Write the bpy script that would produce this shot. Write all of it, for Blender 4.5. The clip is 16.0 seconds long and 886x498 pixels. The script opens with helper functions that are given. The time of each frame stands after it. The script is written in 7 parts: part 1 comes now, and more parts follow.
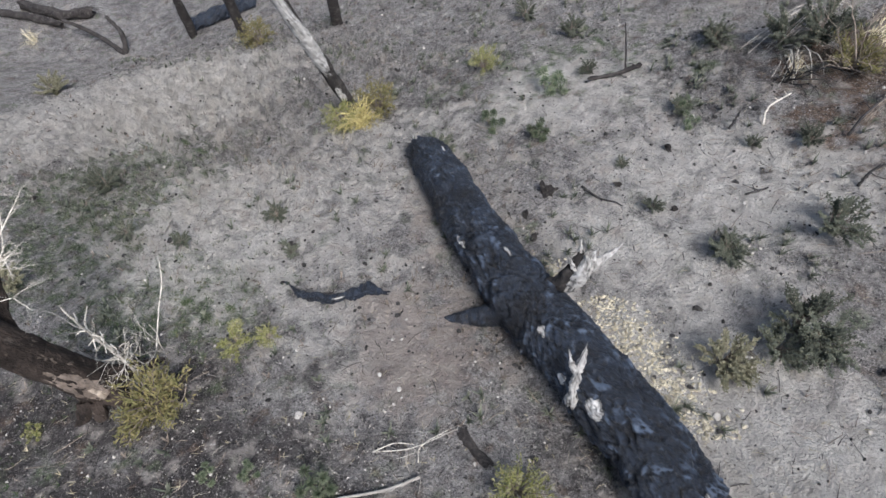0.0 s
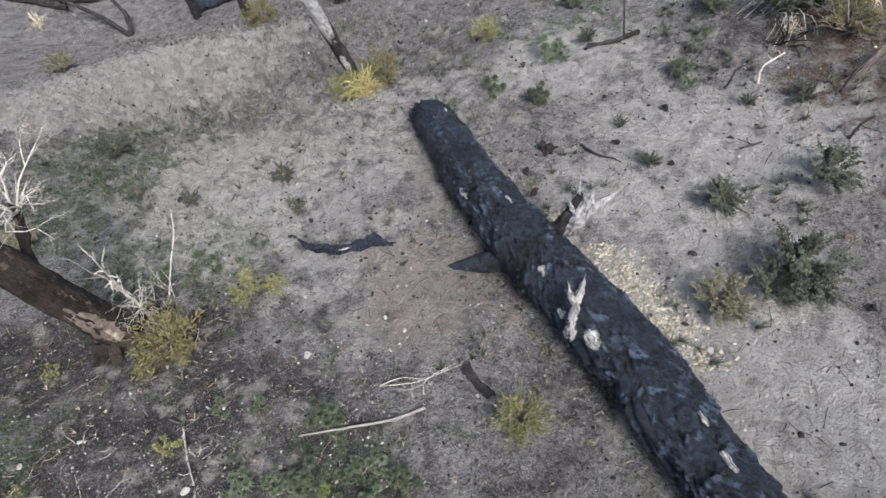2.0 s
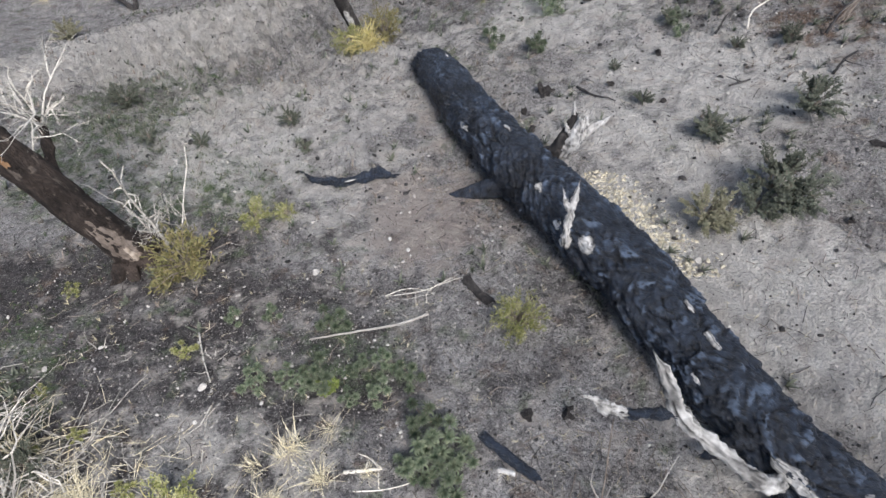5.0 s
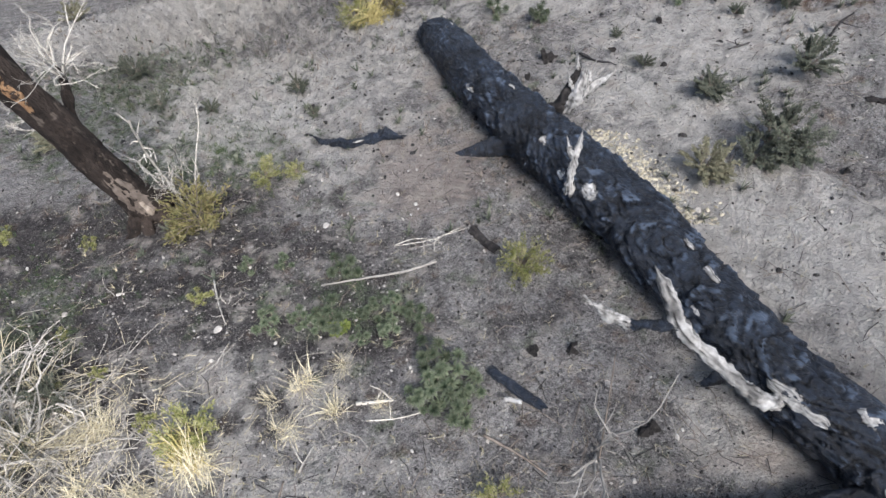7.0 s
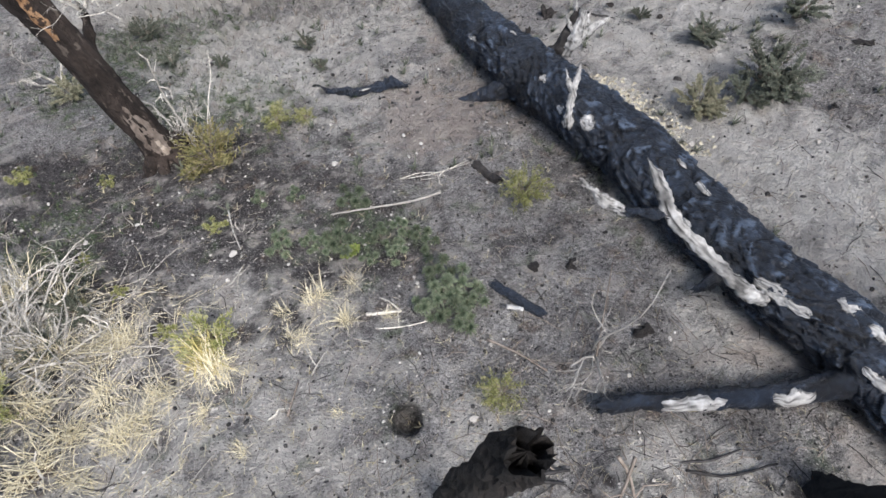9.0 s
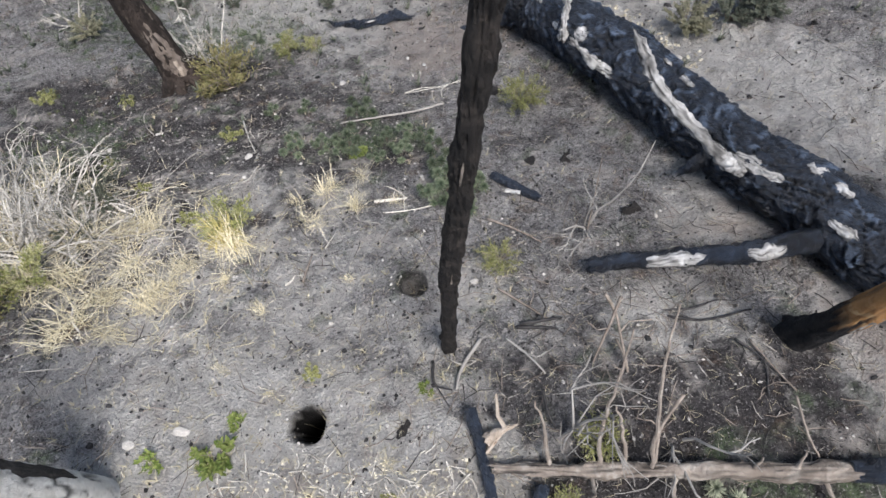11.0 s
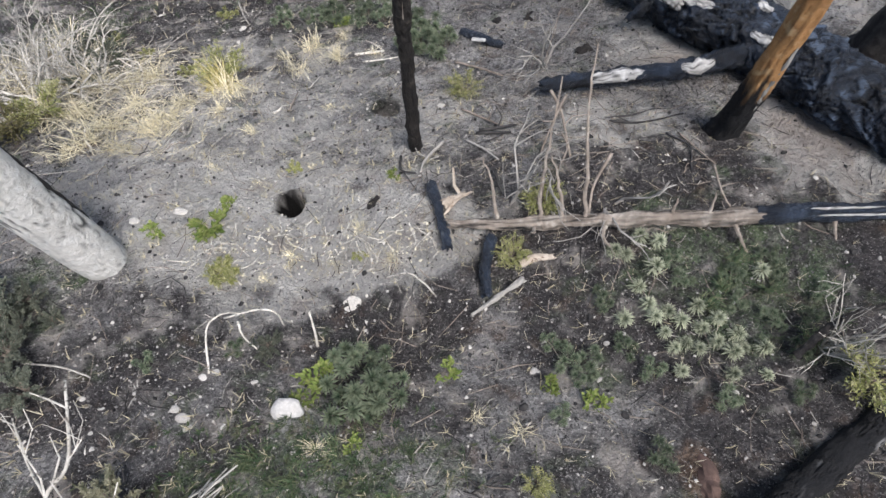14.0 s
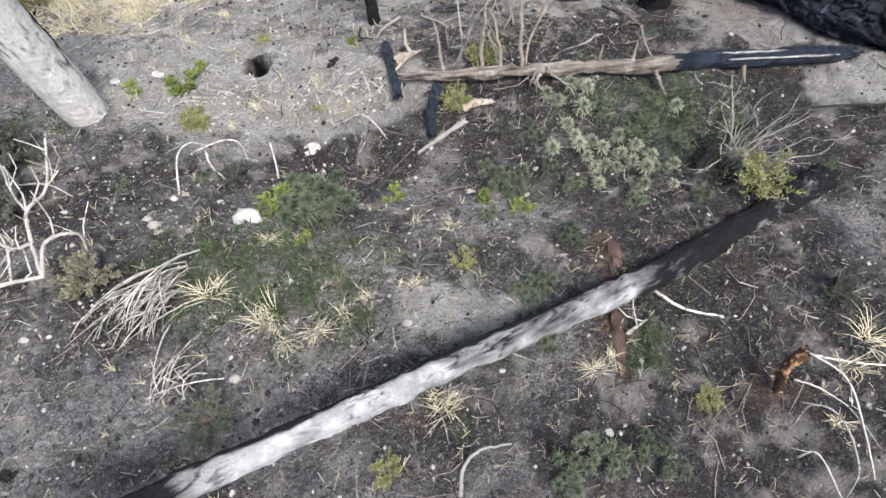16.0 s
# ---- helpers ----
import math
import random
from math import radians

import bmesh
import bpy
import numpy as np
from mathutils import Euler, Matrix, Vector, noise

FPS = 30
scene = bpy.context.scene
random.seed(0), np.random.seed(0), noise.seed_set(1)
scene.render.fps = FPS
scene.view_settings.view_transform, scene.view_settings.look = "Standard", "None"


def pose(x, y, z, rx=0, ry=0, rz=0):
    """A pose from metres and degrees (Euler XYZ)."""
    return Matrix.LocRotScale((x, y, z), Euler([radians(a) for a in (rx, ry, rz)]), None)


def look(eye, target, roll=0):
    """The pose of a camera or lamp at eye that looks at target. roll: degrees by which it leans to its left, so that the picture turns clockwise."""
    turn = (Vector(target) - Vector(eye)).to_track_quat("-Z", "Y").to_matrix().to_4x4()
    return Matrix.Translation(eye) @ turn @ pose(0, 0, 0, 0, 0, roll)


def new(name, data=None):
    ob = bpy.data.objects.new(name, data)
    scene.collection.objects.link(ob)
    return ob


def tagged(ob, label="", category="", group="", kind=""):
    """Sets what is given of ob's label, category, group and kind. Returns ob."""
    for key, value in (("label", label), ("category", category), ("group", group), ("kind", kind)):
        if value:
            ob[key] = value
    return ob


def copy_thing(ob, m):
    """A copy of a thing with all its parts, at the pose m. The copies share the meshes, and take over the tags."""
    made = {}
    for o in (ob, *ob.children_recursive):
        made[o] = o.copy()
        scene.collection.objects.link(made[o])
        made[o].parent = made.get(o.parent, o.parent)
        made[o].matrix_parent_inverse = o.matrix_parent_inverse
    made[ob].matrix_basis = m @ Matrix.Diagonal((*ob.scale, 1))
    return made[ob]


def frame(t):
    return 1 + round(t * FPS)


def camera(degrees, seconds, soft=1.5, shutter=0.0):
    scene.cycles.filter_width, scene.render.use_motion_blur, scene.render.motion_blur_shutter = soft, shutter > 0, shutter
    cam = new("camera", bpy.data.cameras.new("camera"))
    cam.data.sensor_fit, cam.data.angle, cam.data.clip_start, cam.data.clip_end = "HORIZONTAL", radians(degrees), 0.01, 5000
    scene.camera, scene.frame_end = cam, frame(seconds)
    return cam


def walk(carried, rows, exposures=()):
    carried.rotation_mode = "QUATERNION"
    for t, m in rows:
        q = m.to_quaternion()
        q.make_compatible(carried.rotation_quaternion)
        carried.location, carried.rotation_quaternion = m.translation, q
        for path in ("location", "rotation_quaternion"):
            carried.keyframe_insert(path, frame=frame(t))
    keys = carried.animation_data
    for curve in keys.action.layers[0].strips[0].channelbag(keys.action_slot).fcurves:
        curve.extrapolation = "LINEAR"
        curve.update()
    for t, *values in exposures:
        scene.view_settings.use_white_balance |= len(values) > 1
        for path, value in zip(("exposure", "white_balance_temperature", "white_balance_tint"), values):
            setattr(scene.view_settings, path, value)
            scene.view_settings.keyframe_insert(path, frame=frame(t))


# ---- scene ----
cam = camera(75.0, 16.0, soft=1.5)
ROWS = [
    (0, 0, -0, 0, 0, -68, -0),
    (0.5, -0.02, -0.16, -0.001, 0.152, -68.079, -0.191),
    (1, -0.028, -0.313, -0.001, 0.349, -68.128, -0.418),
    (1.5, -0.025, -0.488, -0.004, 0.484, -68.235, -0.595),
    (2, -0.032, -0.663, -0.008, 0.258, -68.272, -0.378),
    (2.5, -0.033, -0.83, -0.017, 0.255, -68.292, -0.365),
    (3, -0.03, -1.018, -0.023, 0.153, -68.361, -0.234),
    (3.5, -0.032, -1.187, -0.028, 0.106, -68.397, -0.213),
    (4, -0.037, -1.341, -0.028, -0.035, -68.451, -0.125),
    (6.5, -0.131, -2.143, -0.05, 0.254, -68.559, -0.434),
    (7, -0.15, -2.281, -0.055, 0.155, -68.631, -0.375),
    (7.5, -0.164, -2.451, -0.058, 0.211, -68.668, -0.463),
    (8, -0.176, -2.654, -0.061, 0.095, -68.714, -0.322),
    (8.5, -0.194, -2.889, -0.065, 0.099, -68.719, -0.366),
    (11, -0.238, -4.428, -0.076, 0.3, -68.912, -0.556),
    (11.5, -0.242, -4.739, -0.088, 0.048, -68.873, -0.365),
    (12, -0.247, -5.093, -0.096, 0.067, -68.913, -0.399),
    (12.5, -0.23, -5.418, -0.101, 0.281, -68.827, -0.637),
    (13, -0.168, -5.754, -0.107, 0.701, -68.816, -1.062),
    (13.5, -0.033, -6.127, -0.123, 1.333, -68.661, -1.706),
    (14, 0.119, -6.44, -0.129, 1.51, -68.703, -1.892),
    (14.5, 0.268, -6.792, -0.143, 1.204, -68.656, -1.501),
    (15, 0.392, -7.186, -0.15, 1.255, -68.722, -1.49),
    (15.5, 0.485, -7.562, -0.161, 1.173, -68.709, -1.418),
    (16, 0.57, -7.978, -0.169, 1.098, -68.773, -1.406),
]
walk(cam, [(t, pose(x, y, z, 90 + pitch, 0, yaw) @ pose(0, 0, 0, 0, 0, roll)) for t, x, y, z, yaw, pitch, roll in ROWS],
     exposures=[(0.0, 0.43), (6.0, 0.52), (11.5, 0.42), (14.0, 0.38), (16.0, 0.60)])

# ---- world, sun ----
SUN_AZ, SUN_EL = radians(142), radians(66)  # a veiled sun high over the slope
world = bpy.data.worlds.new("overcast_sky")
scene.world = world
world.use_nodes = True
wn = world.node_tree.nodes
sky = wn.new("ShaderNodeTexSky")
sky.sky_type = "NISHITA"
sky.sun_disc = False
sky.sun_elevation, sky.sun_rotation = SUN_EL, SUN_AZ
sky.air_density, sky.dust_density, sky.ozone_density = 1.0, 3.0, 1.0
world.node_tree.links.new(sky.outputs["Color"], wn["Background"].inputs["Color"])
wn["Background"].inputs["Strength"].default_value = 0.135
sun_data = bpy.data.lights.new("sun", "SUN")
sun_data.energy, sun_data.angle, sun_data.color = 3.7, radians(22), (1.0, 0.975, 0.98)
sun = new("sun", sun_data)
sun_dir = Vector((math.sin(SUN_AZ) * math.cos(SUN_EL), math.cos(SUN_AZ) * math.cos(SUN_EL), math.sin(SUN_EL)))
sun.matrix_world = look(sun_dir * 60, (0, 0, 0))


# ---- materials ----
def shader(name, rough=0.9, metal=0.0, spec=0.25):
    m = bpy.data.materials.new(name)
    m.use_nodes = True
    n, l = m.node_tree.nodes, m.node_tree.links
    b = n["Principled BSDF"]
    b.inputs["Roughness"].default_value = rough
    b.inputs["Metallic"].default_value = metal
    b.inputs["Specular IOR Level"].default_value = spec
    return m, n, l, b


def mixer(n, l, fac, a, b, blend="MIX"):
    x = n.new("ShaderNodeMix")
    x.data_type, x.blend_type = "RGBA", blend
    x.clamp_factor = True
    for sock, v in ((x.inputs["Factor"], fac), (x.inputs["A"], a), (x.inputs["B"], b)):
        if isinstance(v, (int, float)):
            sock.default_value = v
        elif isinstance(v, tuple):
            sock.default_value = (*v, 1.0)
        else:
            l.new(v, sock)
    return x.outputs["Result"]


def noise_at(n, l, where, scale, detail=4.0, rough=0.6, stretch=None, lo=0.35, hi=0.65):
    src = where
    if stretch:
        mp = n.new("ShaderNodeMapping")
        mp.inputs["Scale"].default_value = stretch
        l.new(where, mp.inputs["Vector"])
        src = mp.outputs["Vector"]
    t = n.new("ShaderNodeTexNoise")
    t.inputs["Scale"].default_value, t.inputs["Detail"].default_value, t.inputs["Roughness"].default_value = scale, detail, rough
    l.new(src, t.inputs["Vector"])
    r = n.new("ShaderNodeMapRange")
    r.inputs["From Min"].default_value, r.inputs["From Max"].default_value = lo, hi
    l.new(t.outputs["Fac"], r.inputs["Value"])
    return r.outputs["Result"]


def relief(n, l, b, height, strength, distance):
    bp = n.new("ShaderNodeBump")
    bp.inputs["Strength"].default_value, bp.inputs["Distance"].default_value = strength, distance
    l.new(height, bp.inputs["Height"])
    l.new(bp.outputs["Normal"], b.inputs["Normal"])


def two_tone(name, c1, c2, scale, c3=None, rough=0.9, spec=0.2, bump=0.5, dist=0.01, fine=90.0, stretch=None, vary=0.25, spots=0.62):
    """Two colours over a coarse noise, a third in spots, grain and relief, and a shift of value from piece to piece."""
    m, n, l, b = shader(name, rough, 0.0, spec)
    at = n.new("ShaderNodeTexCoord").outputs["Object"]
    col = mixer(n, l, noise_at(n, l, at, scale, stretch=stretch), c1, c2)
    if c3:
        col = mixer(n, l, noise_at(n, l, at, scale * 2.3, lo=spots, hi=spots + 0.06, stretch=stretch), col, c3)
    grain = noise_at(n, l, at, fine, 3.0, 0.7, stretch, 0.3, 0.7)
    col = mixer(n, l, mixer(n, l, grain, (0.25, 0.25, 0.25), (0.0, 0.0, 0.0)), col, tuple(v * 0.45 for v in c1))
    geo, inf = n.new("ShaderNodeNewGeometry"), n.new("ShaderNodeObjectInfo")
    for rnd in (geo.outputs["Random Per Island"], inf.outputs["Random"]):
        r = n.new("ShaderNodeMapRange")
        r.inputs["To Min"].default_value, r.inputs["To Max"].default_value = 1 - vary, 1 + vary
        l.new(rnd, r.inputs["Value"])
        col = mixer(n, l, 1.0, col, r.outputs["Result"], "MULTIPLY")
    l.new(col, b.inputs["Base Color"])
    relief(n, l, b, grain, bump, dist)
    return m


def leafy(name, c1, c2, tip, vary=0.35, ends=0.0):
    """Leaves: each blade or leaf its own shade, paler towards its end, some light passing through."""
    m, n, l, b = shader(name, 0.75, 0.0, 0.2)
    geo, inf = n.new("ShaderNodeNewGeometry"), n.new("ShaderNodeObjectInfo")
    col = mixer(n, l, geo.outputs["Random Per Island"], c1, c2)
    at = n.new("ShaderNodeTexCoord").outputs["Object"]
    col = mixer(n, l, noise_at(n, l, at, 9.0, 2.0, 0.5, None, 0.45, 0.7), col, tip)
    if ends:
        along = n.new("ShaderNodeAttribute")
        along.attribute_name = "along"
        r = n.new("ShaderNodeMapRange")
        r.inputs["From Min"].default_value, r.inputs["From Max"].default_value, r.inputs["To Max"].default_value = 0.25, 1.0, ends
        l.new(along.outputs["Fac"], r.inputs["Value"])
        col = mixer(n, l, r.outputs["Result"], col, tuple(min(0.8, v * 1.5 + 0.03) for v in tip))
    r = n.new("ShaderNodeMapRange")
    r.inputs["To Min"].default_value, r.inputs["To Max"].default_value = 1 - vary, 1 + vary
    l.new(inf.outputs["Random"], r.inputs["Value"])
    col = mixer(n, l, 1.0, col, r.outputs["Result"], "MULTIPLY")
    l.new(col, b.inputs["Base Color"])
    tr = n.new("ShaderNodeBsdfTranslucent")
    l.new(col, tr.inputs["Color"])
    mx = n.new("ShaderNodeMixShader")
    mx.inputs["Fac"].default_value = 0.25
    l.new(b.outputs["BSDF"], mx.inputs[1])
    l.new(tr.outputs["BSDF"], mx.inputs[2])
    l.new(mx.outputs["Shader"], n["Material Output"].inputs["Surface"])
    return m


def soil_material():
    m, n, l, b = shader("ash_soil", 0.95, 0.0, 0.15)
    at = n.new("ShaderNodeTexCoord").outputs["Object"]

    def mask(name):
        a = n.new("ShaderNodeAttribute")
        a.attribute_name = name
        return a.outputs["Fac"]

    def ragged(name, scale=3.0, amount=0.55):
        """A soil patch whose edge is broken up by noise."""
        x = n.new("ShaderNodeMath")
        x.operation = "MULTIPLY_ADD"
        l.new(noise_at(n, l, at, scale, 4.0, 0.55, None, 0.3, 0.7), x.inputs[0])
        x.inputs[1].default_value = amount * 2
        x.inputs[2].default_value = -amount
        y = n.new("ShaderNodeMath")
        y.operation = "ADD"
        l.new(x.outputs[0], y.inputs[0])
        l.new(mask(name), y.inputs[1])
        r = n.new("ShaderNodeMapRange")
        r.interpolation_type = "SMOOTHSTEP"
        r.inputs["From Min"].default_value, r.inputs["From Max"].default_value = 0.1, 0.82
        l.new(y.outputs[0], r.inputs["Value"])
        return r.outputs["Result"]

    def soften(fac, most):
        x = n.new("ShaderNodeMath")
        x.operation = "MULTIPLY"
        x.inputs[1].default_value = most
        l.new(fac, x.inputs[0])
        return x.outputs[0]

    # coordinates pushed about a little, so that grains are not round
    push = n.new("ShaderNodeTexNoise")
    push.inputs["Scale"].default_value, push.inputs["Detail"].default_value = 30.0, 4.0
    l.new(at, push.inputs["Vector"])
    bent = n.new("ShaderNodeVectorMath")
    bent.operation = "MULTIPLY_ADD"
    l.new(push.outputs["Color"], bent.inputs[0])
    bent.inputs[1].default_value = (0.085, 0.085, 0.085)
    l.new(at, bent.inputs[2])

    def grains(scale, share, size, edge=0.12):
        """Scattered single grains: the cells that are picked, out to a part of their width."""
        v = n.new("ShaderNodeTexVoronoi")
        v.inputs["Scale"].default_value = scale
        l.new(bent.outputs["Vector"], v.inputs["Vector"])
        bw = n.new("ShaderNodeSeparateColor")
        l.new(v.outputs["Color"], bw.inputs["Color"])
        inside, pick, both = n.new("ShaderNodeMapRange"), n.new("ShaderNodeMath"), n.new("ShaderNodeMath")
        inside.inputs["From Min"].default_value, inside.inputs["From Max"].default_value = size + edge, size
        l.new(v.outputs["Distance"], inside.inputs["Value"])
        pick.operation, pick.inputs[1].default_value = "LESS_THAN", share
        l.new(bw.outputs["Green"], pick.inputs[0])
        both.operation = "MULTIPLY"
        l.new(inside.outputs["Result"], both.inputs[0])
        l.new(pick.outputs[0], both.inputs[1])
        return both.outputs[0]

    ash = mixer(n, l, noise_at(n, l, at, 1.2, 3.0, 0.55), (0.245, 0.236, 0.235), (0.49, 0.475, 0.463))
    ash = mixer(n, l, noise_at(n, l, at, 0.5, 3.0, 0.5, None, 0.42, 0.68), ash, (0.37, 0.355, 0.345))
    ash = mixer(n, l, soften(noise_at(n, l, at, 3.2, 4.0, 0.6, None, 0.5, 0.62), 0.6), ash, (0.16, 0.152, 0.15))
    ash = mixer(n, l, soften(noise_at(n, l, at, 5.5, 4.0, 0.6, None, 0.53, 0.62), 0.55), ash, (0.50, 0.485, 0.467))
    ash = mixer(n, l, soften(noise_at(n, l, at, 11.0, 4.0, 0.6, None, 0.55, 0.63), 0.5), ash, (0.13, 0.124, 0.122))
    col = ash
    # burnt soil, with shade on the lower slope painted in the same dark colour
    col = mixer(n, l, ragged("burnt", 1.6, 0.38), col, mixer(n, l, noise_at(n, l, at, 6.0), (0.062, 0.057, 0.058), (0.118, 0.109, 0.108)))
    col = mixer(n, l, ragged("rust", 4.0), col, mixer(n, l, noise_at(n, l, at, 8.0), (0.13, 0.085, 0.065), (0.21, 0.155, 0.12)))
    moss = noise_at(n, l, at, 5.0, 5.0, 0.7, None, 0.36, 0.58)
    mm = n.new("ShaderNodeMath")
    mm.operation = "MULTIPLY"
    l.new(moss, mm.inputs[0])
    l.new(ragged("moss", 2.5), mm.inputs[1])
    col = mixer(n, l, mm.outputs[0], col, mixer(n, l, noise_at(n, l, at, 11.0), (0.095, 0.135, 0.078), (0.185, 0.225, 0.135)))
    # grains of soil, each its own shade
    for scale, amount in ((10.0, 0.10), (24.0, 0.24), (50.0, 0.28), (110.0, 0.18)):
        v = n.new("ShaderNodeTexVoronoi")
        v.inputs["Scale"].default_value = scale
        l.new(bent.outputs["Vector"], v.inputs["Vector"])
        r = n.new("ShaderNodeMapRange")
        r.inputs["To Min"].default_value, r.inputs["To Max"].default_value = 1 - amount, 1 + amount
        bw = n.new("ShaderNodeSeparateColor")
        l.new(v.outputs["Color"], bw.inputs["Color"])
        l.new(bw.outputs["Red"], r.inputs["Value"])
        col = mixer(n, l, 1.0, col, r.outputs["Result"], "MULTIPLY")
    # charcoal crumbs and pale flecks of ash and stone
    for scale, share, size, c, strength in ((12.0, 0.10, 0.2, (0.075, 0.071, 0.071), 0.6), (24.0, 0.22, 0.26, (0.06, 0.057, 0.057), 0.7), (42.0, 0.26, 0.3, (0.055, 0.052, 0.053), 0.75), (80.0, 0.26, 0.32, (0.06, 0.057, 0.057), 0.65)):
        col = mixer(n, l, soften(grains(scale, share, size), strength), col, c)
    # sandy soil, and sunlight on the bank painted in the same pale colour
    col = mixer(n, l, soften(ragged("sand_sun"), 0.85), col, mixer(n, l, noise_at(n, l, at, 4.0), (0.56, 0.54, 0.505), (0.86, 0.835, 0.785)))
    for scale, share, size in ((30.0, 0.2, 0.27), (58.0, 0.24, 0.3), (95.0, 0.24, 0.32)):
        col = mixer(n, l, soften(grains(scale, share, size), 0.42), col, (0.10, 0.095, 0.095))
    stony = mixer(n, l, ragged("burnt", 2.2), (0.85, 0.85, 0.85), (0.46, 0.46, 0.46))
    for scale, share, size, c, strength in ((21.0, 0.10, 0.22, (0.50, 0.485, 0.46), 0.75), (38.0, 0.19, 0.28, (0.56, 0.54, 0.51), 0.8), (72.0, 0.24, 0.32, (0.58, 0.56, 0.53), 0.85)):
        x = n.new("ShaderNodeMath")
        x.operation = "MULTIPLY"
        l.new(grains(scale, share, size), x.inputs[0])
        l.new(stony, x.inputs[1])
        col = mixer(n, l, soften(x.outputs[0], strength), col, c)
    # pale lines where water ran, and darker ones between them
    turned = n.new("ShaderNodeMapping")
    turned.inputs["Rotation"].default_value = (0.0, 0.0, radians(28))
    l.new(at, turned.inputs["Vector"])
    wash = ragged("wash", 1.5)
    for shift, lo, hi, c, most in (((3.6, 0.55, 1.0), 0.54, 0.66, (0.60, 0.58, 0.55), 0.5), ((4.5, 0.9, 1.0), 0.57, 0.68, (0.15, 0.142, 0.138), 0.5), ((8.0, 2.2, 1.0), 0.57, 0.68, (0.56, 0.54, 0.52), 0.4)):
        x = n.new("ShaderNodeMath")
        x.operation = "MULTIPLY"
        l.new(noise_at(n, l, turned.outputs["Vector"], 1.0, 4.0, 0.55, shift, lo, hi), x.inputs[0])
        l.new(wash, x.inputs[1])
        col = mixer(n, l, soften(x.outputs[0], most), col, c)
    col = mixer(n, l, soften(ragged("pink"), 0.75), col, mixer(n, l, noise_at(n, l, at, 5.0), (0.34, 0.285, 0.255), (0.44, 0.385, 0.345)))
    # darkness inside the holes, painted as near-black soil
    col = mixer(n, l, mask("pit_shade"), col, (0.012, 0.011, 0.011))
    l.new(col, b.inputs["Base Color"])
    # relief: low swells, clods and a crust of small stones
    height = noise_at(n, l, at, 55.0, 6.0, 0.75, None, 0.2, 0.8)
    for source, weight in ((noise_at(n, l, at, 9.0, 5.0, 0.7, None, 0.2, 0.8), 1.4), (noise_at(n, l, at, 4.0, 4.0, 0.6, None, 0.2, 0.8), 2.2)):
        x = n.new("ShaderNodeMath")
        x.operation = "MULTIPLY_ADD"
        l.new(source, x.inputs[0])
        x.inputs[1].default_value = weight
        l.new(height, x.inputs[2])
        height = x.outputs[0]
    for scale, weight in ((17.0, -0.9), (36.0, -0.55), (75.0, -0.3)):
        v = n.new("ShaderNodeTexVoronoi")
        v.inputs["Scale"].default_value = scale
        l.new(bent.outputs["Vector"], v.inputs["Vector"])
        x = n.new("ShaderNodeMath")
        x.operation = "MULTIPLY_ADD"
        l.new(v.outputs["Distance"], x.inputs[0])
        x.inputs[1].default_value = weight
        l.new(height, x.inputs[2])
        height = x.outputs[0]
    relief(n, l, b, height, 1.0, 0.085)
    return m


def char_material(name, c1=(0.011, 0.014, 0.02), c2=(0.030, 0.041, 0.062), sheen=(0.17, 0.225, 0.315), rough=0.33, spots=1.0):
    """Charred bark: black in the cracks, blue-grey highlights painted on the plates."""
    m, n, l, b = shader(name, rough, 0.0, 0.36)
    at = n.new("ShaderNodeTexCoord").outputs["Object"]
    col = mixer(n, l, noise_at(n, l, at, 5.0, 5.0, 0.7), c1, c2)

    def times(f, k):
        x = n.new("ShaderNodeMath")
        x.operation = "MULTIPLY"
        x.inputs[1].default_value = k
        x.use_clamp = True
        l.new(f, x.inputs[0])
        return x.outputs[0]

    col = mixer(n, l, times(noise_at(n, l, at, 8.5, 3.0, 0.6, None, 0.5, 0.7), spots), col, sheen)
    crack = n.new("ShaderNodeAttribute")
    crack.attribute_name = "crack"
    # highlights painted into the colour where the crack value is negative, then fine ones
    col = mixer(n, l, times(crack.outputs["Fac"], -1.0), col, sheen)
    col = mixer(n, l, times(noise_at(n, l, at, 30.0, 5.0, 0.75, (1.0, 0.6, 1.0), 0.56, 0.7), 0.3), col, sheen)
    col = mixer(n, l, noise_at(n, l, at, 2.2, 3.0, 0.6, None, 0.55, 0.75), col, c1)
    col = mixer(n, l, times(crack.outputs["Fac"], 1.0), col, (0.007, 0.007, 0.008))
    l.new(col, b.inputs["Base Color"])
    relief(n, l, b, noise_at(n, l, at, 22.0, 6.0, 0.75, None, 0.2, 0.8), 0.9, 0.03)
    return m


SOIL = soil_material()
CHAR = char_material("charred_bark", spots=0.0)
CHAR_DULL = char_material("charred_wood", (0.014, 0.012, 0.012), (0.045, 0.04, 0.038), (0.085, 0.078, 0.072), 0.8)
POLE_CHAR = char_material("flaking_black_bark", (0.006, 0.005, 0.005), (0.018, 0.015, 0.013), (0.05, 0.041, 0.035), 0.75)
BROWN_CHAR = two_tone("scorched_bark", (0.018, 0.014, 0.012), (0.065, 0.05, 0.042), 5.0, (0.14, 0.115, 0.095), 0.85, 0.25, 0.9, 0.02, 40.0, (1, 1, 0.35), 0.0, 0.6)
ASH_WOOD = char_material("ash_white_wood", (0.36, 0.35, 0.33), (0.62, 0.61, 0.585), (0.74, 0.735, 0.715), 0.9)
BURNT_ORANGE = char_material("scorched_orange_trunk", (0.33, 0.16, 0.06), (0.52, 0.28, 0.11), (0.62, 0.42, 0.22), 0.8)
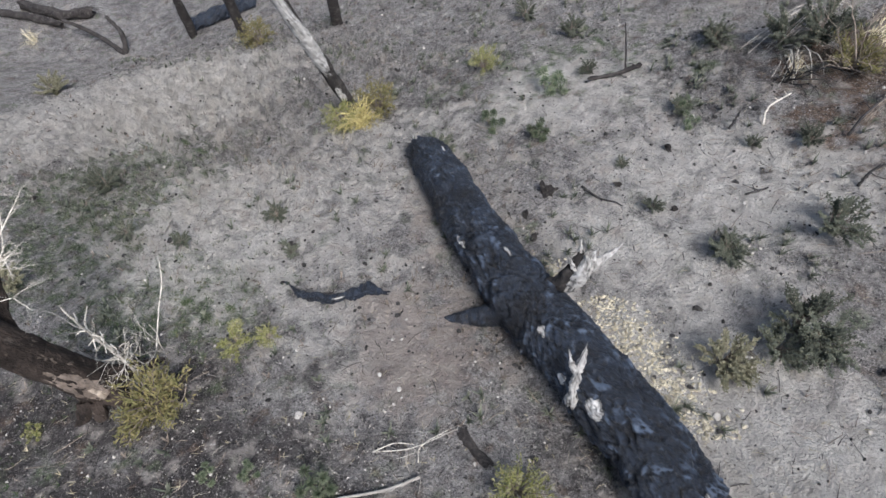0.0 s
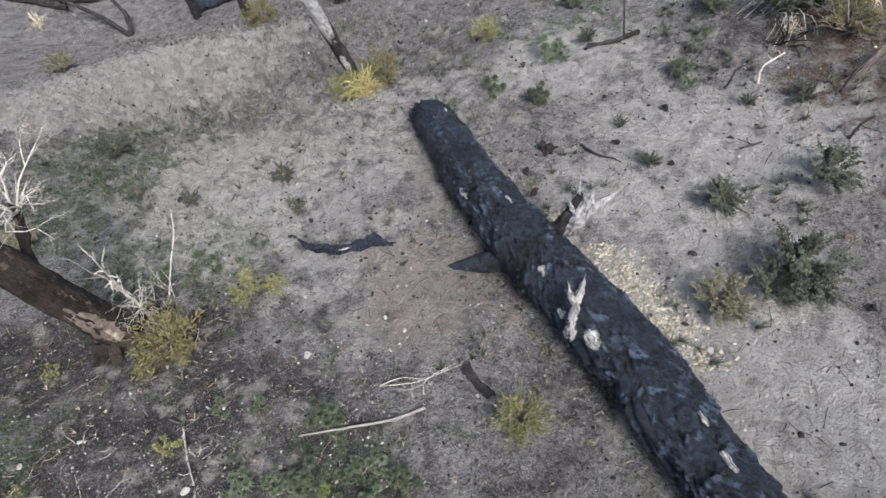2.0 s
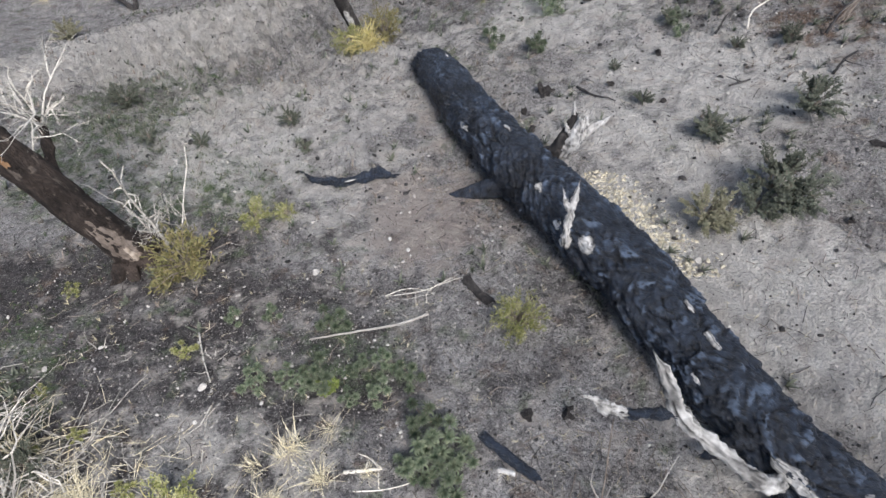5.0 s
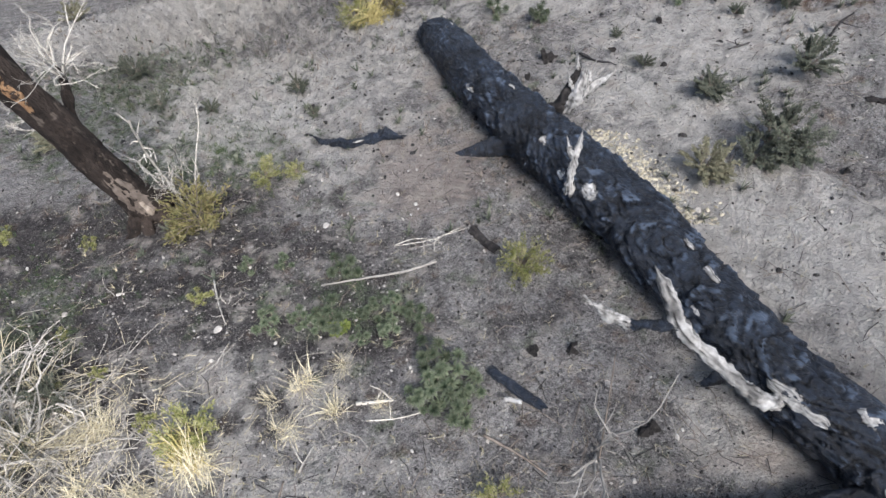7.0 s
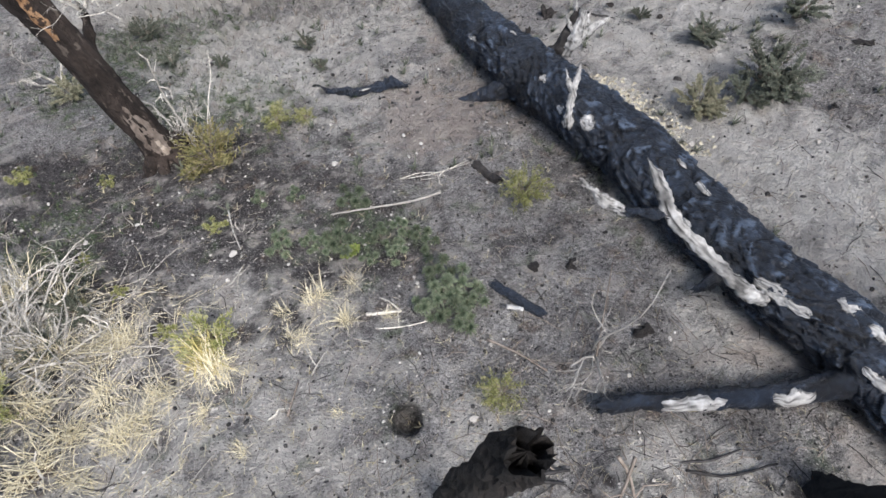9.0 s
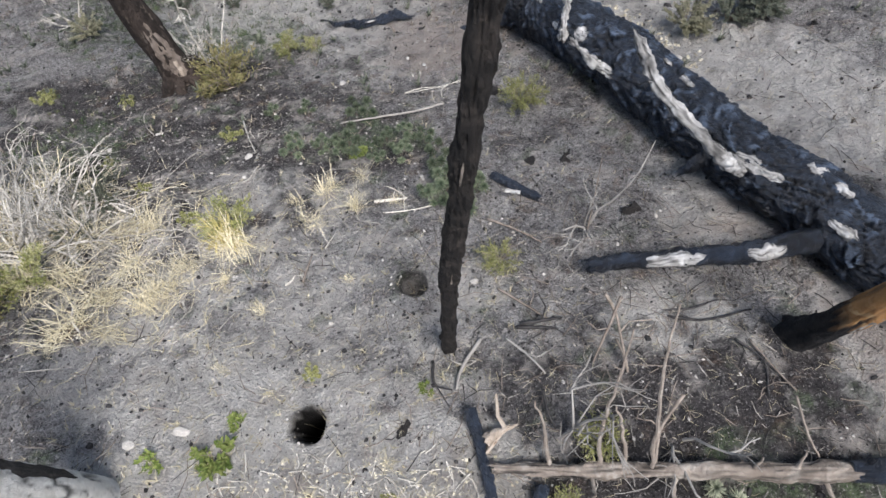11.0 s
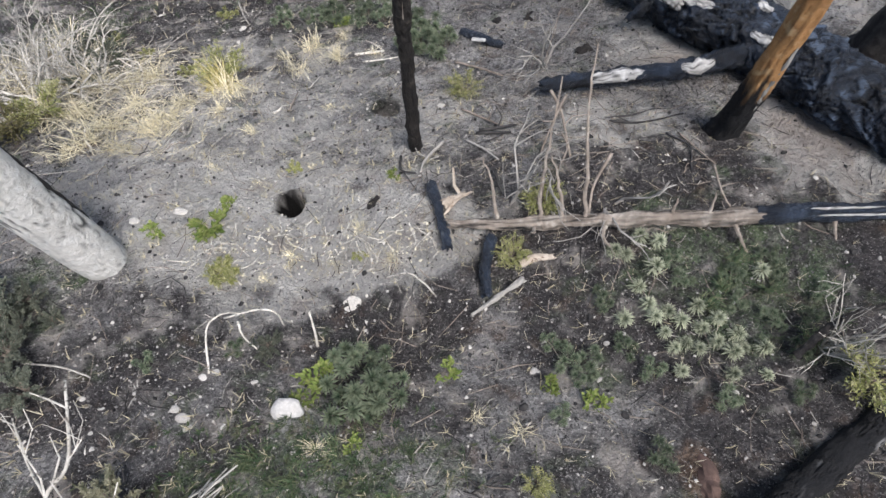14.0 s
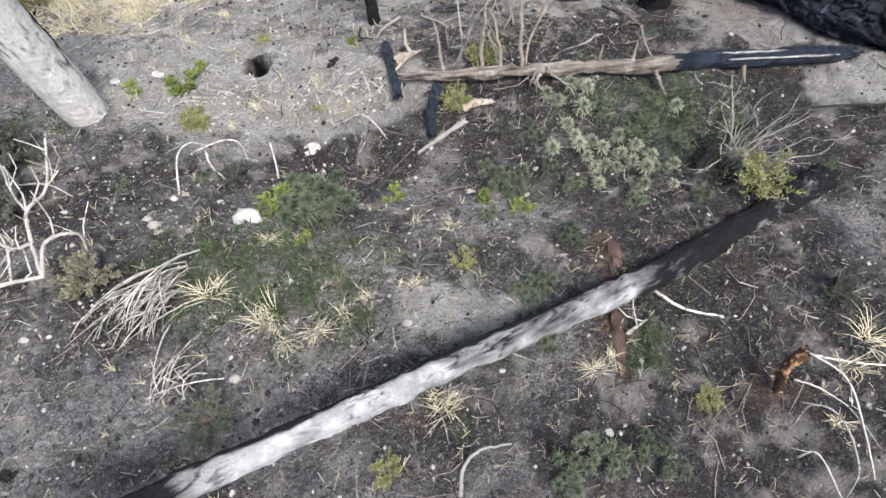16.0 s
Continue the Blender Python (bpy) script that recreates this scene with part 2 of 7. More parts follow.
BARE_TAN = char_material("bare_tan_trunk", (0.23, 0.19, 0.155), (0.38, 0.327, 0.275), (0.49, 0.445, 0.385), 0.85)
PALE_TRUNK = char_material("pale_barkless_wood", (0.60, 0.585, 0.54), (0.76, 0.745, 0.70), (0.80, 0.79, 0.75), 0.9)
GREY_WOOD = two_tone("weathered_grey_wood", (0.23, 0.215, 0.195), (0.38, 0.365, 0.335), 5.0, (0.2, 0.19, 0.175), 0.85, 0.2, 0.35, 0.008, 55.0, (1, 1, 0.3), 0.05, 0.66)
SCORCHED_WOOD = two_tone("scorched_bare_wood", (0.11, 0.088, 0.073), (0.30, 0.25, 0.21), 6.0, (0.03, 0.025, 0.022), 0.85, 0.2, 0.7, 0.012, 50.0, (1, 1, 0.4), 0.0, 0.56)
TORN_WOOD = two_tone("torn_burnt_wood", (0.02, 0.015, 0.012), (0.09, 0.05, 0.028), 9.0, (0.42, 0.26, 0.13), 0.8, 0.25, 0.7, 0.01, 60.0, (1, 1, 0.3), 0.05, 0.54)
TAN_WOOD = two_tone("bare_tan_wood", (0.32, 0.265, 0.21), (0.46, 0.40, 0.335), 8.0, (0.16, 0.11, 0.08), 0.8, 0.2, 0.5, 0.008, 70.0, None, 0.1)
ORANGE_WOOD = two_tone("scorched_orange_wood", (0.24, 0.125, 0.06), (0.46, 0.30, 0.17), 6.0, (0.03, 0.022, 0.018), 0.8, 0.25, 0.6, 0.01, 60.0, None, 0.05, 0.5)
DEAD_TWIG = two_tone("bleached_dead_twig", (0.34, 0.32, 0.28), (0.62, 0.59, 0.53), 12.0, (0.13, 0.115, 0.1), 0.85, 0.2, 0.3, 0.004, 80.0, None, 0.28, 0.58)
BROWN_TWIG = two_tone("brown_dead_twig", (0.135, 0.112, 0.092), (0.27, 0.232, 0.197), 12.0, None, 0.85, 0.2, 0.3, 0.004, 80.0, None, 0.3)
BLACK_TWIG = two_tone("charred_twig", (0.018, 0.017, 0.018), (0.055, 0.052, 0.05), 15.0, None, 0.8, 0.3, 0.4, 0.004, 80.0, None, 0.3)
PALE_CHIPS = two_tone("pale_bark_crumbs", (0.42, 0.38, 0.28), (0.60, 0.56, 0.45), 14.0, (0.72, 0.70, 0.63), 0.9, 0.2, 0.5, 0.006, 80.0, None, 0.25)
STONE = two_tone("pale_stone", (0.36, 0.34, 0.31), (0.54, 0.52, 0.485), 11.0, (0.27, 0.255, 0.24), 0.9, 0.2, 0.5, 0.01, 60.0, None, 0.2)
WHITE_STONE = two_tone("white_stone", (0.45, 0.435, 0.41), (0.60, 0.585, 0.56), 9.0, (0.36, 0.345, 0.32), 0.85, 0.25, 0.4, 0.008, 60.0, None, 0.05, 0.64)
RED_STONE = two_tone("reddish_stone", (0.075, 0.05, 0.043), (0.135, 0.09, 0.075), 8.0, None, 0.9, 0.2, 0.5, 0.01, 60.0, None, 0.2)
STRAW = leafy("straw_grass", (0.50, 0.44, 0.285), (0.88, 0.82, 0.64), (0.74, 0.66, 0.45), 0.2)
GREEN_GRASS = leafy("green_grass", (0.045, 0.085, 0.045), (0.11, 0.15, 0.075), (0.22, 0.22, 0.13))
YELLOW_LEAF = leafy("yellow_green_leaf", (0.12, 0.145, 0.045), (0.31, 0.305, 0.125), (0.43, 0.415, 0.235), 0.25)
RUSSET_LEAF = leafy("russet_leaf", (0.10, 0.095, 0.04), (0.25, 0.215, 0.105), (0.17, 0.17, 0.075), 0.2)
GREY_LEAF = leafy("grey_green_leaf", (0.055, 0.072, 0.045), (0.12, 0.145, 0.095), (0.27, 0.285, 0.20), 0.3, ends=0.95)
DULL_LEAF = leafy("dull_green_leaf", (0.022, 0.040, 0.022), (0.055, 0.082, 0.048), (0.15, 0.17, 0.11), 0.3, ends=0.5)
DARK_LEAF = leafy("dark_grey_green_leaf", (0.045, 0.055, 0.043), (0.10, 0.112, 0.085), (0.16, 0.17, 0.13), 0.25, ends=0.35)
PALE_LEAF = leafy("pale_grey_leaf", (0.19, 0.185, 0.12), (0.36, 0.345, 0.25), (0.15, 0.155, 0.1), 0.2)
GOLD = leafy("golden_grass", (0.32, 0.27, 0.12), (0.56, 0.49, 0.25), (0.38, 0.34, 0.13), 0.2)
BRIGHT_LEAF = leafy("bright_green_leaf", (0.085, 0.13, 0.032), (0.18, 0.23, 0.065), (0.26, 0.285, 0.10), 0.25)


# ---- the lie of the land ----
# ground form
def bell(v, at, wide):
    return math.exp(-((v - at) / wide) ** 2)


PITS = [(-1.36, -4.07, 0.115, 1.2), (-0.55, -2.72, 0.12, 0.3)]


def slope_z(x, y):
    cx, cy = max(-11.0, min(8.0, x)), max(-11.0, min(13.0, y))
    z = (-6.3903 + 0.1145 * cx - 0.377 * cy + 0.0061 * cx * cx + 0.0133 * cx * cy - 0.0076 * cy * cy + 0.0002 * cy**3 + 0.0005 * cx * cy * cy)
    z -= 0.30 * max(0.0, y - 13.0) / (1 + max(0.0, y - 13.0) / 60.0) - 0.25 * max(0.0, -11.0 - y) / (1 + max(0.0, -11.0 - y) / 60.0)
    z += 0.14 * bell(y, -3.85, 0.6) * bell(x, 0.0, 3.5) - 0.21 * bell(y, -5.4, 0.65) * bell(x, 0.2, 2.6) - 0.17 * bell(x, -0.3, 0.6) * bell(y, -5.35, 0.4) + 0.09 * bell(y, -7.0, 0.8)
    z -= 0.45 * bell(x, -4.6, 2.6) * bell(y, 7.2, 2.2)
    return z


def ground_z(x, y):
    return slope_z(x, y)
# end ground form


def surface_z(x, y):
    """The ground with its small unevenness, rills and burrows."""
    z = ground_z(x, y)
    if not (abs(x) < 18 and -12 < y < 26):
        return z
    p = Vector((x, y, 0))
    z += 0.05 * noise.fractal(p * 0.9, 1.0, 2.0, 5) + 0.032 * noise.noise(p * 5.0) + 0.02 * max(0.0, noise.noise(p * 9.0)) + 0.014 * noise.noise(p * 15.0) + 0.03 * max(0.0, noise.noise(p * 7.0 + Vector((0, 0, 5))) - 0.2)
    z -= 0.05 * max(0.0, noise.noise(Vector((x * 2.2 + y * 0.8, y * 0.35, 3.0))) - 0.15) * (1 if y > -3.5 else 0.3)
    if x > 0.5:  # washed lines beside the great log
        u, v = 0.42 * x - 0.9 * y, 0.9 * x + 0.42 * y
        z -= 0.1 * max(0.0, noise.noise(Vector((u * 0.5, v * 3.4, 8.0))) - 0.05) + 0.022 * noise.noise(Vector((u * 1.5, v * 9.0, 2.0)))
    z += 0.03 * noise.turbulence(p * 2.3, 3, False) * (1.0 if y > -4 else 0.4)
    # wrinkled crust on the upper slope
    crust = bell(x, -5.6, 5.0) * bell(y, 8.0, 4.4)
    if crust > 0.05:
        u, v = 0.8 * x + 0.6 * y + 0.25 * noise.noise(p * 2.1), -0.6 * x + 0.8 * y
        z += 0.36 * crust * (1 - abs(noise.noise(Vector((u * 3.0, v * 1.3, 4.0))))) ** 5 + 0.19 * crust * (1 - abs(noise.noise(Vector((u * 6.5, v * 3.0, 1.0))))) ** 4
    # the lip of the low bank
    z -= 0.15 * bell(x, -0.7, 1.15) / (1 + math.exp(max(-60.0, min(60.0, (y + 4.58 + 0.1 * noise.noise(p * 2.5)) / 0.045)))) * bell(y, -4.6, 0.85)
    for px, py, pr, depth in PITS:
        if abs(x - px) + abs(y - py) < 1.0:
            d = math.hypot(x - px, (y - py) * 1.05) / (pr * (1 + 0.2 * noise.noise(Vector((math.cos(math.atan2(y - py, x - px)), math.sin(math.atan2(y - py, x - px)), px)))))
            z -= depth / (1 + d**14) - 0.025 * math.exp(-((d - 1.4) / 0.3) ** 2)
    return z


# ---- builders ----
class Soup:
    """Vertices and faces of one mesh."""

    def __init__(self):
        self.v, self.f, self.crack, self.along = [], [], [], []

    def add(self, verts, faces):
        k = len(self.v)
        self.v += [tuple(p) for p in verts]
        self.f += [tuple(i + k for i in q) for q in faces]

    def tube(self, pts, radii, sides=6, capped=True):
        pts = [Vector(p) for p in pts]
        k, n = len(self.v), len(pts)
        side = None
        for i, p in enumerate(pts):
            d = (pts[min(i + 1, n - 1)] - pts[max(i - 1, 0)]).normalized()
            if side is None:
                side = d.cross((0, 0, 1) if abs(d.z) < 0.9 else (1, 0, 0)).normalized()
            side = (side - d * side.dot(d)).normalized()
            up = d.cross(side)
            r = radii[i] if hasattr(radii, "__len__") else radii
            for j in range(sides):
                a = 2 * math.pi * j / sides
                self.v.append(tuple(p + (side * math.cos(a) + up * math.sin(a)) * r))
        for i in range(n - 1):
            for j in range(sides):
                a, b = k + i * sides + j, k + i * sides + (j + 1) % sides
                self.f.append((a, b, b + sides, a + sides))
        if capped:
            self.f.append(tuple(k + j for j in reversed(range(sides))))
            self.f.append(tuple(k + (n - 1) * sides + j for j in range(sides)))

    def blade(self, base, tip, bend, width):
        """A grass blade of two quads and a point, bent towards bend."""
        base, tip, bend = Vector(base), Vector(tip), Vector(bend)
        d = tip - base
        w = d.cross((0.3, 0.2, 1)).normalized() * width * 0.5
        m = base + d * 0.55 + bend
        self.along += [0.0, 0.0, 0.55, 0.55, 1.0]
        self.add([base - w, base + w, m - w * 0.8, m + w * 0.8, tip], [(0, 1, 3, 2), (2, 3, 4)])

    def straw(self, pts, width):
        """A dry blade along four points, narrowing to its end."""
        pts = [Vector(p) for p in pts]
        w = (pts[-1] - pts[0]).cross((0.3, 0.2, 1)).normalized() * width * 0.5
        ring = [q for p, k in zip(pts[:-1], (0.8, 1.0, 0.75)) for q in (p - w * k, p + w * k)]
        self.along += [0.0, 0.0, 0.35, 0.35, 0.7, 0.7, 1.0]
        self.add([*ring, pts[-1]], [(0, 1, 3, 2), (2, 3, 5, 4), (4, 5, 6)])

    def leaf(self, at, out, up, length, width):
        out, up = Vector(out).normalized(), Vector(up)
        s = out.cross(up).normalized() * width * 0.5
        at = Vector(at)
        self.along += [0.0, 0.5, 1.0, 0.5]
        self.add([at, at + out * length * 0.5 + s + up * 0.12 * length, at + out * length, at + out * length * 0.5 - s + up * 0.12 * length], [(0, 1, 2, 3)])

    def rock(self, at, size, rng, flat=0.65):
        """A rough stone of twenty faces."""
        t = (1 + 5**0.5) / 2
        base = [(-1, t, 0), (1, t, 0), (-1, -t, 0), (1, -t, 0), (0, -1, t), (0, 1, t), (0, -1, -t), (0, 1, -t), (t, 0, -1), (t, 0, 1), (-t, 0, -1), (-t, 0, 1)]
        fs = [(0, 11, 5), (0, 5, 1), (0, 1, 7), (0, 7, 10), (0, 10, 11), (1, 5, 9), (5, 11, 4), (11, 10, 2), (10, 7, 6), (7, 1, 8), (3, 9, 4), (3, 4, 2), (3, 2, 6), (3, 6, 8), (3, 8, 9), (4, 9, 5), (2, 4, 11), (6, 2, 10), (8, 6, 7), (9, 8, 1)]
        turn = Euler((rng.uniform(-0.3, 0.3), rng.uniform(-0.3, 0.3), rng.uniform(0, 6.3))).to_matrix()
        st = Vector((rng.uniform(0.8, 1.3), rng.uniform(0.6, 1.0), flat * rng.uniform(0.7, 1.2)))
        self.add([Vector(at) + turn @ (Vector(p) * st) * (size * 0.26 * rng.uniform(0.82, 1.18)) for p in base], fs)


def mesh_of(soup, name, mats, smooth=False):
    me = bpy.data.meshes.new(name)
    me.from_pydata(soup.v, [], soup.f)
    for m in mats if isinstance(mats, (list, tuple)) else [mats]:
        me.materials.append(m)
    if smooth:
        me.polygons.foreach_set("use_smooth", [True] * len(me.polygons))
    if soup.crack:
        values = (soup.crack + [soup.crack[-1]] * len(soup.v))[: len(soup.v)]
        me.attributes.new("crack", "FLOAT", "POINT").data.foreach_set("value", values)
    if soup.along and len(soup.along) == len(soup.v):
        me.attributes.new("along", "FLOAT", "POINT").data.foreach_set("value", soup.along)
    me.update()
    return me


def part(name, soup, material, parent=None, label="", smooth=False):
    ob = new(name, mesh_of(soup, name, material, smooth))
    ob.parent = parent
    return tagged(ob, label) if label else ob


def thing(name, label, category, at=(0, 0, 0), group="", kind=""):
    ob = new(name)
    ob.location = at
    ob.empty_display_size = 0.1
    return tagged(ob, label, category, group, kind)


def spline(pts, steps):
    """A smooth line through points of any length."""
    pts = [np.array(p, float) for p in pts]
    pts = [2 * pts[0] - pts[1], *pts, 2 * pts[-1] - pts[-2]]
    out = []
    for i in range(1, len(pts) - 2):
        a, b, c, d = pts[i - 1 : i + 3]
        for k in range(steps):
            t = k / steps
            out.append(0.5 * (2 * b + (c - a) * t + (2 * a - 5 * b + 4 * c - d) * t * t + (3 * b - a - 3 * c + d) * t**3))
    out.append(pts[-2])
    return out


def frames_along(line):
    """Place, ahead, side and up at each point of a line, without twist."""
    line = [Vector(p[:3]) for p in line]
    out, side = [], None
    for i, p in enumerate(line):
        d = (line[min(i + 1, len(line) - 1)] - line[max(i - 1, 0)]).normalized()
        if side is None:
            side = d.cross((0, 0, 1) if abs(d.z) < 0.9 else (0, 1, 0)).normalized()
        side = (side - d * side.dot(d)).normalized()
        out.append((p, d, side, side.cross(d)))
    return out


def plates(p, size, depth):
    """Bark plates: flat tops with cracks between them, from -depth to 0."""
    d, cells = noise.voronoi(p / size)
    lift = noise.cell(cells[0] * 7.3 + Vector((0.5, 0.5, 0.5)))
    return depth * (0.55 * lift - 0.25 - max(0.0, 1 - (d[1] - d[0]) / 0.12))


def timber(line, sides, rough, seed=0.0, ragged=0.05):
    """A trunk or log along rows of x, y, z, radius; rough(place, angle, along) gives its relief. Ragged broken ends."""
    s = Soup()
    fr = frames_along(line)
    n = len(line)
    for i, (p, d, side, up) in enumerate(fr):
        for j in range(sides):
            a = 2 * math.pi * j / sides
            out = side * math.cos(a) + up * math.sin(a)
            r = line[i][3]
            q = p + out * (r + rough(p + out * r, a, i / (n - 1)))
            if i in (0, n - 1):
                q += d * ((noise.noise(Vector((a * 1.7, seed, i))) + 0.7 * noise.noise(Vector((a * 7.0, seed, i)))) * ragged * 2.0 * (1 if i else -1))
            s.v.append(tuple(q))
    for i in range(n - 1):
        for j in range(sides):
            a, b = i * sides + j, i * sides + (j + 1) % sides
            s.f.append((a, b, b + sides, a + sides))
    s.crack = list(rough.dark) if hasattr(rough, "dark") else []
    for i in (0, n - 1):
        p, d = fr[i][0], fr[i][1]
        k = len(s.v)
        inner = [tuple(p + (Vector(s.v[i * sides + j]) - p) * 0.6 + d * (ragged * (1.2 if i == 0 else -1.2))) for j in range(sides)]
        s.v += inner
        s.v.append(tuple(p + d * (ragged * (0.4 if i == 0 else -0.4))))
        for j in range(sides):
            a, b, c, e = i * sides + j, i * sides + (j + 1) % sides, k + (j + 1) % sides, k + j
            s.f.append((a, e, c, b) if i == 0 else (a, b, c, e))
            s.f.append((e, k + sides, c) if i == 0 else (e, c, k + sides))
    return s


def streaky(rough, amount, where=None):
    """Relief with long dark streaks; the darkness of each vertex is kept in .dark."""
    dark = []

    def relief_of(p, a, t):
        n1 = noise.noise(Vector((math.cos(a) * 2.0, math.sin(a) * 2.0, t * 7 + p.x))) + 0.6 * noise.noise(Vector((math.cos(a) * 5, math.sin(a) * 5, t * 24 + p.y)))
        d = max(0.0, min(1.0, amount + 1.1 * n1 + (where(p, a, t) if where else 0.0)))
        dark.append(d)
        return rough(p, a, t) - 0.006 * d

    relief_of.dark = dark
    return relief_of


def bark_patch(line, target, length, width, lift, rough, seed):
    """A bare, ragged patch that hugs the log's surface at the side that faces target."""
    fr = frames_along(line)
    target = Vector(target)
    i0 = min(range(len(fr)), key=lambda i: (fr[i][0] - target).length)
    p, d, side, up = fr[i0]
    off = target - p
    a0 = math.atan2(off.dot(up), off.dot(side))
    s, nu, nv = Soup(), 30, 16
    step = (fr[min(i0 + 1, len(fr) - 1)][0] - fr[max(i0 - 1, 0)][0]).length / 2
    for iu in range(nu + 1):
        u = iu / nu * 2 - 1
        f = max(0.0, min(len(fr) - 1.001, i0 + u * length / 2 / step))
        k, w = int(f), f - int(f)
        P, S, U = (fr[k][q].lerp(fr[k + 1][q], w) for q in (0, 2, 3))
        R = line[k][3] * (1 - w) + line[k + 1][3] * w
        half = width / 2 / R * math.sqrt(max(0.0, 1 - u * u)) * (0.75 + 0.45 * noise.noise(Vector((u * 1.6, seed, 1))) + 0.22 * noise.noise(Vector((u * 7.0, seed, 3))))
        shift = 0.12 * width / R * noise.noise(Vector((u * 1.8, seed, 7)))
        for iv in range(nv + 1):
            v = iv / nv * 2 - 1
            a = a0 + shift + v * half * (1 + 0.2 * noise.noise(Vector((u * 9, v * 3, seed))))
            out = S * math.cos(a) + U * math.sin(a)
            edge = max(abs(v), abs(u)) ** 4
            q = P + out * R
            rim = max(0.0, max(abs(v), abs(u)) - 0.55) * 1.6
            s.crack.append(max(0.0, min(1.0, rim + 1.2 * noise.noise(Vector((u * length * 5 + seed, v * width * 26, seed))) + 0.02)))
            s.v.append(tuple(P + out * (R + rough(q, a, 0.5) * 0.35 + lift * (1 - 1.8 * edge) + 0.012 * noise.noise(q * 14))))
    for iu in range(nu):
        for iv in range(nv):
            a = iu * (nv + 1) + iv
            s.f.append((a, a + 1, a + nv + 2, a + nv + 1))
    return s


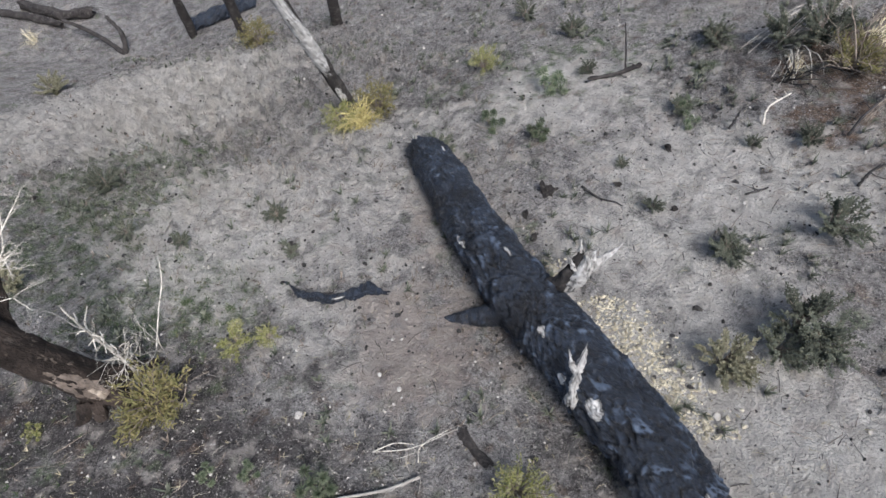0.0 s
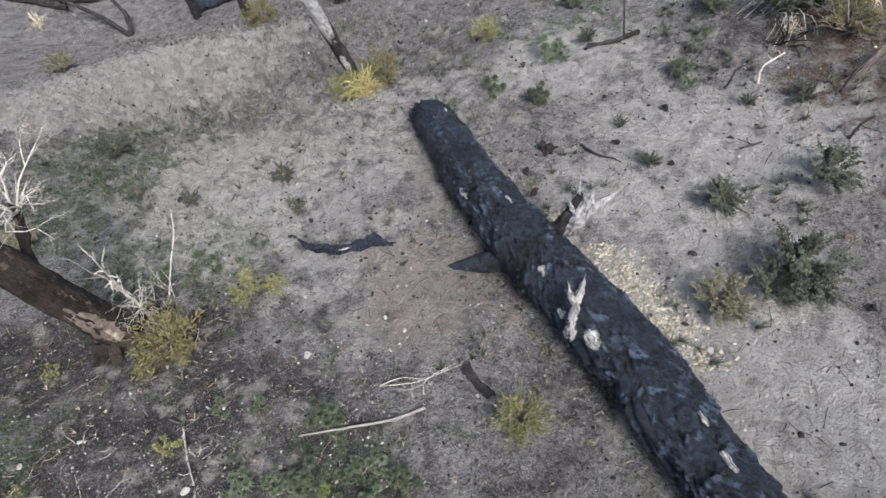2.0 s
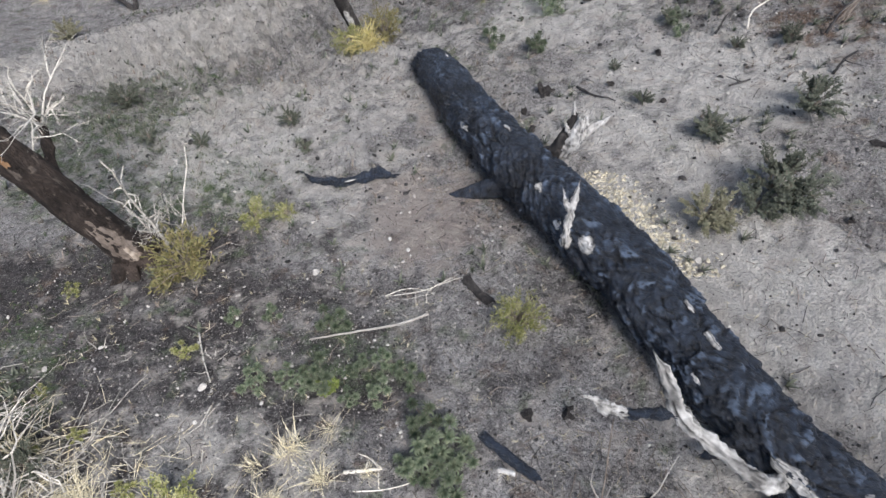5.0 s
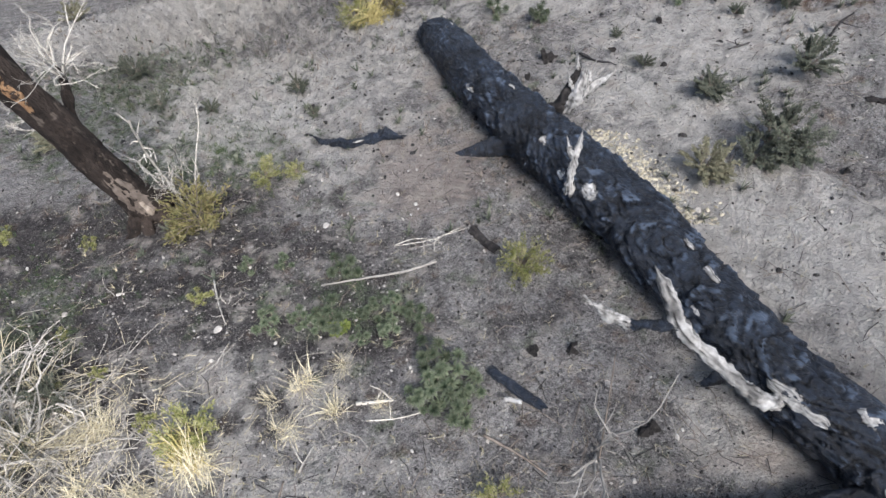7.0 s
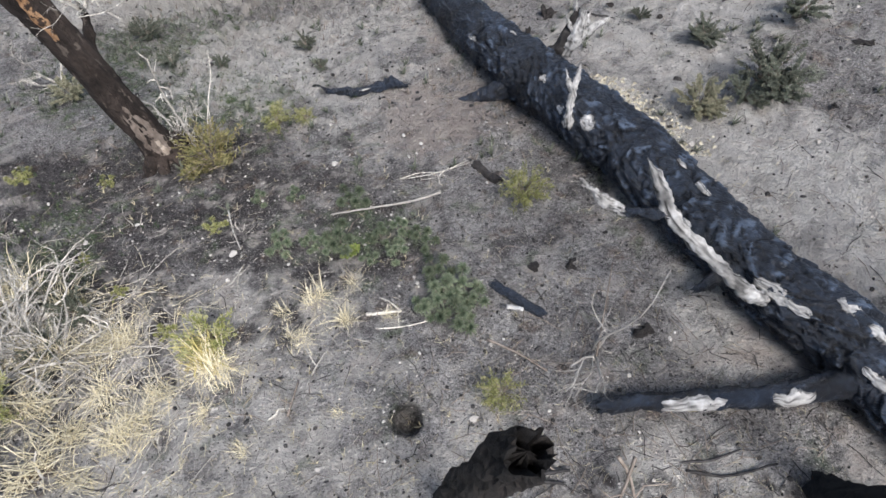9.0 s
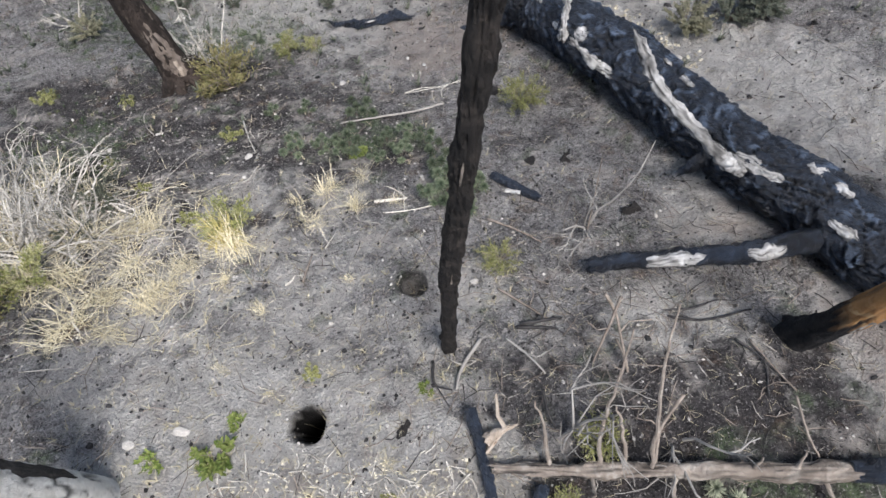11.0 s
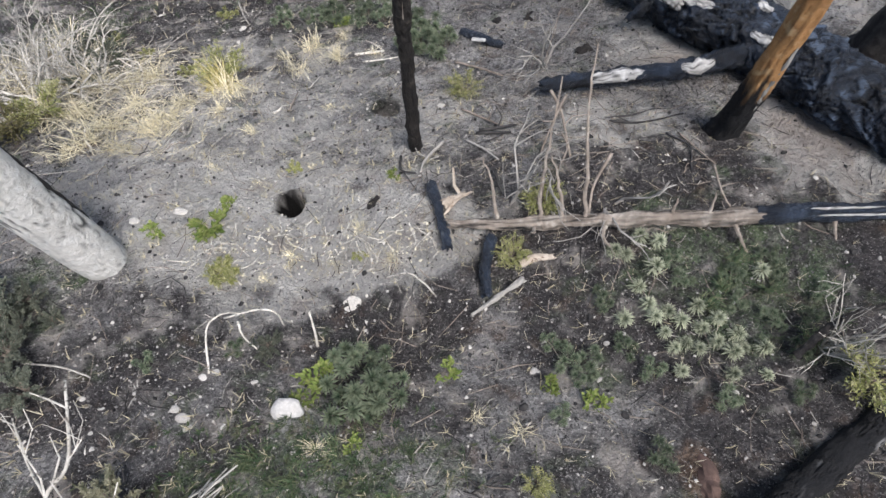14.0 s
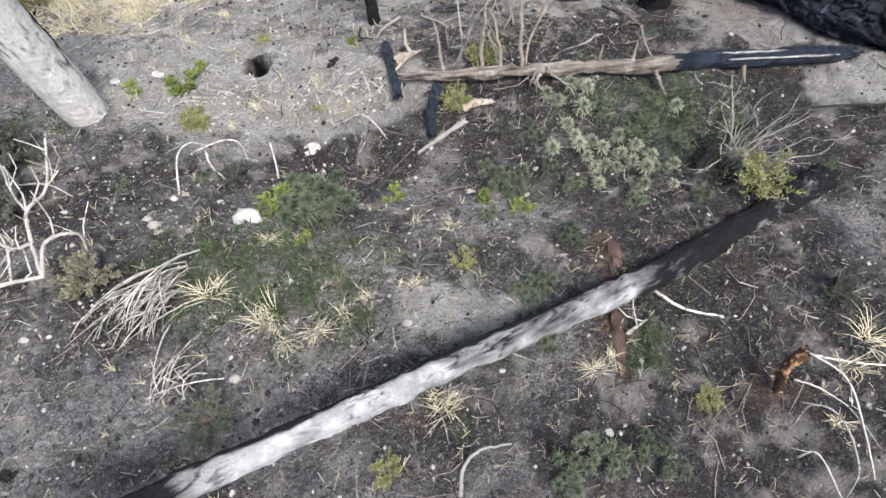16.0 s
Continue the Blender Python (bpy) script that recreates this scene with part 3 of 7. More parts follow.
# ---- the ground ----
SOILS = {
    # washed sandy soil; around the bank lip also sunlight painted as pale soil
    "sand_sun": [
        (3.5, -3.55, 0.24, 0.42, 18, 1.8), (3.62, -4.1, 0.2, 0.3, 18, 1.5), (4.3, -4.75, 0.5, 0.35, 0, 0.8),
        (3.67, -0.3, 1.54, 1.02, -30, 0.9), (3.98, 4.15, 1.77, 0.97, 0, 0.8), (2.17, 1.48, 0.95, 0.66, -40, 0.9), (2.99, -1.82, 0.55, 0.81, -40, 0.7),
        (-7.17, 8.42, 3.56, 2.36, 20, 1), (-3.31, 3.82, 2.09, 1.72, 0, 0.8), (-1.26, 4.55, 1.41, 1.21, 0, 0.6), (-9.47, 8.15, 1.77, 1.49, 0, 0.7),
        (-1.06, 2.01, 1.18, 1.16, 0, 0.6), (3.35, 0.94, 1.77, 0.64, -35, 0.9), (2.8, 2.67, 1.45, 0.79, -35, 0.8), (-1.56, -4.69, 0.94, 0.47, 0, 0.8),
        (4.03, 3.94, 1.83, 1.14, -20, 0.8), (2.19, 6.42, 1.52, 1.13, 0, 0.7), (-0.64, -4.46, 0.94, 0.45, 0, 1.3), (-2.1, -4.34, 1.06, 0.46, 0, 0.5),
        (3.66, -3.49, 0.7, 0.67, -40, 1), (2.74, -1.65, 0.77, 0.55, 0, 0.7), (1.84, -3.14, 0.7, 0.42, 0, 0.6), (0.72, -6.96, 0.35, 0.46, 60, 0.65),
        (-1.07, 5.76, 2.21, 1.12, 0, 0.5), (-2.72, -2.05, 2.02, 1.07, 0, 0.4), (-2.1, -3.25, 1.84, 1.03, 0, 0.6), (-0.71, -3.01, 1.13, 1.02, 0, 0.45),
        (-2.01, -3.98, 1.35, 0.72, 0, 0.85), (-0.55, -4.37, 0.85, 0.36, 0, 2.0), (-1.32, -4.48, 1.3, 0.4, 0, 2.0), (-0.42, -4.36, 0.62, 0.3, 0, 3.0),
    ],
    "pink": [
        (3.52, -3.6, 0.24, 0.45, 18, 0.9),
        (-0.34, 1.65, 0.86, 0.89, 0, 0.8), (-0.55, -4.47, 0.61, 0.36, 0, 0.2), (3.6, -3.4, 0.6, 0.58, -40, 0.6), (2.95, -2.06, 0.44, 0.5, -40, 0.5),
        (-0.19, 3.7, 0.37, 1.17, 0, 0.4), (0.04, 1.64, 0.63, 1.07, 80, 0.45),
    ],
    # charred soil; low on the slope also tree and bank shade painted dark
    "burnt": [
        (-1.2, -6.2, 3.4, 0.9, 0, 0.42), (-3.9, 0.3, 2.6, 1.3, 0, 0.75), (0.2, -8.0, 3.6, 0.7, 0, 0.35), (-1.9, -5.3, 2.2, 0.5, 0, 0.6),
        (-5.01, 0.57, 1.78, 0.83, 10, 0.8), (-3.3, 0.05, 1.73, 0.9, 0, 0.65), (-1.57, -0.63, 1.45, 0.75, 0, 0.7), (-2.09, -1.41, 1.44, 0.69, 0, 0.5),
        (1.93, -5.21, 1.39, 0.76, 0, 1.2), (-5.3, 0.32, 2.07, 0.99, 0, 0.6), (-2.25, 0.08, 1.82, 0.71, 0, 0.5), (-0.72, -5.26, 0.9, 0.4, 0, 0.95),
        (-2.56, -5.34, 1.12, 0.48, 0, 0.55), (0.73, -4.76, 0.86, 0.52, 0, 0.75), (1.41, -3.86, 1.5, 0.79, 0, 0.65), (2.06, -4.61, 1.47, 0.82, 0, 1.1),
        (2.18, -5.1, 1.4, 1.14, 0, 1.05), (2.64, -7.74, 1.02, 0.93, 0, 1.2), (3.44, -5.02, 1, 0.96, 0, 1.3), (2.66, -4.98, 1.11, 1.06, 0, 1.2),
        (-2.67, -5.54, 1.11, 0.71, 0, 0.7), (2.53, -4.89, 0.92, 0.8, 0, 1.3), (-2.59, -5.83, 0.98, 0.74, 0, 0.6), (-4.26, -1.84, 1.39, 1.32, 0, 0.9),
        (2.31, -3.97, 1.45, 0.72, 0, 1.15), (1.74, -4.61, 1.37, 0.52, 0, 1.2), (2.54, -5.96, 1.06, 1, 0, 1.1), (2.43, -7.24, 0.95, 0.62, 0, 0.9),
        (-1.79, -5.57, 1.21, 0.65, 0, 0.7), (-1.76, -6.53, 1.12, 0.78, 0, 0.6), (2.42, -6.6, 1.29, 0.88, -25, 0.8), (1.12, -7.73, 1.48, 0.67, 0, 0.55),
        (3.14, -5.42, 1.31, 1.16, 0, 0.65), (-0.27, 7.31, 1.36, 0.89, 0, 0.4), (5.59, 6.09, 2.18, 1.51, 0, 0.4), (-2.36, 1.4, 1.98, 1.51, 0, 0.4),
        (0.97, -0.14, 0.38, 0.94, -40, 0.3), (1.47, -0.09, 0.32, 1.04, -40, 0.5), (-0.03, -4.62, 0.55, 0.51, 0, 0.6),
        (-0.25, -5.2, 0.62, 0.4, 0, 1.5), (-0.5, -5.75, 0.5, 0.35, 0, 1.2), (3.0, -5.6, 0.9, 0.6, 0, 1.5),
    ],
    "wash": [
        (3.51, 0.48, 2.13, 2.34, 0, 1.1), (3.36, 3.92, 3.07, 2.84, 0, 0.9), (-5.84, 6.64, 4.59, 3.73, 0, 0.9), (-0.76, 4.21, 2.35, 2.54, 0, 0.6),
        (-0.64, -4.42, 0.9, 0.3, 0, 1), (3.68, -3.58, 0.8, 0.85, 0, 0.9), (-0.34, 1.65, 1.17, 1.34, 0, 0.7),
    ],
    "moss": [
        (-5.98, 4.97, 1.88, 1.52, 0, 0.95), (-5.87, 3.23, 1.33, 0.99, 0, 0.9), (-3.95, 2.4, 1.2, 0.81, 0, 1.2), (2.32, 7.31, 2.36, 1.42, 0, 0.4),
        (-0.92, -6.6, 0.72, 0.41, 0, 1), (-0.36, -6.94, 0.48, 0.32, 0, 0.8), (0, -6.41, 0.3, 0.23, 0, 0.7), (2.45, -4.95, 0.8, 0.7, 0, 0.75),
        (-1.2, -0.5, 0.83, 0.42, 0, 0.6), (-4.68, -1.19, 0.49, 1.9, 0, 0.5), (1.89, -7.23, 0.22, 0.3, 0, 0.6), (-3.47, -4.9, 0.35, 0.5, 0, 0.7),
    ],
    "rust": [
        (5.78, 4.67, 0.89, 0.88, 0, 0.7), (6.37, 6.14, 1.07, 0.87, 0, 0.8), (1.7, -6.99, 0.11, 0.67, 0, 0.7), (-3.76, -3.19, 0.34, 0.23, 0, 0.5),
        (2.6, -7.5, 0.21, 0.2, 0, 0.5), (1.75, -6.52, 0.11, 0.3, 0, 0.7),
    ],
}


def soil_at(x, y, rows):
    best = 0.0
    for cx, cy, rx, ry, turn, amount in rows:
        c, s = math.cos(radians(turn)), math.sin(radians(turn))
        u, v = ((x - cx) * c + (y - cy) * s) / rx, (-(x - cx) * s + (y - cy) * c) / ry
        q = u * u + v * v
        if q < 4:
            best = max(best, amount * math.exp(-q * q * 0.7))
    return best


def spread(lo, hi, fine, far, mid_lo, mid_hi, mid=0.062):
    """Coordinates with fine steps from lo to hi, middling ones to mid_lo and mid_hi, and growing steps out to far."""
    out = list(np.arange(mid_lo, lo - mid / 2, mid)) + list(np.arange(lo, hi, fine)) + list(np.arange(hi, mid_hi, mid))
    step, a, b = mid, mid_lo, mid_hi
    left, right = [], []
    while b < far:
        right.append(b)
        left.append(a)
        step = min(step * 1.25, 400)
        a, b = a - step, b + step
    return left[:0:-1] + out + right


def build_ground():
    xs, ys = spread(-5.6, 5.4, 0.036, 2500, -11.0, 7.0), spread(-8.4, 8.2, 0.037, 2500, -8.6, 13.5)
    verts, masks = [], {k: [] for k in SOILS}
    for y in ys:
        for x in xs:
            z = surface_z(x, y)
            near = abs(x) < 18 and -12 < y < 26
            verts.append((x, y, z))
            for k, rows in SOILS.items():
                masks[k].append(soil_at(x, y, rows) if near else 0.0)
    nx = len(xs)
    faces = [(j * nx + i, j * nx + i + 1, (j + 1) * nx + i + 1, (j + 1) * nx + i) for j in range(len(ys) - 1) for i in range(nx - 1)]
    me = bpy.data.meshes.new("ground")
    me.from_pydata(verts, [], faces)
    me.materials.append(SOIL)
    me.attributes.new("pit_shade", "FLOAT", "POINT").data.foreach_set("value", [max([0.0] + [min(1.0 if depth > 1 else 0.6, max(0.0, (1.4 - math.hypot(x - px, y - py) / pr) * 7)) for px, py, pr, depth in PITS]) for x, y, z in verts])
    me.polygons.foreach_set("use_smooth", [True] * len(faces))
    for k, values in masks.items():
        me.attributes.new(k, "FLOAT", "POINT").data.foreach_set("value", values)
    return tagged(new("ground", me), "grey ash-covered burnt hillside soil with sandy patches", "ground", kind="structure")


ground = build_ground()


def on_ground(x, y, up=0.0):
    return Vector((x, y, ground_z(x, y) + up))


# ---- the great charred log ----
CRACK_AND_SHINE = []


ALONG = Vector((0.42, -0.9, 0.13)).normalized()


def char_rough(p, a, t):
    """Overlapping scales of charred bark, long furrows towards the far end."""
    far = min(1.0, max(0.0, (p.y - 2.9) / 1.0))
    q = p + Vector((noise.noise(p * 5), noise.noise(p * 5 + Vector((9, 0, 0))), noise.noise(p * 5 + Vector((0, 9, 0))))) * 0.045
    q = q - ALONG * q.dot(ALONG) * (0.40 + 0.42 * far)
    size = 0.15 + 0.05 * noise.noise(p * 0.9) - 0.09 * far
    d, cells = noise.voronoi(q / size)
    off = q / size - cells[0]
    pick = noise.cell(cells[0] * 7.3 + Vector((0.5, 0.5, 0.5)))
    gap = max(0.0, 1 - (d[1] - d[0]) / 0.10) * max(0.0, min(1.0, 0.55 + 1.6 * noise.noise(p * 3.3)))
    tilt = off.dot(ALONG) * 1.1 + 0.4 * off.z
    small = plates(q, 0.042, 1.0)
    billow = (1 - abs(noise.noise(q * 7.5))) ** 3 + 0.6 * (1 - abs(noise.noise(q * 17.0))) ** 3
    scale = 0.3 * pick + 0.45 * tilt - 0.8 * gap + 0.16 * (billow - 0.9) * (1 - far)
    burnt = noise.noise(p * 1.7 + Vector((4, 0, 0)))
    # painted gloss: tilted plate edges take the sheen colour
    painted_shine = (0.3 + 0.6 * pick) * max(0.0, tilt * 1.5 + 1.4 * noise.noise(q * 15) + 0.5 * noise.noise(q * 47))
    CRACK_AND_SHINE.append(max(-0.5, min(1.0, gap * 0.9 + max(0.0, -small - 0.55) + max(0.0, burnt - 0.15) * 1.2 - (0 if gap > 0.3 else painted_shine))))
    return 0.05 * scale * (1 - 0.55 * far) + 0.013 * small + 0.05 * noise.noise(p * 2.6) + 0.012 * noise.noise(q * 11.0)


def great_log():
    rows = [(-0.40, 5.22, 0.20, 0.24), (-0.12, 4.72, 0.26, 0.34), (0.32, 3.55, 0.30, 0.37), (0.86, 2.33, 0.33, 0.41), (1.38, 1.38, 0.33, 0.41), (1.98, 0.36, 0.32, 0.40),
            (2.36, -0.5, 0.30, 0.37), (2.78, -1.4, 0.29, 0.35), (3.22, -2.05, 0.29, 0.35), (3.52, -2.62, 0.28, 0.335), (3.84, -3.22, 0.26, 0.315), (4.18, -3.72, 0.25, 0.31), (4.55, -4.1, 0.25, 0.32), (5.0, -4.45, 0.24, 0.33)]
    line = spline([(x, y, ground_z(x, y) + h, r) for x, y, h, r in rows], 46)
    base = thing("fallen_log", "huge charred fallen trunk with blue-black plated bark and white patches", "log", line[260][:3])
    inv = Matrix.Translation(-base.location)

    def own(name, soup, mat, label="", smooth=False, under=None):
        soup.v = [tuple(inv @ Vector(p)) for p in soup.v]
        return part(name, soup, mat, under or base, label, smooth)

    CRACK_AND_SHINE.clear()
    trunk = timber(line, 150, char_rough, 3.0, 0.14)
    trunk.crack = CRACK_AND_SHINE[:]
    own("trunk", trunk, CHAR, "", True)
    z = lambda x, y, h: (x, y, ground_z(x, y) + h)  # noqa: E731
    patches = [  # target, length, width, lift
        (1.38, 0.62, 0.72, 0.3, 0.26, 0.012),
        (1.06, 1.51, 0.72, 0.16, 0.14, 0.012),
        (0.13, 2.93, 0.60, 0.3, 0.11, 0.012),
        (2.78, -1.75, 0.50, 0.55, 0.2, 0.012),
        (3.16, -1.89, 0.65, 0.22, 0.18, 0.012),
        (3.09, -2.53, 0.60, 0.3, 0.14, 0.012),
        (2.38, -0.53, 0.70, 0.22, 0.1, 0.012),
        (2.28, -0.16, 0.70, 0.16, 0.08, 0.012),
        (1.17, 0.97, 0.60, 0.15, 0.12, 0.012),
        (-0.02, 4.85, 0.60, 0.25, 0.05, 0.012),
        (0.79, 2.58, 0.65, 0.2, 0.05, 0.012),
        (2.16, -0.88, 0.55, 0.2, 0.07, 0.012),
        (3.27, -2.13, 0.70, 0.2, 0.12, 0.012),
    ]
    for k, (x, y, h, length, width, lift) in enumerate(patches):
        own("bare_wood_patch", bark_patch(line, z(x, y, h), length, width, lift, char_rough, k * 3.7), ASH_WOOD, "bleached white wood where the bark burnt off")
    # the forked snag that stands out of the log, its stubs and the low arm
    wobble = lambda p, a, t: 0.02 * noise.noise(p * 7) + 0.012 * noise.noise(p * 21)  # noqa: E731
    rugged = lambda p, a, t: 0.03 * noise.noise(p * 5.5) + 0.02 * noise.noise(p * 15) + 0.01 * noise.noise(p * 40) + plates(p, 0.07, 0.012)  # noqa: E731
    limbs = [
        ("branch", [(2.62, -1.72, -5.02, 0.05), (2.42, -1.74, -4.84, 0.075), (2.21, -1.65, -4.68, 0.066), (1.86, -1.44, -4.44, 0.058), (1.59, -1.27, -4.23, 0.07), (1.51, -1.07, -4.14, 0.055), (1.40, -0.86, -4.04, 0.014)], ASH_WOOD, "bleached white upright branch"),
        ("branch", [(1.60, -1.27, -4.23, 0.05), (1.36, -1.27, -4.18, 0.046), (1.16, -1.26, -4.13, 0.045)], CHAR, ""),
        ("branch_tip", [(1.18, -1.26, -4.13, 0.055), (1.02, -1.23, -4.03, 0.04), (0.90, -1.20, -3.93, 0.022), (0.80, -1.18, -3.83, 0.04)], ASH_WOOD, "knobbly ash-white branch tip"),
        ("branch", [(1.12, 2.15, -6.62, 0.17), (1.33, 2.12, -6.35, 0.11), (1.46, 2.22, -6.0, 0.07), (1.49, 2.3, -5.78, 0.025)], CHAR_DULL, ""),
        ("branch_tip", [(1.42, 2.10, -6.34, 0.09), (1.53, 2.16, -6.05, 0.10), (1.58, 2.28, -5.76, 0.035)], ASH_WOOD, "ash-white splintered branch stub"),
        ("branch_tip", [(1.50, 2.14, -6.14, 0.09), (1.74, 2.30, -6.15, 0.065), (2.02, 2.5, -6.12, 0.015)], ASH_WOOD, "ash-white splintered branch stub"),
        ("branch", [(0.75, 1.92, -6.8, 0.17), (0.42, 1.92, -7.02, 0.125), (0.2, 1.92, -7.13, 0.10), (0.0, 1.94, -7.2, 0.045)], CHAR, ""),
        ("branch", [(1.30, 0.74, -6.02, 0.07), (1.29, 0.86, -5.82, 0.045), (1.31, 0.98, -5.66, 0.04), (1.36, 1.15, -5.52, 0.03), (1.38, 1.22, -5.48, 0.008)], ASH_WOOD, "ash-white splintered branch stub"),
        ("branch_tip", [(1.31, 0.98, -5.68, 0.03), (1.24, 1.08, -5.58, 0.024), (1.22, 1.16, -5.53, 0.006)], ASH_WOOD, "ash-white splintered branch stub"),
        ("branch_tip", [(1.50, 2.16, -6.1, 0.05), (1.50, 2.3, -5.86, 0.035), (1.47, 2.42, -5.68, 0.006)], ASH_WOOD, "ash-white splintered branch stub"),
        ("branch_tip", [(1.56, 2.2, -6.1, 0.05), (1.68, 2.36, -5.95, 0.03), (1.76, 2.5, -5.84, 0.006)], ASH_WOOD, "ash-white splintered branch stub"),
        ("branch_tip", [(1.5, 2.14, -6.1, 0.04), (1.42, 2.2, -5.92, 0.028), (1.36, 2.26, -5.8, 0.006)], ASH_WOOD, "ash-white splintered branch stub"),
        ("branch", [(3.35, -2.42, -4.85, 0.15), (3.0, -2.5, -4.94, 0.12), (2.55, -2.56, -5.03, 0.10), (2.0, -2.59, -5.08, 0.092), (1.5, -2.6, -5.15, 0.085), (1.10, -2.63, -5.2, 0.07)], CHAR, "charred fallen limb with white ash rings"),
        ("branch", [(2.55, -1.35, -5.25, 0.10), (2.36, -1.45, -5.38, 0.075), (2.22, -1.52, -5.46, 0.04)], CHAR, ""),
    ]
    grown = []
    for k, (name, pts, mat, label) in enumerate(limbs):
        stem = {2: 1, 4: 3, 5: 3, 8: 7, 9: 3, 10: 3, 11: 3}.get(k)
        grown.append(own(name, timber(spline(pts, 14), 22, streaky(rugged, 0.36 if k == 0 else 0.24 if mat == ASH_WOOD else 0.3), k * 2.1, 0.04), mat, label, True, grown[stem] if stem is not None else None))
    arm = spline(limbs[12][1], 8)
    own("bare_wood_patch", bark_patch(arm, (1.83, -2.72, -4.9), 0.6, 0.26, 0.02, wobble, 4.4), ASH_WOOD, "bleached white wood where the bark burnt off", under=grown[12])
    own("bare_wood_patch", bark_patch(arm, (2.66, -2.66, -4.85), 0.36, 0.26, 0.02, wobble, 8.4), ASH_WOOD, "bleached white wood where the bark burnt off", under=grown[12])
    return base


great_log()


# ---- forms of plants ----
def ring(rng, spread_by):
    a = rng.uniform(0, 2 * math.pi)
    return Vector((math.cos(a), math.sin(a), 0)) * spread_by, a


def shrub_form(rng, twigs, leaves, leaf_len, leaf_wide, tall=0.55, loose=0.03):
    """Stems and leaves of a low bush, one unit across."""
    stems, foliage = Soup(), Soup()
    for _ in range(twigs):
        out, a = ring(rng, 1.0)
        reach, rise = rng.uniform(0.2, 0.5), tall * rng.uniform(0.5, 1.05)
        pts = [out * 0.02, out * reach * 0.45 + Vector((0, 0, rise * 0.6)), out * reach + Vector((rng.uniform(-0.05, 0.05), rng.uniform(-0.05, 0.05), rise * rng.uniform(0.75, 1.0)))]
        stems.tube(pts, [0.012, 0.008, 0.003], 4, False)
        for _ in range(leaves):
            t = rng.uniform(0.3, 1.0) ** 0.7
            p = pts[0].lerp(pts[1], t * 2) if t < 0.5 else pts[1].lerp(pts[2], t * 2 - 1)
            d = Vector((rng.gauss(0, 0.7), rng.gauss(0, 0.7), rng.uniform(0.0, 1.0))) + out * 0.5
            foliage.leaf(p + Vector((rng.gauss(0, loose), rng.gauss(0, loose), rng.gauss(0, loose * 0.7))), d, (rng.gauss(0, 0.4), rng.gauss(0, 0.4), 1), leaf_len * rng.uniform(0.6, 1.3), leaf_wide * rng.uniform(0.7, 1.3))
    return stems, foliage


def rosette_form(rng, heads, needles, length, wide=0.05, tall=0.3):
    """Star-shaped heads of narrow leaves in whorls on short stems, one unit across."""
    stems, foliage = Soup(), Soup()
    for k in range(heads):
        r = 0.42 * math.sqrt((k + 0.3) / heads) if heads > 1 else 0.04
        a = k * 2.4 + rng.uniform(-0.4, 0.4)
        top = Vector((math.cos(a) * r, math.sin(a) * r, tall * rng.uniform(0.6, 1.15) * (1.1 - r)))
        lean = Vector((math.cos(a) * r * 0.9 + rng.gauss(0, 0.15), math.sin(a) * r * 0.9 + rng.gauss(0, 0.15), 1)).normalized()
        side = lean.cross((0.3, 1, 0.1)).normalized()
        over = lean.cross(side)
        stems.tube([(top.x * 0.3, top.y * 0.3, 0), top * 0.6, top], [0.02, 0.016, 0.01], 4, False)
        for j in range(needles):
            up = j / needles
            b = j * 2.399 + rng.uniform(-0.25, 0.25)
            rise = -0.35 + 1.5 * up**1.3 + rng.gauss(0, 0.1)
            d = (side * math.cos(b) + over * math.sin(b)) + lean * rise
            foliage.leaf(top + lean * (up - 0.6) * length * 0.5, d, lean, length * rng.uniform(0.8, 1.15) * (1.05 - 0.45 * up), wide * rng.uniform(0.8, 1.2))
    return stems, foliage


def tuft_form(rng, blades, tall, lay, wide=0.012, base_wide=0.12):
    """A grass tuft: locks of blades that rise together, arch over and lie down."""
    s = Soup()
    locks = [(rng.uniform(0, 2 * math.pi), rng.uniform(0.25, 0.75) * lay, tall * rng.uniform(0.3, 1.0)) for _ in range(rng.randint(7, 10))]
    for _ in range(blades):
        a, reach, rise = rng.choice(locks)
        a += rng.gauss(0, 0.32)
        out = Vector((math.cos(a), math.sin(a), 0))
        across = Vector((-out.y, out.x, 0)) * rng.gauss(0, 0.07)
        base = ring(rng, base_wide * math.sqrt(rng.random()))[0] - Vector((0, 0, 0.03))
        reach *= rng.uniform(0.45, 1.2)
        rise *= rng.uniform(0.6, 1.15)
        droop = rng.uniform(0.05, 0.75)
        pts = [base, base + out * reach * 0.25 + Vector((0, 0, rise * 0.7)), base + out * reach * 0.65 + across * 0.5 + Vector((0, 0, rise)), base + out * reach + across + Vector((0, 0, rise * (1 - droop)))]
        s.straw(pts, wide * rng.uniform(0.6, 1.4))
    return s


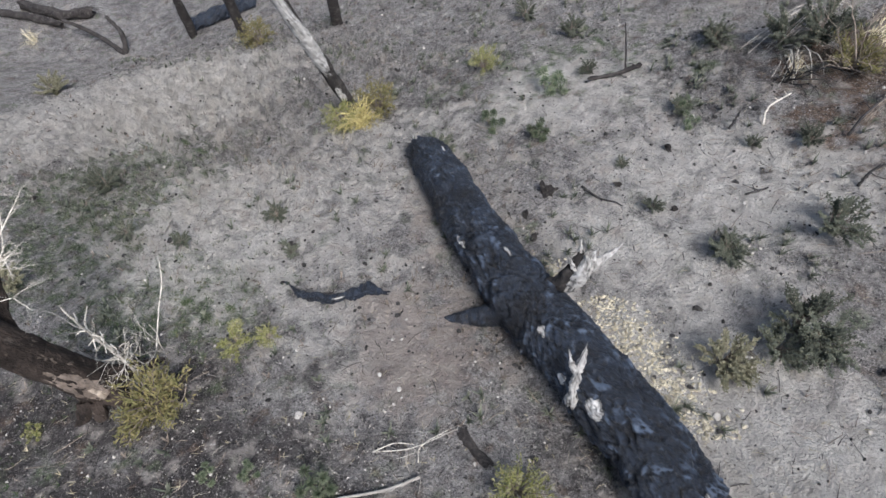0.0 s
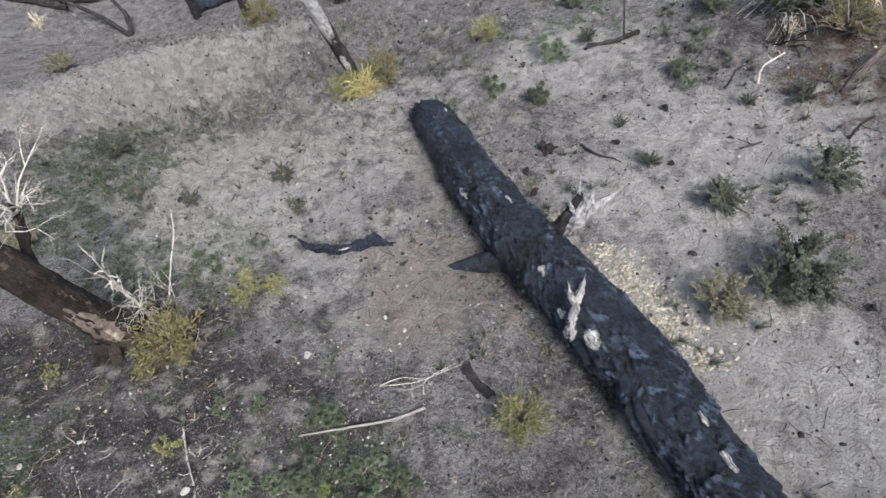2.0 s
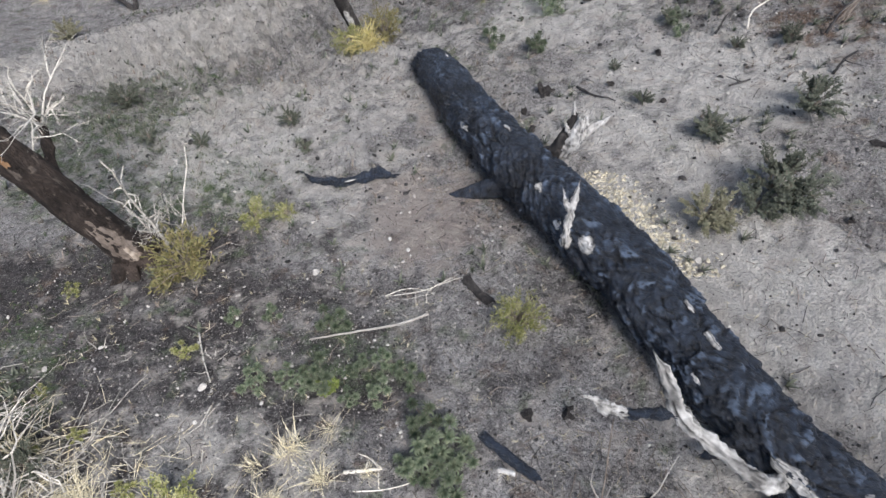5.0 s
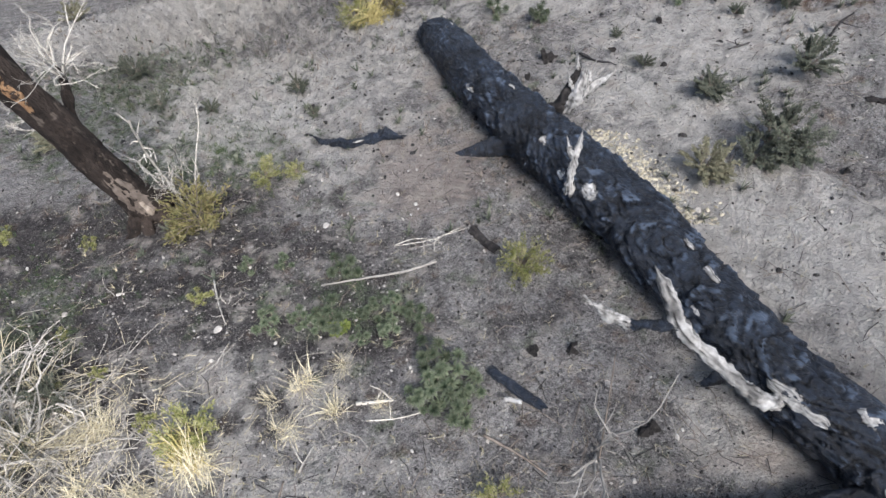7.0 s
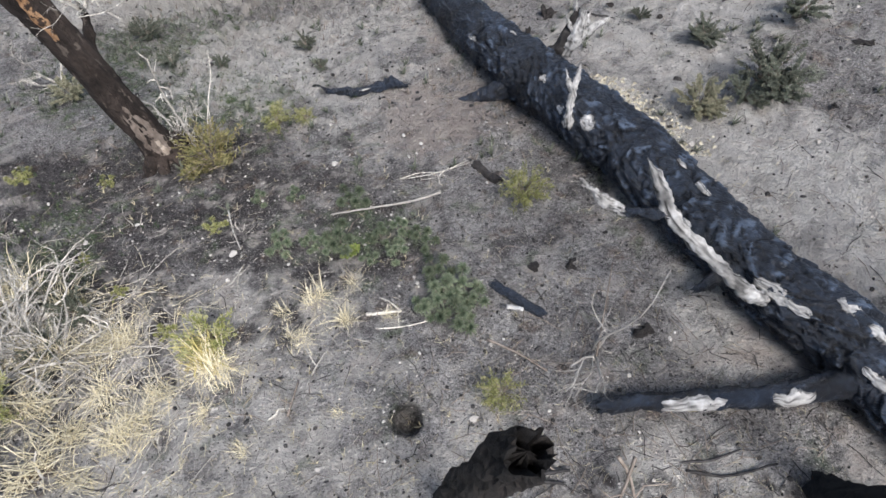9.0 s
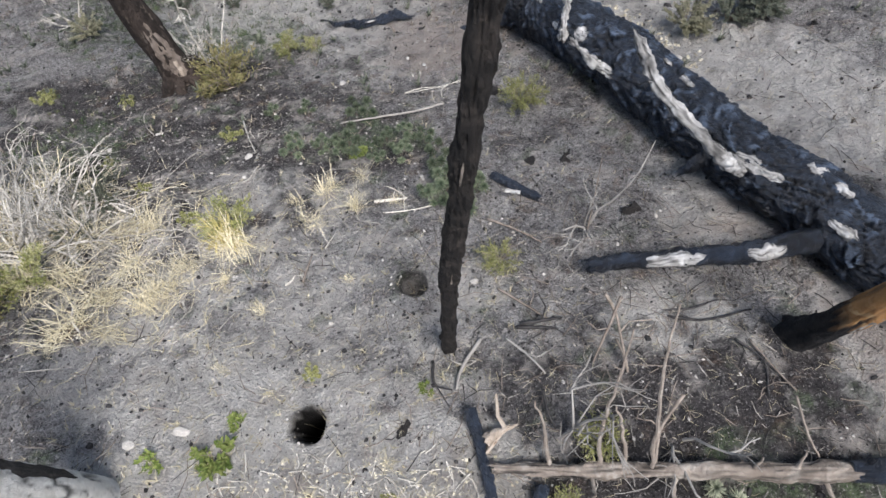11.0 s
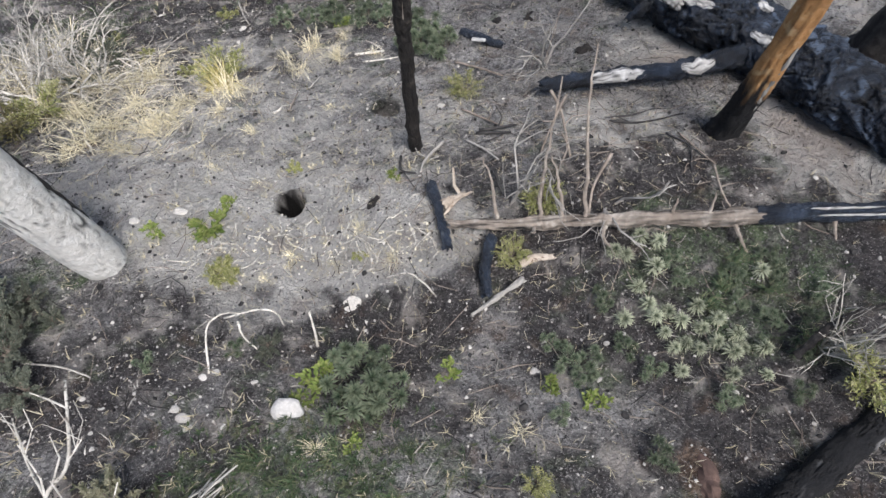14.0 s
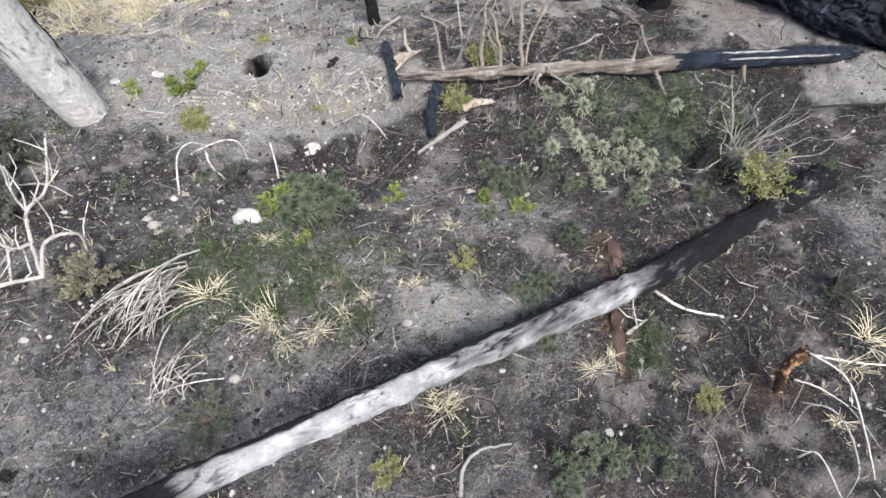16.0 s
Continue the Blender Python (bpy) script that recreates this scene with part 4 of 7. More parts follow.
def twig_form(rng, limbs, tall, spread_by, thick, forks=3, droop=0.0):
    """A bare dead bush: limbs that fork and fork again."""
    s = Soup()

    def grow(p, d, length, r, left):
        pts, q = [p], p
        for k in range(3):
            d = (d + Vector((rng.gauss(0, 0.22), rng.gauss(0, 0.22), rng.gauss(0, 0.12) - droop))).normalized()
            q = q + d * (length / 3)
            pts.append(q)
        s.tube(pts, [r, r * 0.85, r * 0.7, r * 0.5], 5 if r > 0.008 else 4, False)
        if left:
            for _ in range(rng.choice((2, 2, 3))):
                k = rng.choice((1, 2, 3))
                n = (d + Vector((rng.gauss(0, 0.6), rng.gauss(0, 0.6), rng.gauss(0, 0.35)))).normalized()
                grow(pts[k], n, length * rng.uniform(0.5, 0.8), r * 0.55, left - 1)

    for _ in range(limbs):
        out, _a = ring(rng, 1.0)
        grow(Vector((0, 0, -0.02)) + out * 0.03, (out * spread_by + Vector((0, 0, 1))).normalized(), tall * rng.uniform(0.45, 0.8), thick, forks)
    return s


# ---- standing dead trees ----
def dead_tree(label, foot, lean, height, radii, mat, rough, category="dead tree", sides=28, steps=14):
    """radii: rows of height share and radius; lean: sideways shift at the top."""
    x, y = foot
    z = ground_z(x, y)
    rows = [(lean[0] * h, lean[1] * h, height * h - 0.12, r) for h, r in radii]
    base = thing("dead_tree", label, category, (x, y, z))
    line = spline(rows, steps)
    bend = lambda p, a, t: rough(p + Vector((x, y, z)), a, t)  # noqa: E731
    bend.dark = rough.dark if hasattr(rough, "dark") else []
    part("trunk", timber(line, sides, bend, x, 0.06), mat, base, "", True)
    return base, line


def flute(p, a, t):
    return plates(Vector((p.x, p.y, p.z * 0.22)), 0.06, 0.014) + 0.03 * noise.noise(Vector((p.x * 9, p.y * 9, p.z * 0.8))) + 0.012 * noise.noise(Vector((p.x * 24, p.y * 24, p.z * 3))) + 0.05 * max(0, 1 - t * 14) * math.sin(a * 5 + 1)


def smooth_wood(p, a, t):
    return 0.014 * noise.noise(Vector((p.x * 5, p.y * 5, p.z * 1.0))) + 0.009 * noise.noise(Vector((p.x * 22, p.y * 22, p.z * 4))) + 0.006 * noise.noise(p * 30)


OLD_CRACKS = []


def old_bark(p, a, t):
    """Dry pale bark with long wavering cracks."""
    q = Vector((p.x, p.y, p.z * 0.22)) + Vector((0.03 * noise.noise(p * 4), 0.03 * noise.noise(p * 4 + Vector((5, 0, 0))), 0))
    split = max(0.0, 1 - abs(noise.noise(q * 14)) / 0.13) * max(0.0, min(1.0, 0.55 + 1.8 * noise.noise(p * 2.6)))
    fleck = max(0.0, noise.noise(p * 31) + 0.4 * noise.noise(p * 60) - 0.35)
    OLD_CRACKS.append(min(0.85, 0.95 * split + 0.8 * fleck))
    return 0.5 * smooth_wood(p, a, t) - 0.007 * split


old_bark.dark = OLD_CRACKS


def burnt_bark(p, a, t):
    return plates(Vector((p.x, p.y, p.z * 0.4)), 0.05, 0.014) + 0.03 * noise.noise(p * 4) + 0.015 * noise.noise(p * 12)


def standing():
    # scorched trunk with bare wood low down and a split streak higher up
    b, line = dead_tree("scorched standing dead trunk with bare wood at its foot", (-4.11, 1.06), (-1.16, 1.0), 9.0,
                        [(0, 0.31), (0.03, 0.255), (0.08, 0.215), (0.2, 0.195), (0.5, 0.185), (1, 0.15)], BROWN_CHAR, flute, sides=44, steps=40)
    part("bare_wood_patch", bark_patch(line, (0.3, -0.3, 0.5), 1.0, 0.40, 0.012, flute, 2.2), SCORCHED_WOOD, b, "scorched bare wood low on the trunk")
    part("bare_wood_patch", bark_patch(line, (0.32, -0.28, 0.42), 0.36, 0.13, 0.022, flute, 4.2), TAN_WOOD, b, "bare pale wood low on the trunk")
    for k, (dx, dy, r) in enumerate(((0.55, -0.3, 0.1), (-0.2, -0.55, 0.09), (0.45, 0.35, 0.09), (0.15, -0.6, 0.07))):
        part("root", timber(spline([(dx * 0.3, dy * 0.3, 0.28, r * 1.2), (dx * 0.7, dy * 0.7, 0.08 + 0.35 * -dy * 0.3, r), (dx * 1.2, dy * 1.2, -0.08 - 0.3 * dy, r * 0.5)], 6), 14, flute, k * 1.3, 0.02), BROWN_CHAR, b, "charred flaring root")
    part("bare_wood_patch", bark_patch(line, (0.1, -0.4, 2.75), 1.2, 0.15, 0.012, flute, 5.2), ORANGE_WOOD, b, "narrow orange split in the bark")
    limb = part("side_branch", timber(spline([(-0.2, 0.25, 1.45, 0.07), (-0.24, 0.5, 1.68, 0.055), (-0.28, 0.78, 1.86, 0.06), (-0.3, 0.86, 1.98, 0.03)], 8), 14, burnt_bark, 2.0, 0.03), BROWN_CHAR, b, "short charred side branch")
    spray = twig_form(random.Random(2), 9, 0.62, 0.9, 0.014, 4)
    spray.v = [(x - 0.29, y + 0.82, z + 1.93) for x, y, z in spray.v]
    part("twig_spray", spray, DEAD_TWIG, limb, "spray of bleached white dead twigs")
    # barkless pale trunk
    b, line = dead_tree("pale grey barkless standing trunk beside the bank", (-2.96, -4.66), (-0.5, 0.7), 7.5,
                        [(0, 0.19), (0.02, 0.20), (0.05, 0.208), (0.2, 0.21), (0.6, 0.20), (1, 0.18)], PALE_TRUNK, old_bark, sides=64, steps=60)
    part("charred_strip", bark_patch(line, (0.12, 0.42, 1.3), 2.9, 0.2, 0.008, smooth_wood, 1.0), CHAR_DULL, b, "thin black strip of charred bark")
    # orange and black trunk
    foot = lambda p, a, t: max(-0.6, min(2.0, (-4.15 - p.z) * 4)) + 0.6 * max(0.0, math.cos(a - 1.2))  # noqa: E731
    b, line = dead_tree("black-footed standing trunk with scorched orange wood above", (2.80, -3.36), (-0.35, 0.05), 7.0,
                        [(0, 0.20), (0.02, 0.165), (0.05, 0.13), (0.12, 0.115), (0.4, 0.108), (1, 0.10)], BURNT_ORANGE, streaky(flute, 0.3, foot), sides=40, steps=30)
    part("bare_wood_patch", bark_patch(line, (0.16, -0.35, 0.75), 0.9, 0.10, 0.01, smooth_wood, 6.3), GREY_WOOD, b, "strip of bare grey wood")
    # slim black pole with a broken top
    x, y = -0.19, -3.42
    b = thing("dead_tree", "slim blackened pole-like dead trunk with flaking bark", "dead tree", (x, y, ground_z(x, y)))
    line = spline([(-0.01, 0, -0.1, 0.085), (-0.012, 0.02, 0.25, 0.07), (-0.014, 0.08, 1.1, 0.064), (-0.012, 0.105, 1.5, 0.064), (-0.02, 0.115, 1.62, 0.07),
                   (-0.005, 0.14, 2.0, 0.07), (0.02, 0.17, 2.5, 0.067), (0.04, 0.21, 3.0, 0.063), (0.075, 0.25, 3.6, 0.055), (0.1, 0.28, 4.0, 0.055), (0.11, 0.29, 4.15, 0.045)], 12)
    part("trunk", timber(line, 36, lambda p, a, t: burnt_bark(p * 1.6, a, t) * 0.5 + plates(Vector((p.x, p.y, p.z * 0.2)), 0.035, 0.011), x, 0.05), POLE_CHAR, b)
    for k, (h, w) in enumerate(((1.75, 0.04), (2.9, 0.05))):
        part("bark_flake", bark_patch(line, (0.02 * k, -0.1 + 0.07 * h, h), 0.2, w * 0.35, 0.006, smooth_wood, 9.1 + k), BARE_TAN, b, "sliver of bare brown wood")
    # half-burnt leaning trunk, white above and black at the foot
    b, line = dead_tree("leaning dead trunk, bleached white above and charred below", (-1.74, 6.95), (-1.05, -0.5), 5.2,
                        [(0, 0.17), (0.06, 0.135), (0.2, 0.125), (0.5, 0.12), (1, 0.09)], CHAR_DULL, flute)
    part("bare_wood_patch", bark_patch(line, (-0.35, -0.9, 2.6), 3.2, 0.5, 0.014, smooth_wood, 3.9), ASH_WOOD, b, "bleached white bare wood")
    part("bare_wood_patch", bark_patch(line, (-0.1, -0.5, 0.85), 0.5, 0.2, 0.012, smooth_wood, 7.9), ASH_WOOD, b, "bleached white bare wood")
    for foot, lean, r in (((-8.13, 13.5), (0.3, 0.2), 0.14), ((-5.93, 12.45), (-0.3, 0.1), 0.16), ((-2.89, 11.6), (0.1, 0.2), 0.16)):
        dead_tree("thin blackened standing dead trunk far down the slope", foot, lean, 8.0, [(0, r * 1.25), (0.05, r), (0.4, r * 0.9), (1, r * 0.6)], CHAR_DULL, flute, sides=18)
    b, line = dead_tree("stout charred trunk with bare tan wood on one side", (4.43, -2.49), (0.2, 0.1), 7.0, [(0, 0.33), (0.03, 0.27), (0.1, 0.24), (1, 0.18)], CHAR_DULL, flute)
    part("bare_wood_patch", bark_patch(line, (0.2, -0.25, 0.5), 1.0, 0.22, 0.02, flute, 3.9), TAN_WOOD, b, "bare tan split wood")


standing()


# ---- fallen timber ----
def fallen(name, label, rows, mat, rough, steps=14, sides=24, category="log", ragged=0.05):
    line = spline(rows, steps)
    mid = line[len(line) // 2]
    base = thing(name, label, category, mid[:3])
    shift = -Vector(mid[:3])
    s = timber(line, sides, rough, rows[0][0], ragged)
    s.v = [tuple(Vector(p) + shift) for p in s.v]
    part("trunk", s, mat, base)

    def add(part_name, soup, material, part_label="", smooth=False):
        soup.v = [tuple(Vector(p) + shift) for p in soup.v]
        return part(part_name, soup, material, base, part_label, smooth)

    return line, add


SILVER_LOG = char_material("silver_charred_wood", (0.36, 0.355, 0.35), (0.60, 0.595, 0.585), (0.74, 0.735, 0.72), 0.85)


def fallen_timber():
    g = ground_z
    # weathered grey log that rises towards its near end
    rows = [(3.5, -5.84, g(3.5, -5.84) + 0.06, 0.12), (3.2, -6.03, -4.21, 0.112), (2.8, -6.25, -4.17, 0.105), (2.12, -6.64, -4.02, 0.097), (0.6, -7.37, -3.65, 0.082), (-0.42, -7.86, -3.42, 0.08), (-1.6, -8.43, -3.15, 0.078)]
    grey = lambda p, a, t: 0.018 * noise.noise(p * 5) + 0.008 * noise.noise(p * 18)  # noqa: E731
    streaks = []

    axis = Vector((-0.87, -0.44, 0.2)).normalized()

    def streaked(p, a, t):
        """Bleached along the top, cracked lengthwise, black on the far rim, the underside and towards both ends."""
        q = p - axis * p.dot(axis) * 0.75
        blotch = noise.noise(p * 3.1) + 0.6 * noise.noise(p * 8.0)
        fine = noise.noise(q * 34) + 0.7 * noise.noise(q * 70)
        split = max(0.0, 1 - abs(noise.noise(q * 26 + Vector((3, 0, 0)))) / 0.10) * max(0.0, min(1.0, 0.5 + 2 * noise.noise(p * 5)))
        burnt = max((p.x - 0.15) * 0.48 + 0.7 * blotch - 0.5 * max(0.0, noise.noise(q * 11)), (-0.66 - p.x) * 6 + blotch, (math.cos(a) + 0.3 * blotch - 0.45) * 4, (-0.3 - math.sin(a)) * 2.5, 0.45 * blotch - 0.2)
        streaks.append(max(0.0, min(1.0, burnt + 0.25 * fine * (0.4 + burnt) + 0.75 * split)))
        return grey(p, a, t) + 0.014 * noise.noise(p * 9) + 0.004 * fine - 0.016 * split

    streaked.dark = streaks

    line, add = fallen("fallen_log", "long weathered log, bleached silver on top, charred at its ends and black along its sides", rows[:], SILVER_LOG, streaked, 64, 60)
    # short curved limb with pointed ends
    line, add = fallen("charred_limb", "short curved charred limb with a pale bare spot", [(-2.20, 2.60, -7.68, 0.012), (-2.02, 2.45, -7.58, 0.055), (-1.78, 2.32, -7.47, 0.06), (-1.47, 2.28, -7.40, 0.05), (-1.2, 2.33, -7.38, 0.075), (-0.98, 2.39, -7.37, 0.085), (-0.74, 2.33, -7.34, 0.03)], CHAR, streaky(lambda p, a, t: 2.2 * grey(p, a, t) + burnt_bark(p, a, t), 0.2), 22, 28)
    add("branch", timber(spline([(-1.02, 2.38, -7.36, 0.05), (-1.0, 2.45, -7.32, 0.04), (-1.0, 2.49, -7.31, 0.022)], 6), 10, grey, 1.0, 0.01), CHAR)
    add("bare_wood_patch", bark_patch(line, (-1.42, 2.2, -7.2), 0.22, 0.05, 0.008, grey, 2.2), ASH_WOOD, "pale bare wood")
    # slender tan log with a charred end and upright dead branches
    rows = [(0.12, -4.40, g(0.12, -4.40) + 0.10, 0.04), (0.7, -4.42, -4.72, 0.055), (1.3, -4.42, -4.66, 0.06), (1.92, -4.43, -4.62, 0.065), (2.74, -4.44, -4.55, 0.075)]
    line, add = fallen("fallen_log", "slender bare tan fallen trunk with dead branches still on it", rows, BARE_TAN, streaky(lambda p, a, t: 1.6 * grey(p, a, t) + 0.005 * noise.noise(p * 45), 0.22), 30, 30)
    add("charred_end", timber(spline([(2.70, -4.44, -4.55, 0.08), (3.2, -4.44, -4.5, 0.085), (3.8, -4.45, -4.45, 0.085), (4.28, -4.46, -4.42, 0.06)], 10), 18, burnt_bark, 3.0, 0.05), CHAR, "charred blue-black end")
    add("bare_wood_patch", bark_patch(spline([(2.70, -4.44, -4.55, 0.08), (3.2, -4.44, -4.5, 0.085), (3.8, -4.45, -4.45, 0.085), (4.28, -4.46, -4.42, 0.06)], 10), (3.7, -4.6, -4.3), 1.1, 0.035, 0.01, burnt_bark, 2.0), ASH_WOOD, "silver ash along the burnt side")
    add("bare_wood_patch", bark_patch(spline([(2.70, -4.44, -4.55, 0.08), (3.2, -4.44, -4.5, 0.085), (3.8, -4.45, -4.45, 0.085), (4.28, -4.46, -4.42, 0.06)], 10), (3.3, -4.45, -4.2), 0.7, 0.03, 0.01, burnt_bark, 5.0), ASH_WOOD, "silver ash along the burnt side")
    stems = [
        [(0.9, -4.42, -4.7), (0.93, -4.08, -4.49), (0.96, -3.89, -4.2), (1.02, -3.55, -3.85)],
        [(1.28, -4.42, -4.65), (1.26, -4.1, -4.3), (1.22, -3.75, -3.9), (1.25, -3.45, -3.6)],
        [(1.1, -4.42, -4.66), (1.05, -4.15, -4.45), (0.98, -4, -4.3)],
        [(0.55, -4.42, -4.74), (0.5, -4.15, -4.55), (0.42, -3.95, -4.4)],
        [(2, -4.44, -4.6), (2, -4.35, -4.4)],
        [(1.45, -4.46, -4.66), (1.42, -4.62, -4.6), (1.5, -4.75, -4.62)],
        [(2.5, -4.46, -4.56), (2.55, -4.65, -4.6), (2.66, -4.8, -4.66)],
        [(0.85, -4.44, -4.72), (0.84, -4.55, -4.6), (0.8, -4.62, -4.45)],
        [(3.3, -4.5, -4.5), (3.28, -4.7, -4.55)],
        [(2.3, -4.44, -4.58), (2.32, -4.3, -4.4)],
    ]
    for k, row in enumerate(stems):
        pts = [Vector(p) for p in row]
        s = Soup()
        ln = spline([(*p, 0.02 * (1 - 0.7 * i / (len(pts) - 1))) for i, p in enumerate(pts)], 5)
        s.tube([(q[0] + 0.03 * noise.noise(Vector((i * 0.6, k, 0))), q[1], q[2]) for i, q in enumerate(ln)], [max(0.004, q[3]) for q in ln], 7)
        add("branch", s, BARE_TAN)


fallen_timber()
# ---- plants ----
def plant(name, label, category, forms, places, seed, sink=0.02, group="", squash=1.0):
    """One plant from each form, then copies, turned and sized. forms: lists of (part name, mesh, material)."""
    rng = random.Random(seed)
    made = []
    for k, (x, y, size) in enumerate(places):
        at = (x, y, surface_z(x, y) - sink)
        turn = rng.uniform(0, 360)
        size *= rng.uniform(0.95, 1.1)
        if k < len(forms):
            if len(forms[k]) == 1:
                ob = tagged(part(name, forms[k][0][1], forms[k][0][2]), label, category, group)
                ob.location = at
            else:
                ob = thing(name, label, category, at, group)
                for part_name, soup, mat in forms[k]:
                    part(part_name, soup, mat, ob)
            made.append(ob)
        else:
            ob = copy_thing(made[k % len(made)], pose(*at))
        ob.rotation_euler = (0, 0, radians(turn))
        ob.scale = (size, size, size * squash)


def forms_of(make, leaf_mat, stem_mat, count, seed, names=("woody_base", "foliage")):
    out = []
    for k in range(count):
        a, b = make(random.Random(seed + k))
        out.append([(names[0], a, stem_mat), (names[1], b, leaf_mat)])
    return out


def tufts_of(make, mat, count, seed):
    return [[("blades", make(random.Random(seed + k)), mat)] for k in range(count)]


YELLOW_SHRUBS = [
    (-1.90, 6.39, 0.77), (0.83, 7.74, 0.71), (-2.65, 1.65, 0.55), (0.72, -0.09, 0.64), (0.32, -2.46, 0.48), (-2.56, -1.89, 0.66),
    (0.94, -4.20, 0.48), (0.67, -6.51, 0.23), (-1.88, -4.80, 0.28), (0.67, -4.70, 0.39), (3.05, -5.84, 0.56), (0.21, -7.96, 0.24),
    (2.18, -7.55, 0.21), (-2.22, 1.74, 0.37), (-4.45, -2.60, 0.70),
]

GOLD_TUFTS = [
    (-1.62, 6.38, 0.8), (-1.45, 6.36, 0.6), (-2.60, -2.04, 0.54), 
]

RUSSET_SHRUBS = [
    (-3.36, 0.87, 0.94), (-3.54, 0.70, 0.53), (6.33, 6.04, 0.97), (-5.07, 11.38, 1.19), (-4.73, -2.86, 0.71), (-1.22, 6.78, 1.0),
]

PALE_CUSHIONS = [
    (-4.76, 0.52, 0.30), (-2.99, -0.35, 0.33), (-4.45, -0.81, 0.23), (-3.10, -1.81, 0.28), (-6.04, 0.74, 0.34), (-3.82, -1.29, 0.24),
    (-6.05, 0.62, 0.38), (-1.38, -3.65, 0.18), (-1.40, -3.62, 0.18), (-1.85, -4.77, 0.31), (-1.87, -4.74, 0.27), (-4.23, -1.46, 0.29),
    (-0.68, -4.60, 0.19),
]

ROSETTES_A = [
    (-2.52, 0.07, 0.26), (-2.07, 0.09, 0.26), (-1.32, -0.03, 0.42), (-1.40, -0.68, 0.44), (-1.55, -0.76, 0.31), (-0.97, -0.61, 0.34),
    (-0.69, -0.54, 0.35), (-0.42, -0.68, 0.34), (-0.73, -0.87, 0.30), (-0.27, -1.12, 0.41), (-0.07, -1.33, 0.48), (-0.24, -1.51, 0.47),
    (0.09, -1.55, 0.39), (-0.40, -1.58, 0.33), (-1.03, -0.93, 0.27), (-2.06, -0.72, 0.34), (-1.75, -0.68, 0.31), (-0.07, -1.67, 0.44),
    (0.86, 5.84, 0.50), (1.57, 5.37, 0.47),
]

ROSETTES_B = [
    (1.75, -4.56, 0.28), (1.63, -4.72, 0.27), (1.49, -4.71, 0.26), (1.81, -4.84, 0.29), (1.67, -5.01, 0.25), (1.72, -5.18, 0.26),
    (1.78, -5.43, 0.21), (1.93, -5.34, 0.23), (1.92, -5.51, 0.21), (2.08, -5.38, 0.25), (2.01, -5.57, 0.20), (2.15, -5.50, 0.22),
    (2.31, -5.45, 0.25), (2.34, -5.56, 0.20), (1.84, -5.74, 0.22), (2.20, -5.77, 0.24), (2.46, -5.57, 0.21), (2.43, -5.78, 0.19),
    (2.23, -5.59, 0.25), (1.84, -5.24, 0.26), (1.52, -5.30, 0.28), (2.80, -4.89, 0.22), (2.61, -4.94, 0.25), (1.88, -4.61, 0.27),
    (2.07, -5.21, 0.24), (2.22, -5.33, 0.25), (1.74, -5.30, 0.25), (1.82, -5.55, 0.21),
]

ROSETTES_C = [
    (1.05, -5.63, 0.32), (1.19, -5.66, 0.31), (1.11, -5.80, 0.26), (1.51, -6.34, 0.30), (1.25, -6.69, 0.28), (1.09, -6.77, 0.24),
    (1.17, -6.89, 0.24), (1.45, -7.84, 0.31), (1.31, -7.93, 0.31), (1.26, -8.10, 0.33), (1.56, -7.93, 0.27), (1.76, -7.83, 0.27),
    (1.91, -7.93, 0.27), (2.78, -4.95, 0.28), (2.43, -4.94, 0.33), (2.73, -4.79, 0.29), (1.89, 6.72, 0.73), (2.11, 6.57, 0.51),
    (3.86, 5.62, 0.46), (3.87, 5.26, 0.45), (2.89, -5.33, 0.27),
    (1.36, -5.12, 0.30), (1.48, -5.52, 0.28), (1.62, -5.72, 0.30), (2.02, -4.98, 0.30), (2.62, -5.32, 0.32), (2.72, -5.62, 0.30),
    (2.58, -5.92, 0.28), (2.05, -5.95, 0.28), (1.95, -4.78, 0.26), (3.05, -5.12, 0.30), (3.12, -5.62, 0.28), (2.38, -5.18, 0.28),
    (0.95, -5.48, 0.26), (-1.62, -5.48, 0.26), (-2.28, -5.62, 0.24), (0.92, -6.05, 0.22),
]

DARK_SHRUBS = [
    (3.96, 1.60, 0.83), (4.06, 1.36, 0.68), (3.66, 1.34, 0.56), (4.85, 2.94, 0.78), (3.57, 2.66, 0.54), (-0.14, 5.21, 0.73),
    (6.15, 6.77, 1.13), (5.70, 6.86, 0.96), (5.22, 4.50, 0.44), (-6.08, 4.95, 0.68), (-5.01, 3.65, 0.46), (-4.01, 3.42, 0.40),
    (-2.22, 3.15, 0.30), (-2.63, 3.94, 0.41), (1.83, 9.55, 0.63), (2.62, 8.55, 0.58), (4.81, 7.29, 0.61), (-1.35, -5.46, 0.28),
    (-3.45, -5.06, 0.35), (-3.40, -5.33, 0.29), (-3.21, -5.21, 0.24), (4.78, 7.44, 0.41), (3.83, 5.60, 0.46), (1.57, 5.42, 0.35),
    (3.54, 2.76, 0.44), (5.23, 4.64, 0.33), (2.91, 3.56, 0.32), (4.55, 4.62, 0.30), (2.71, 4.48, 0.26), (2.66, 7.06, 0.42),
    (-4.11, -1.56, 0.46), (-4.25, -1.96, 0.44), (-4.55, -1.37, 0.47), (3.16, -6.86, 0.30), (-0.94, -7.65, 0.40), (-3.6, -5.2, 0.6), (-3.95, -5.0, 0.62), (-3.35, -5.55, 0.5), (-3.75, -5.65, 0.55), (-3.1, -5.85, 0.4),
]

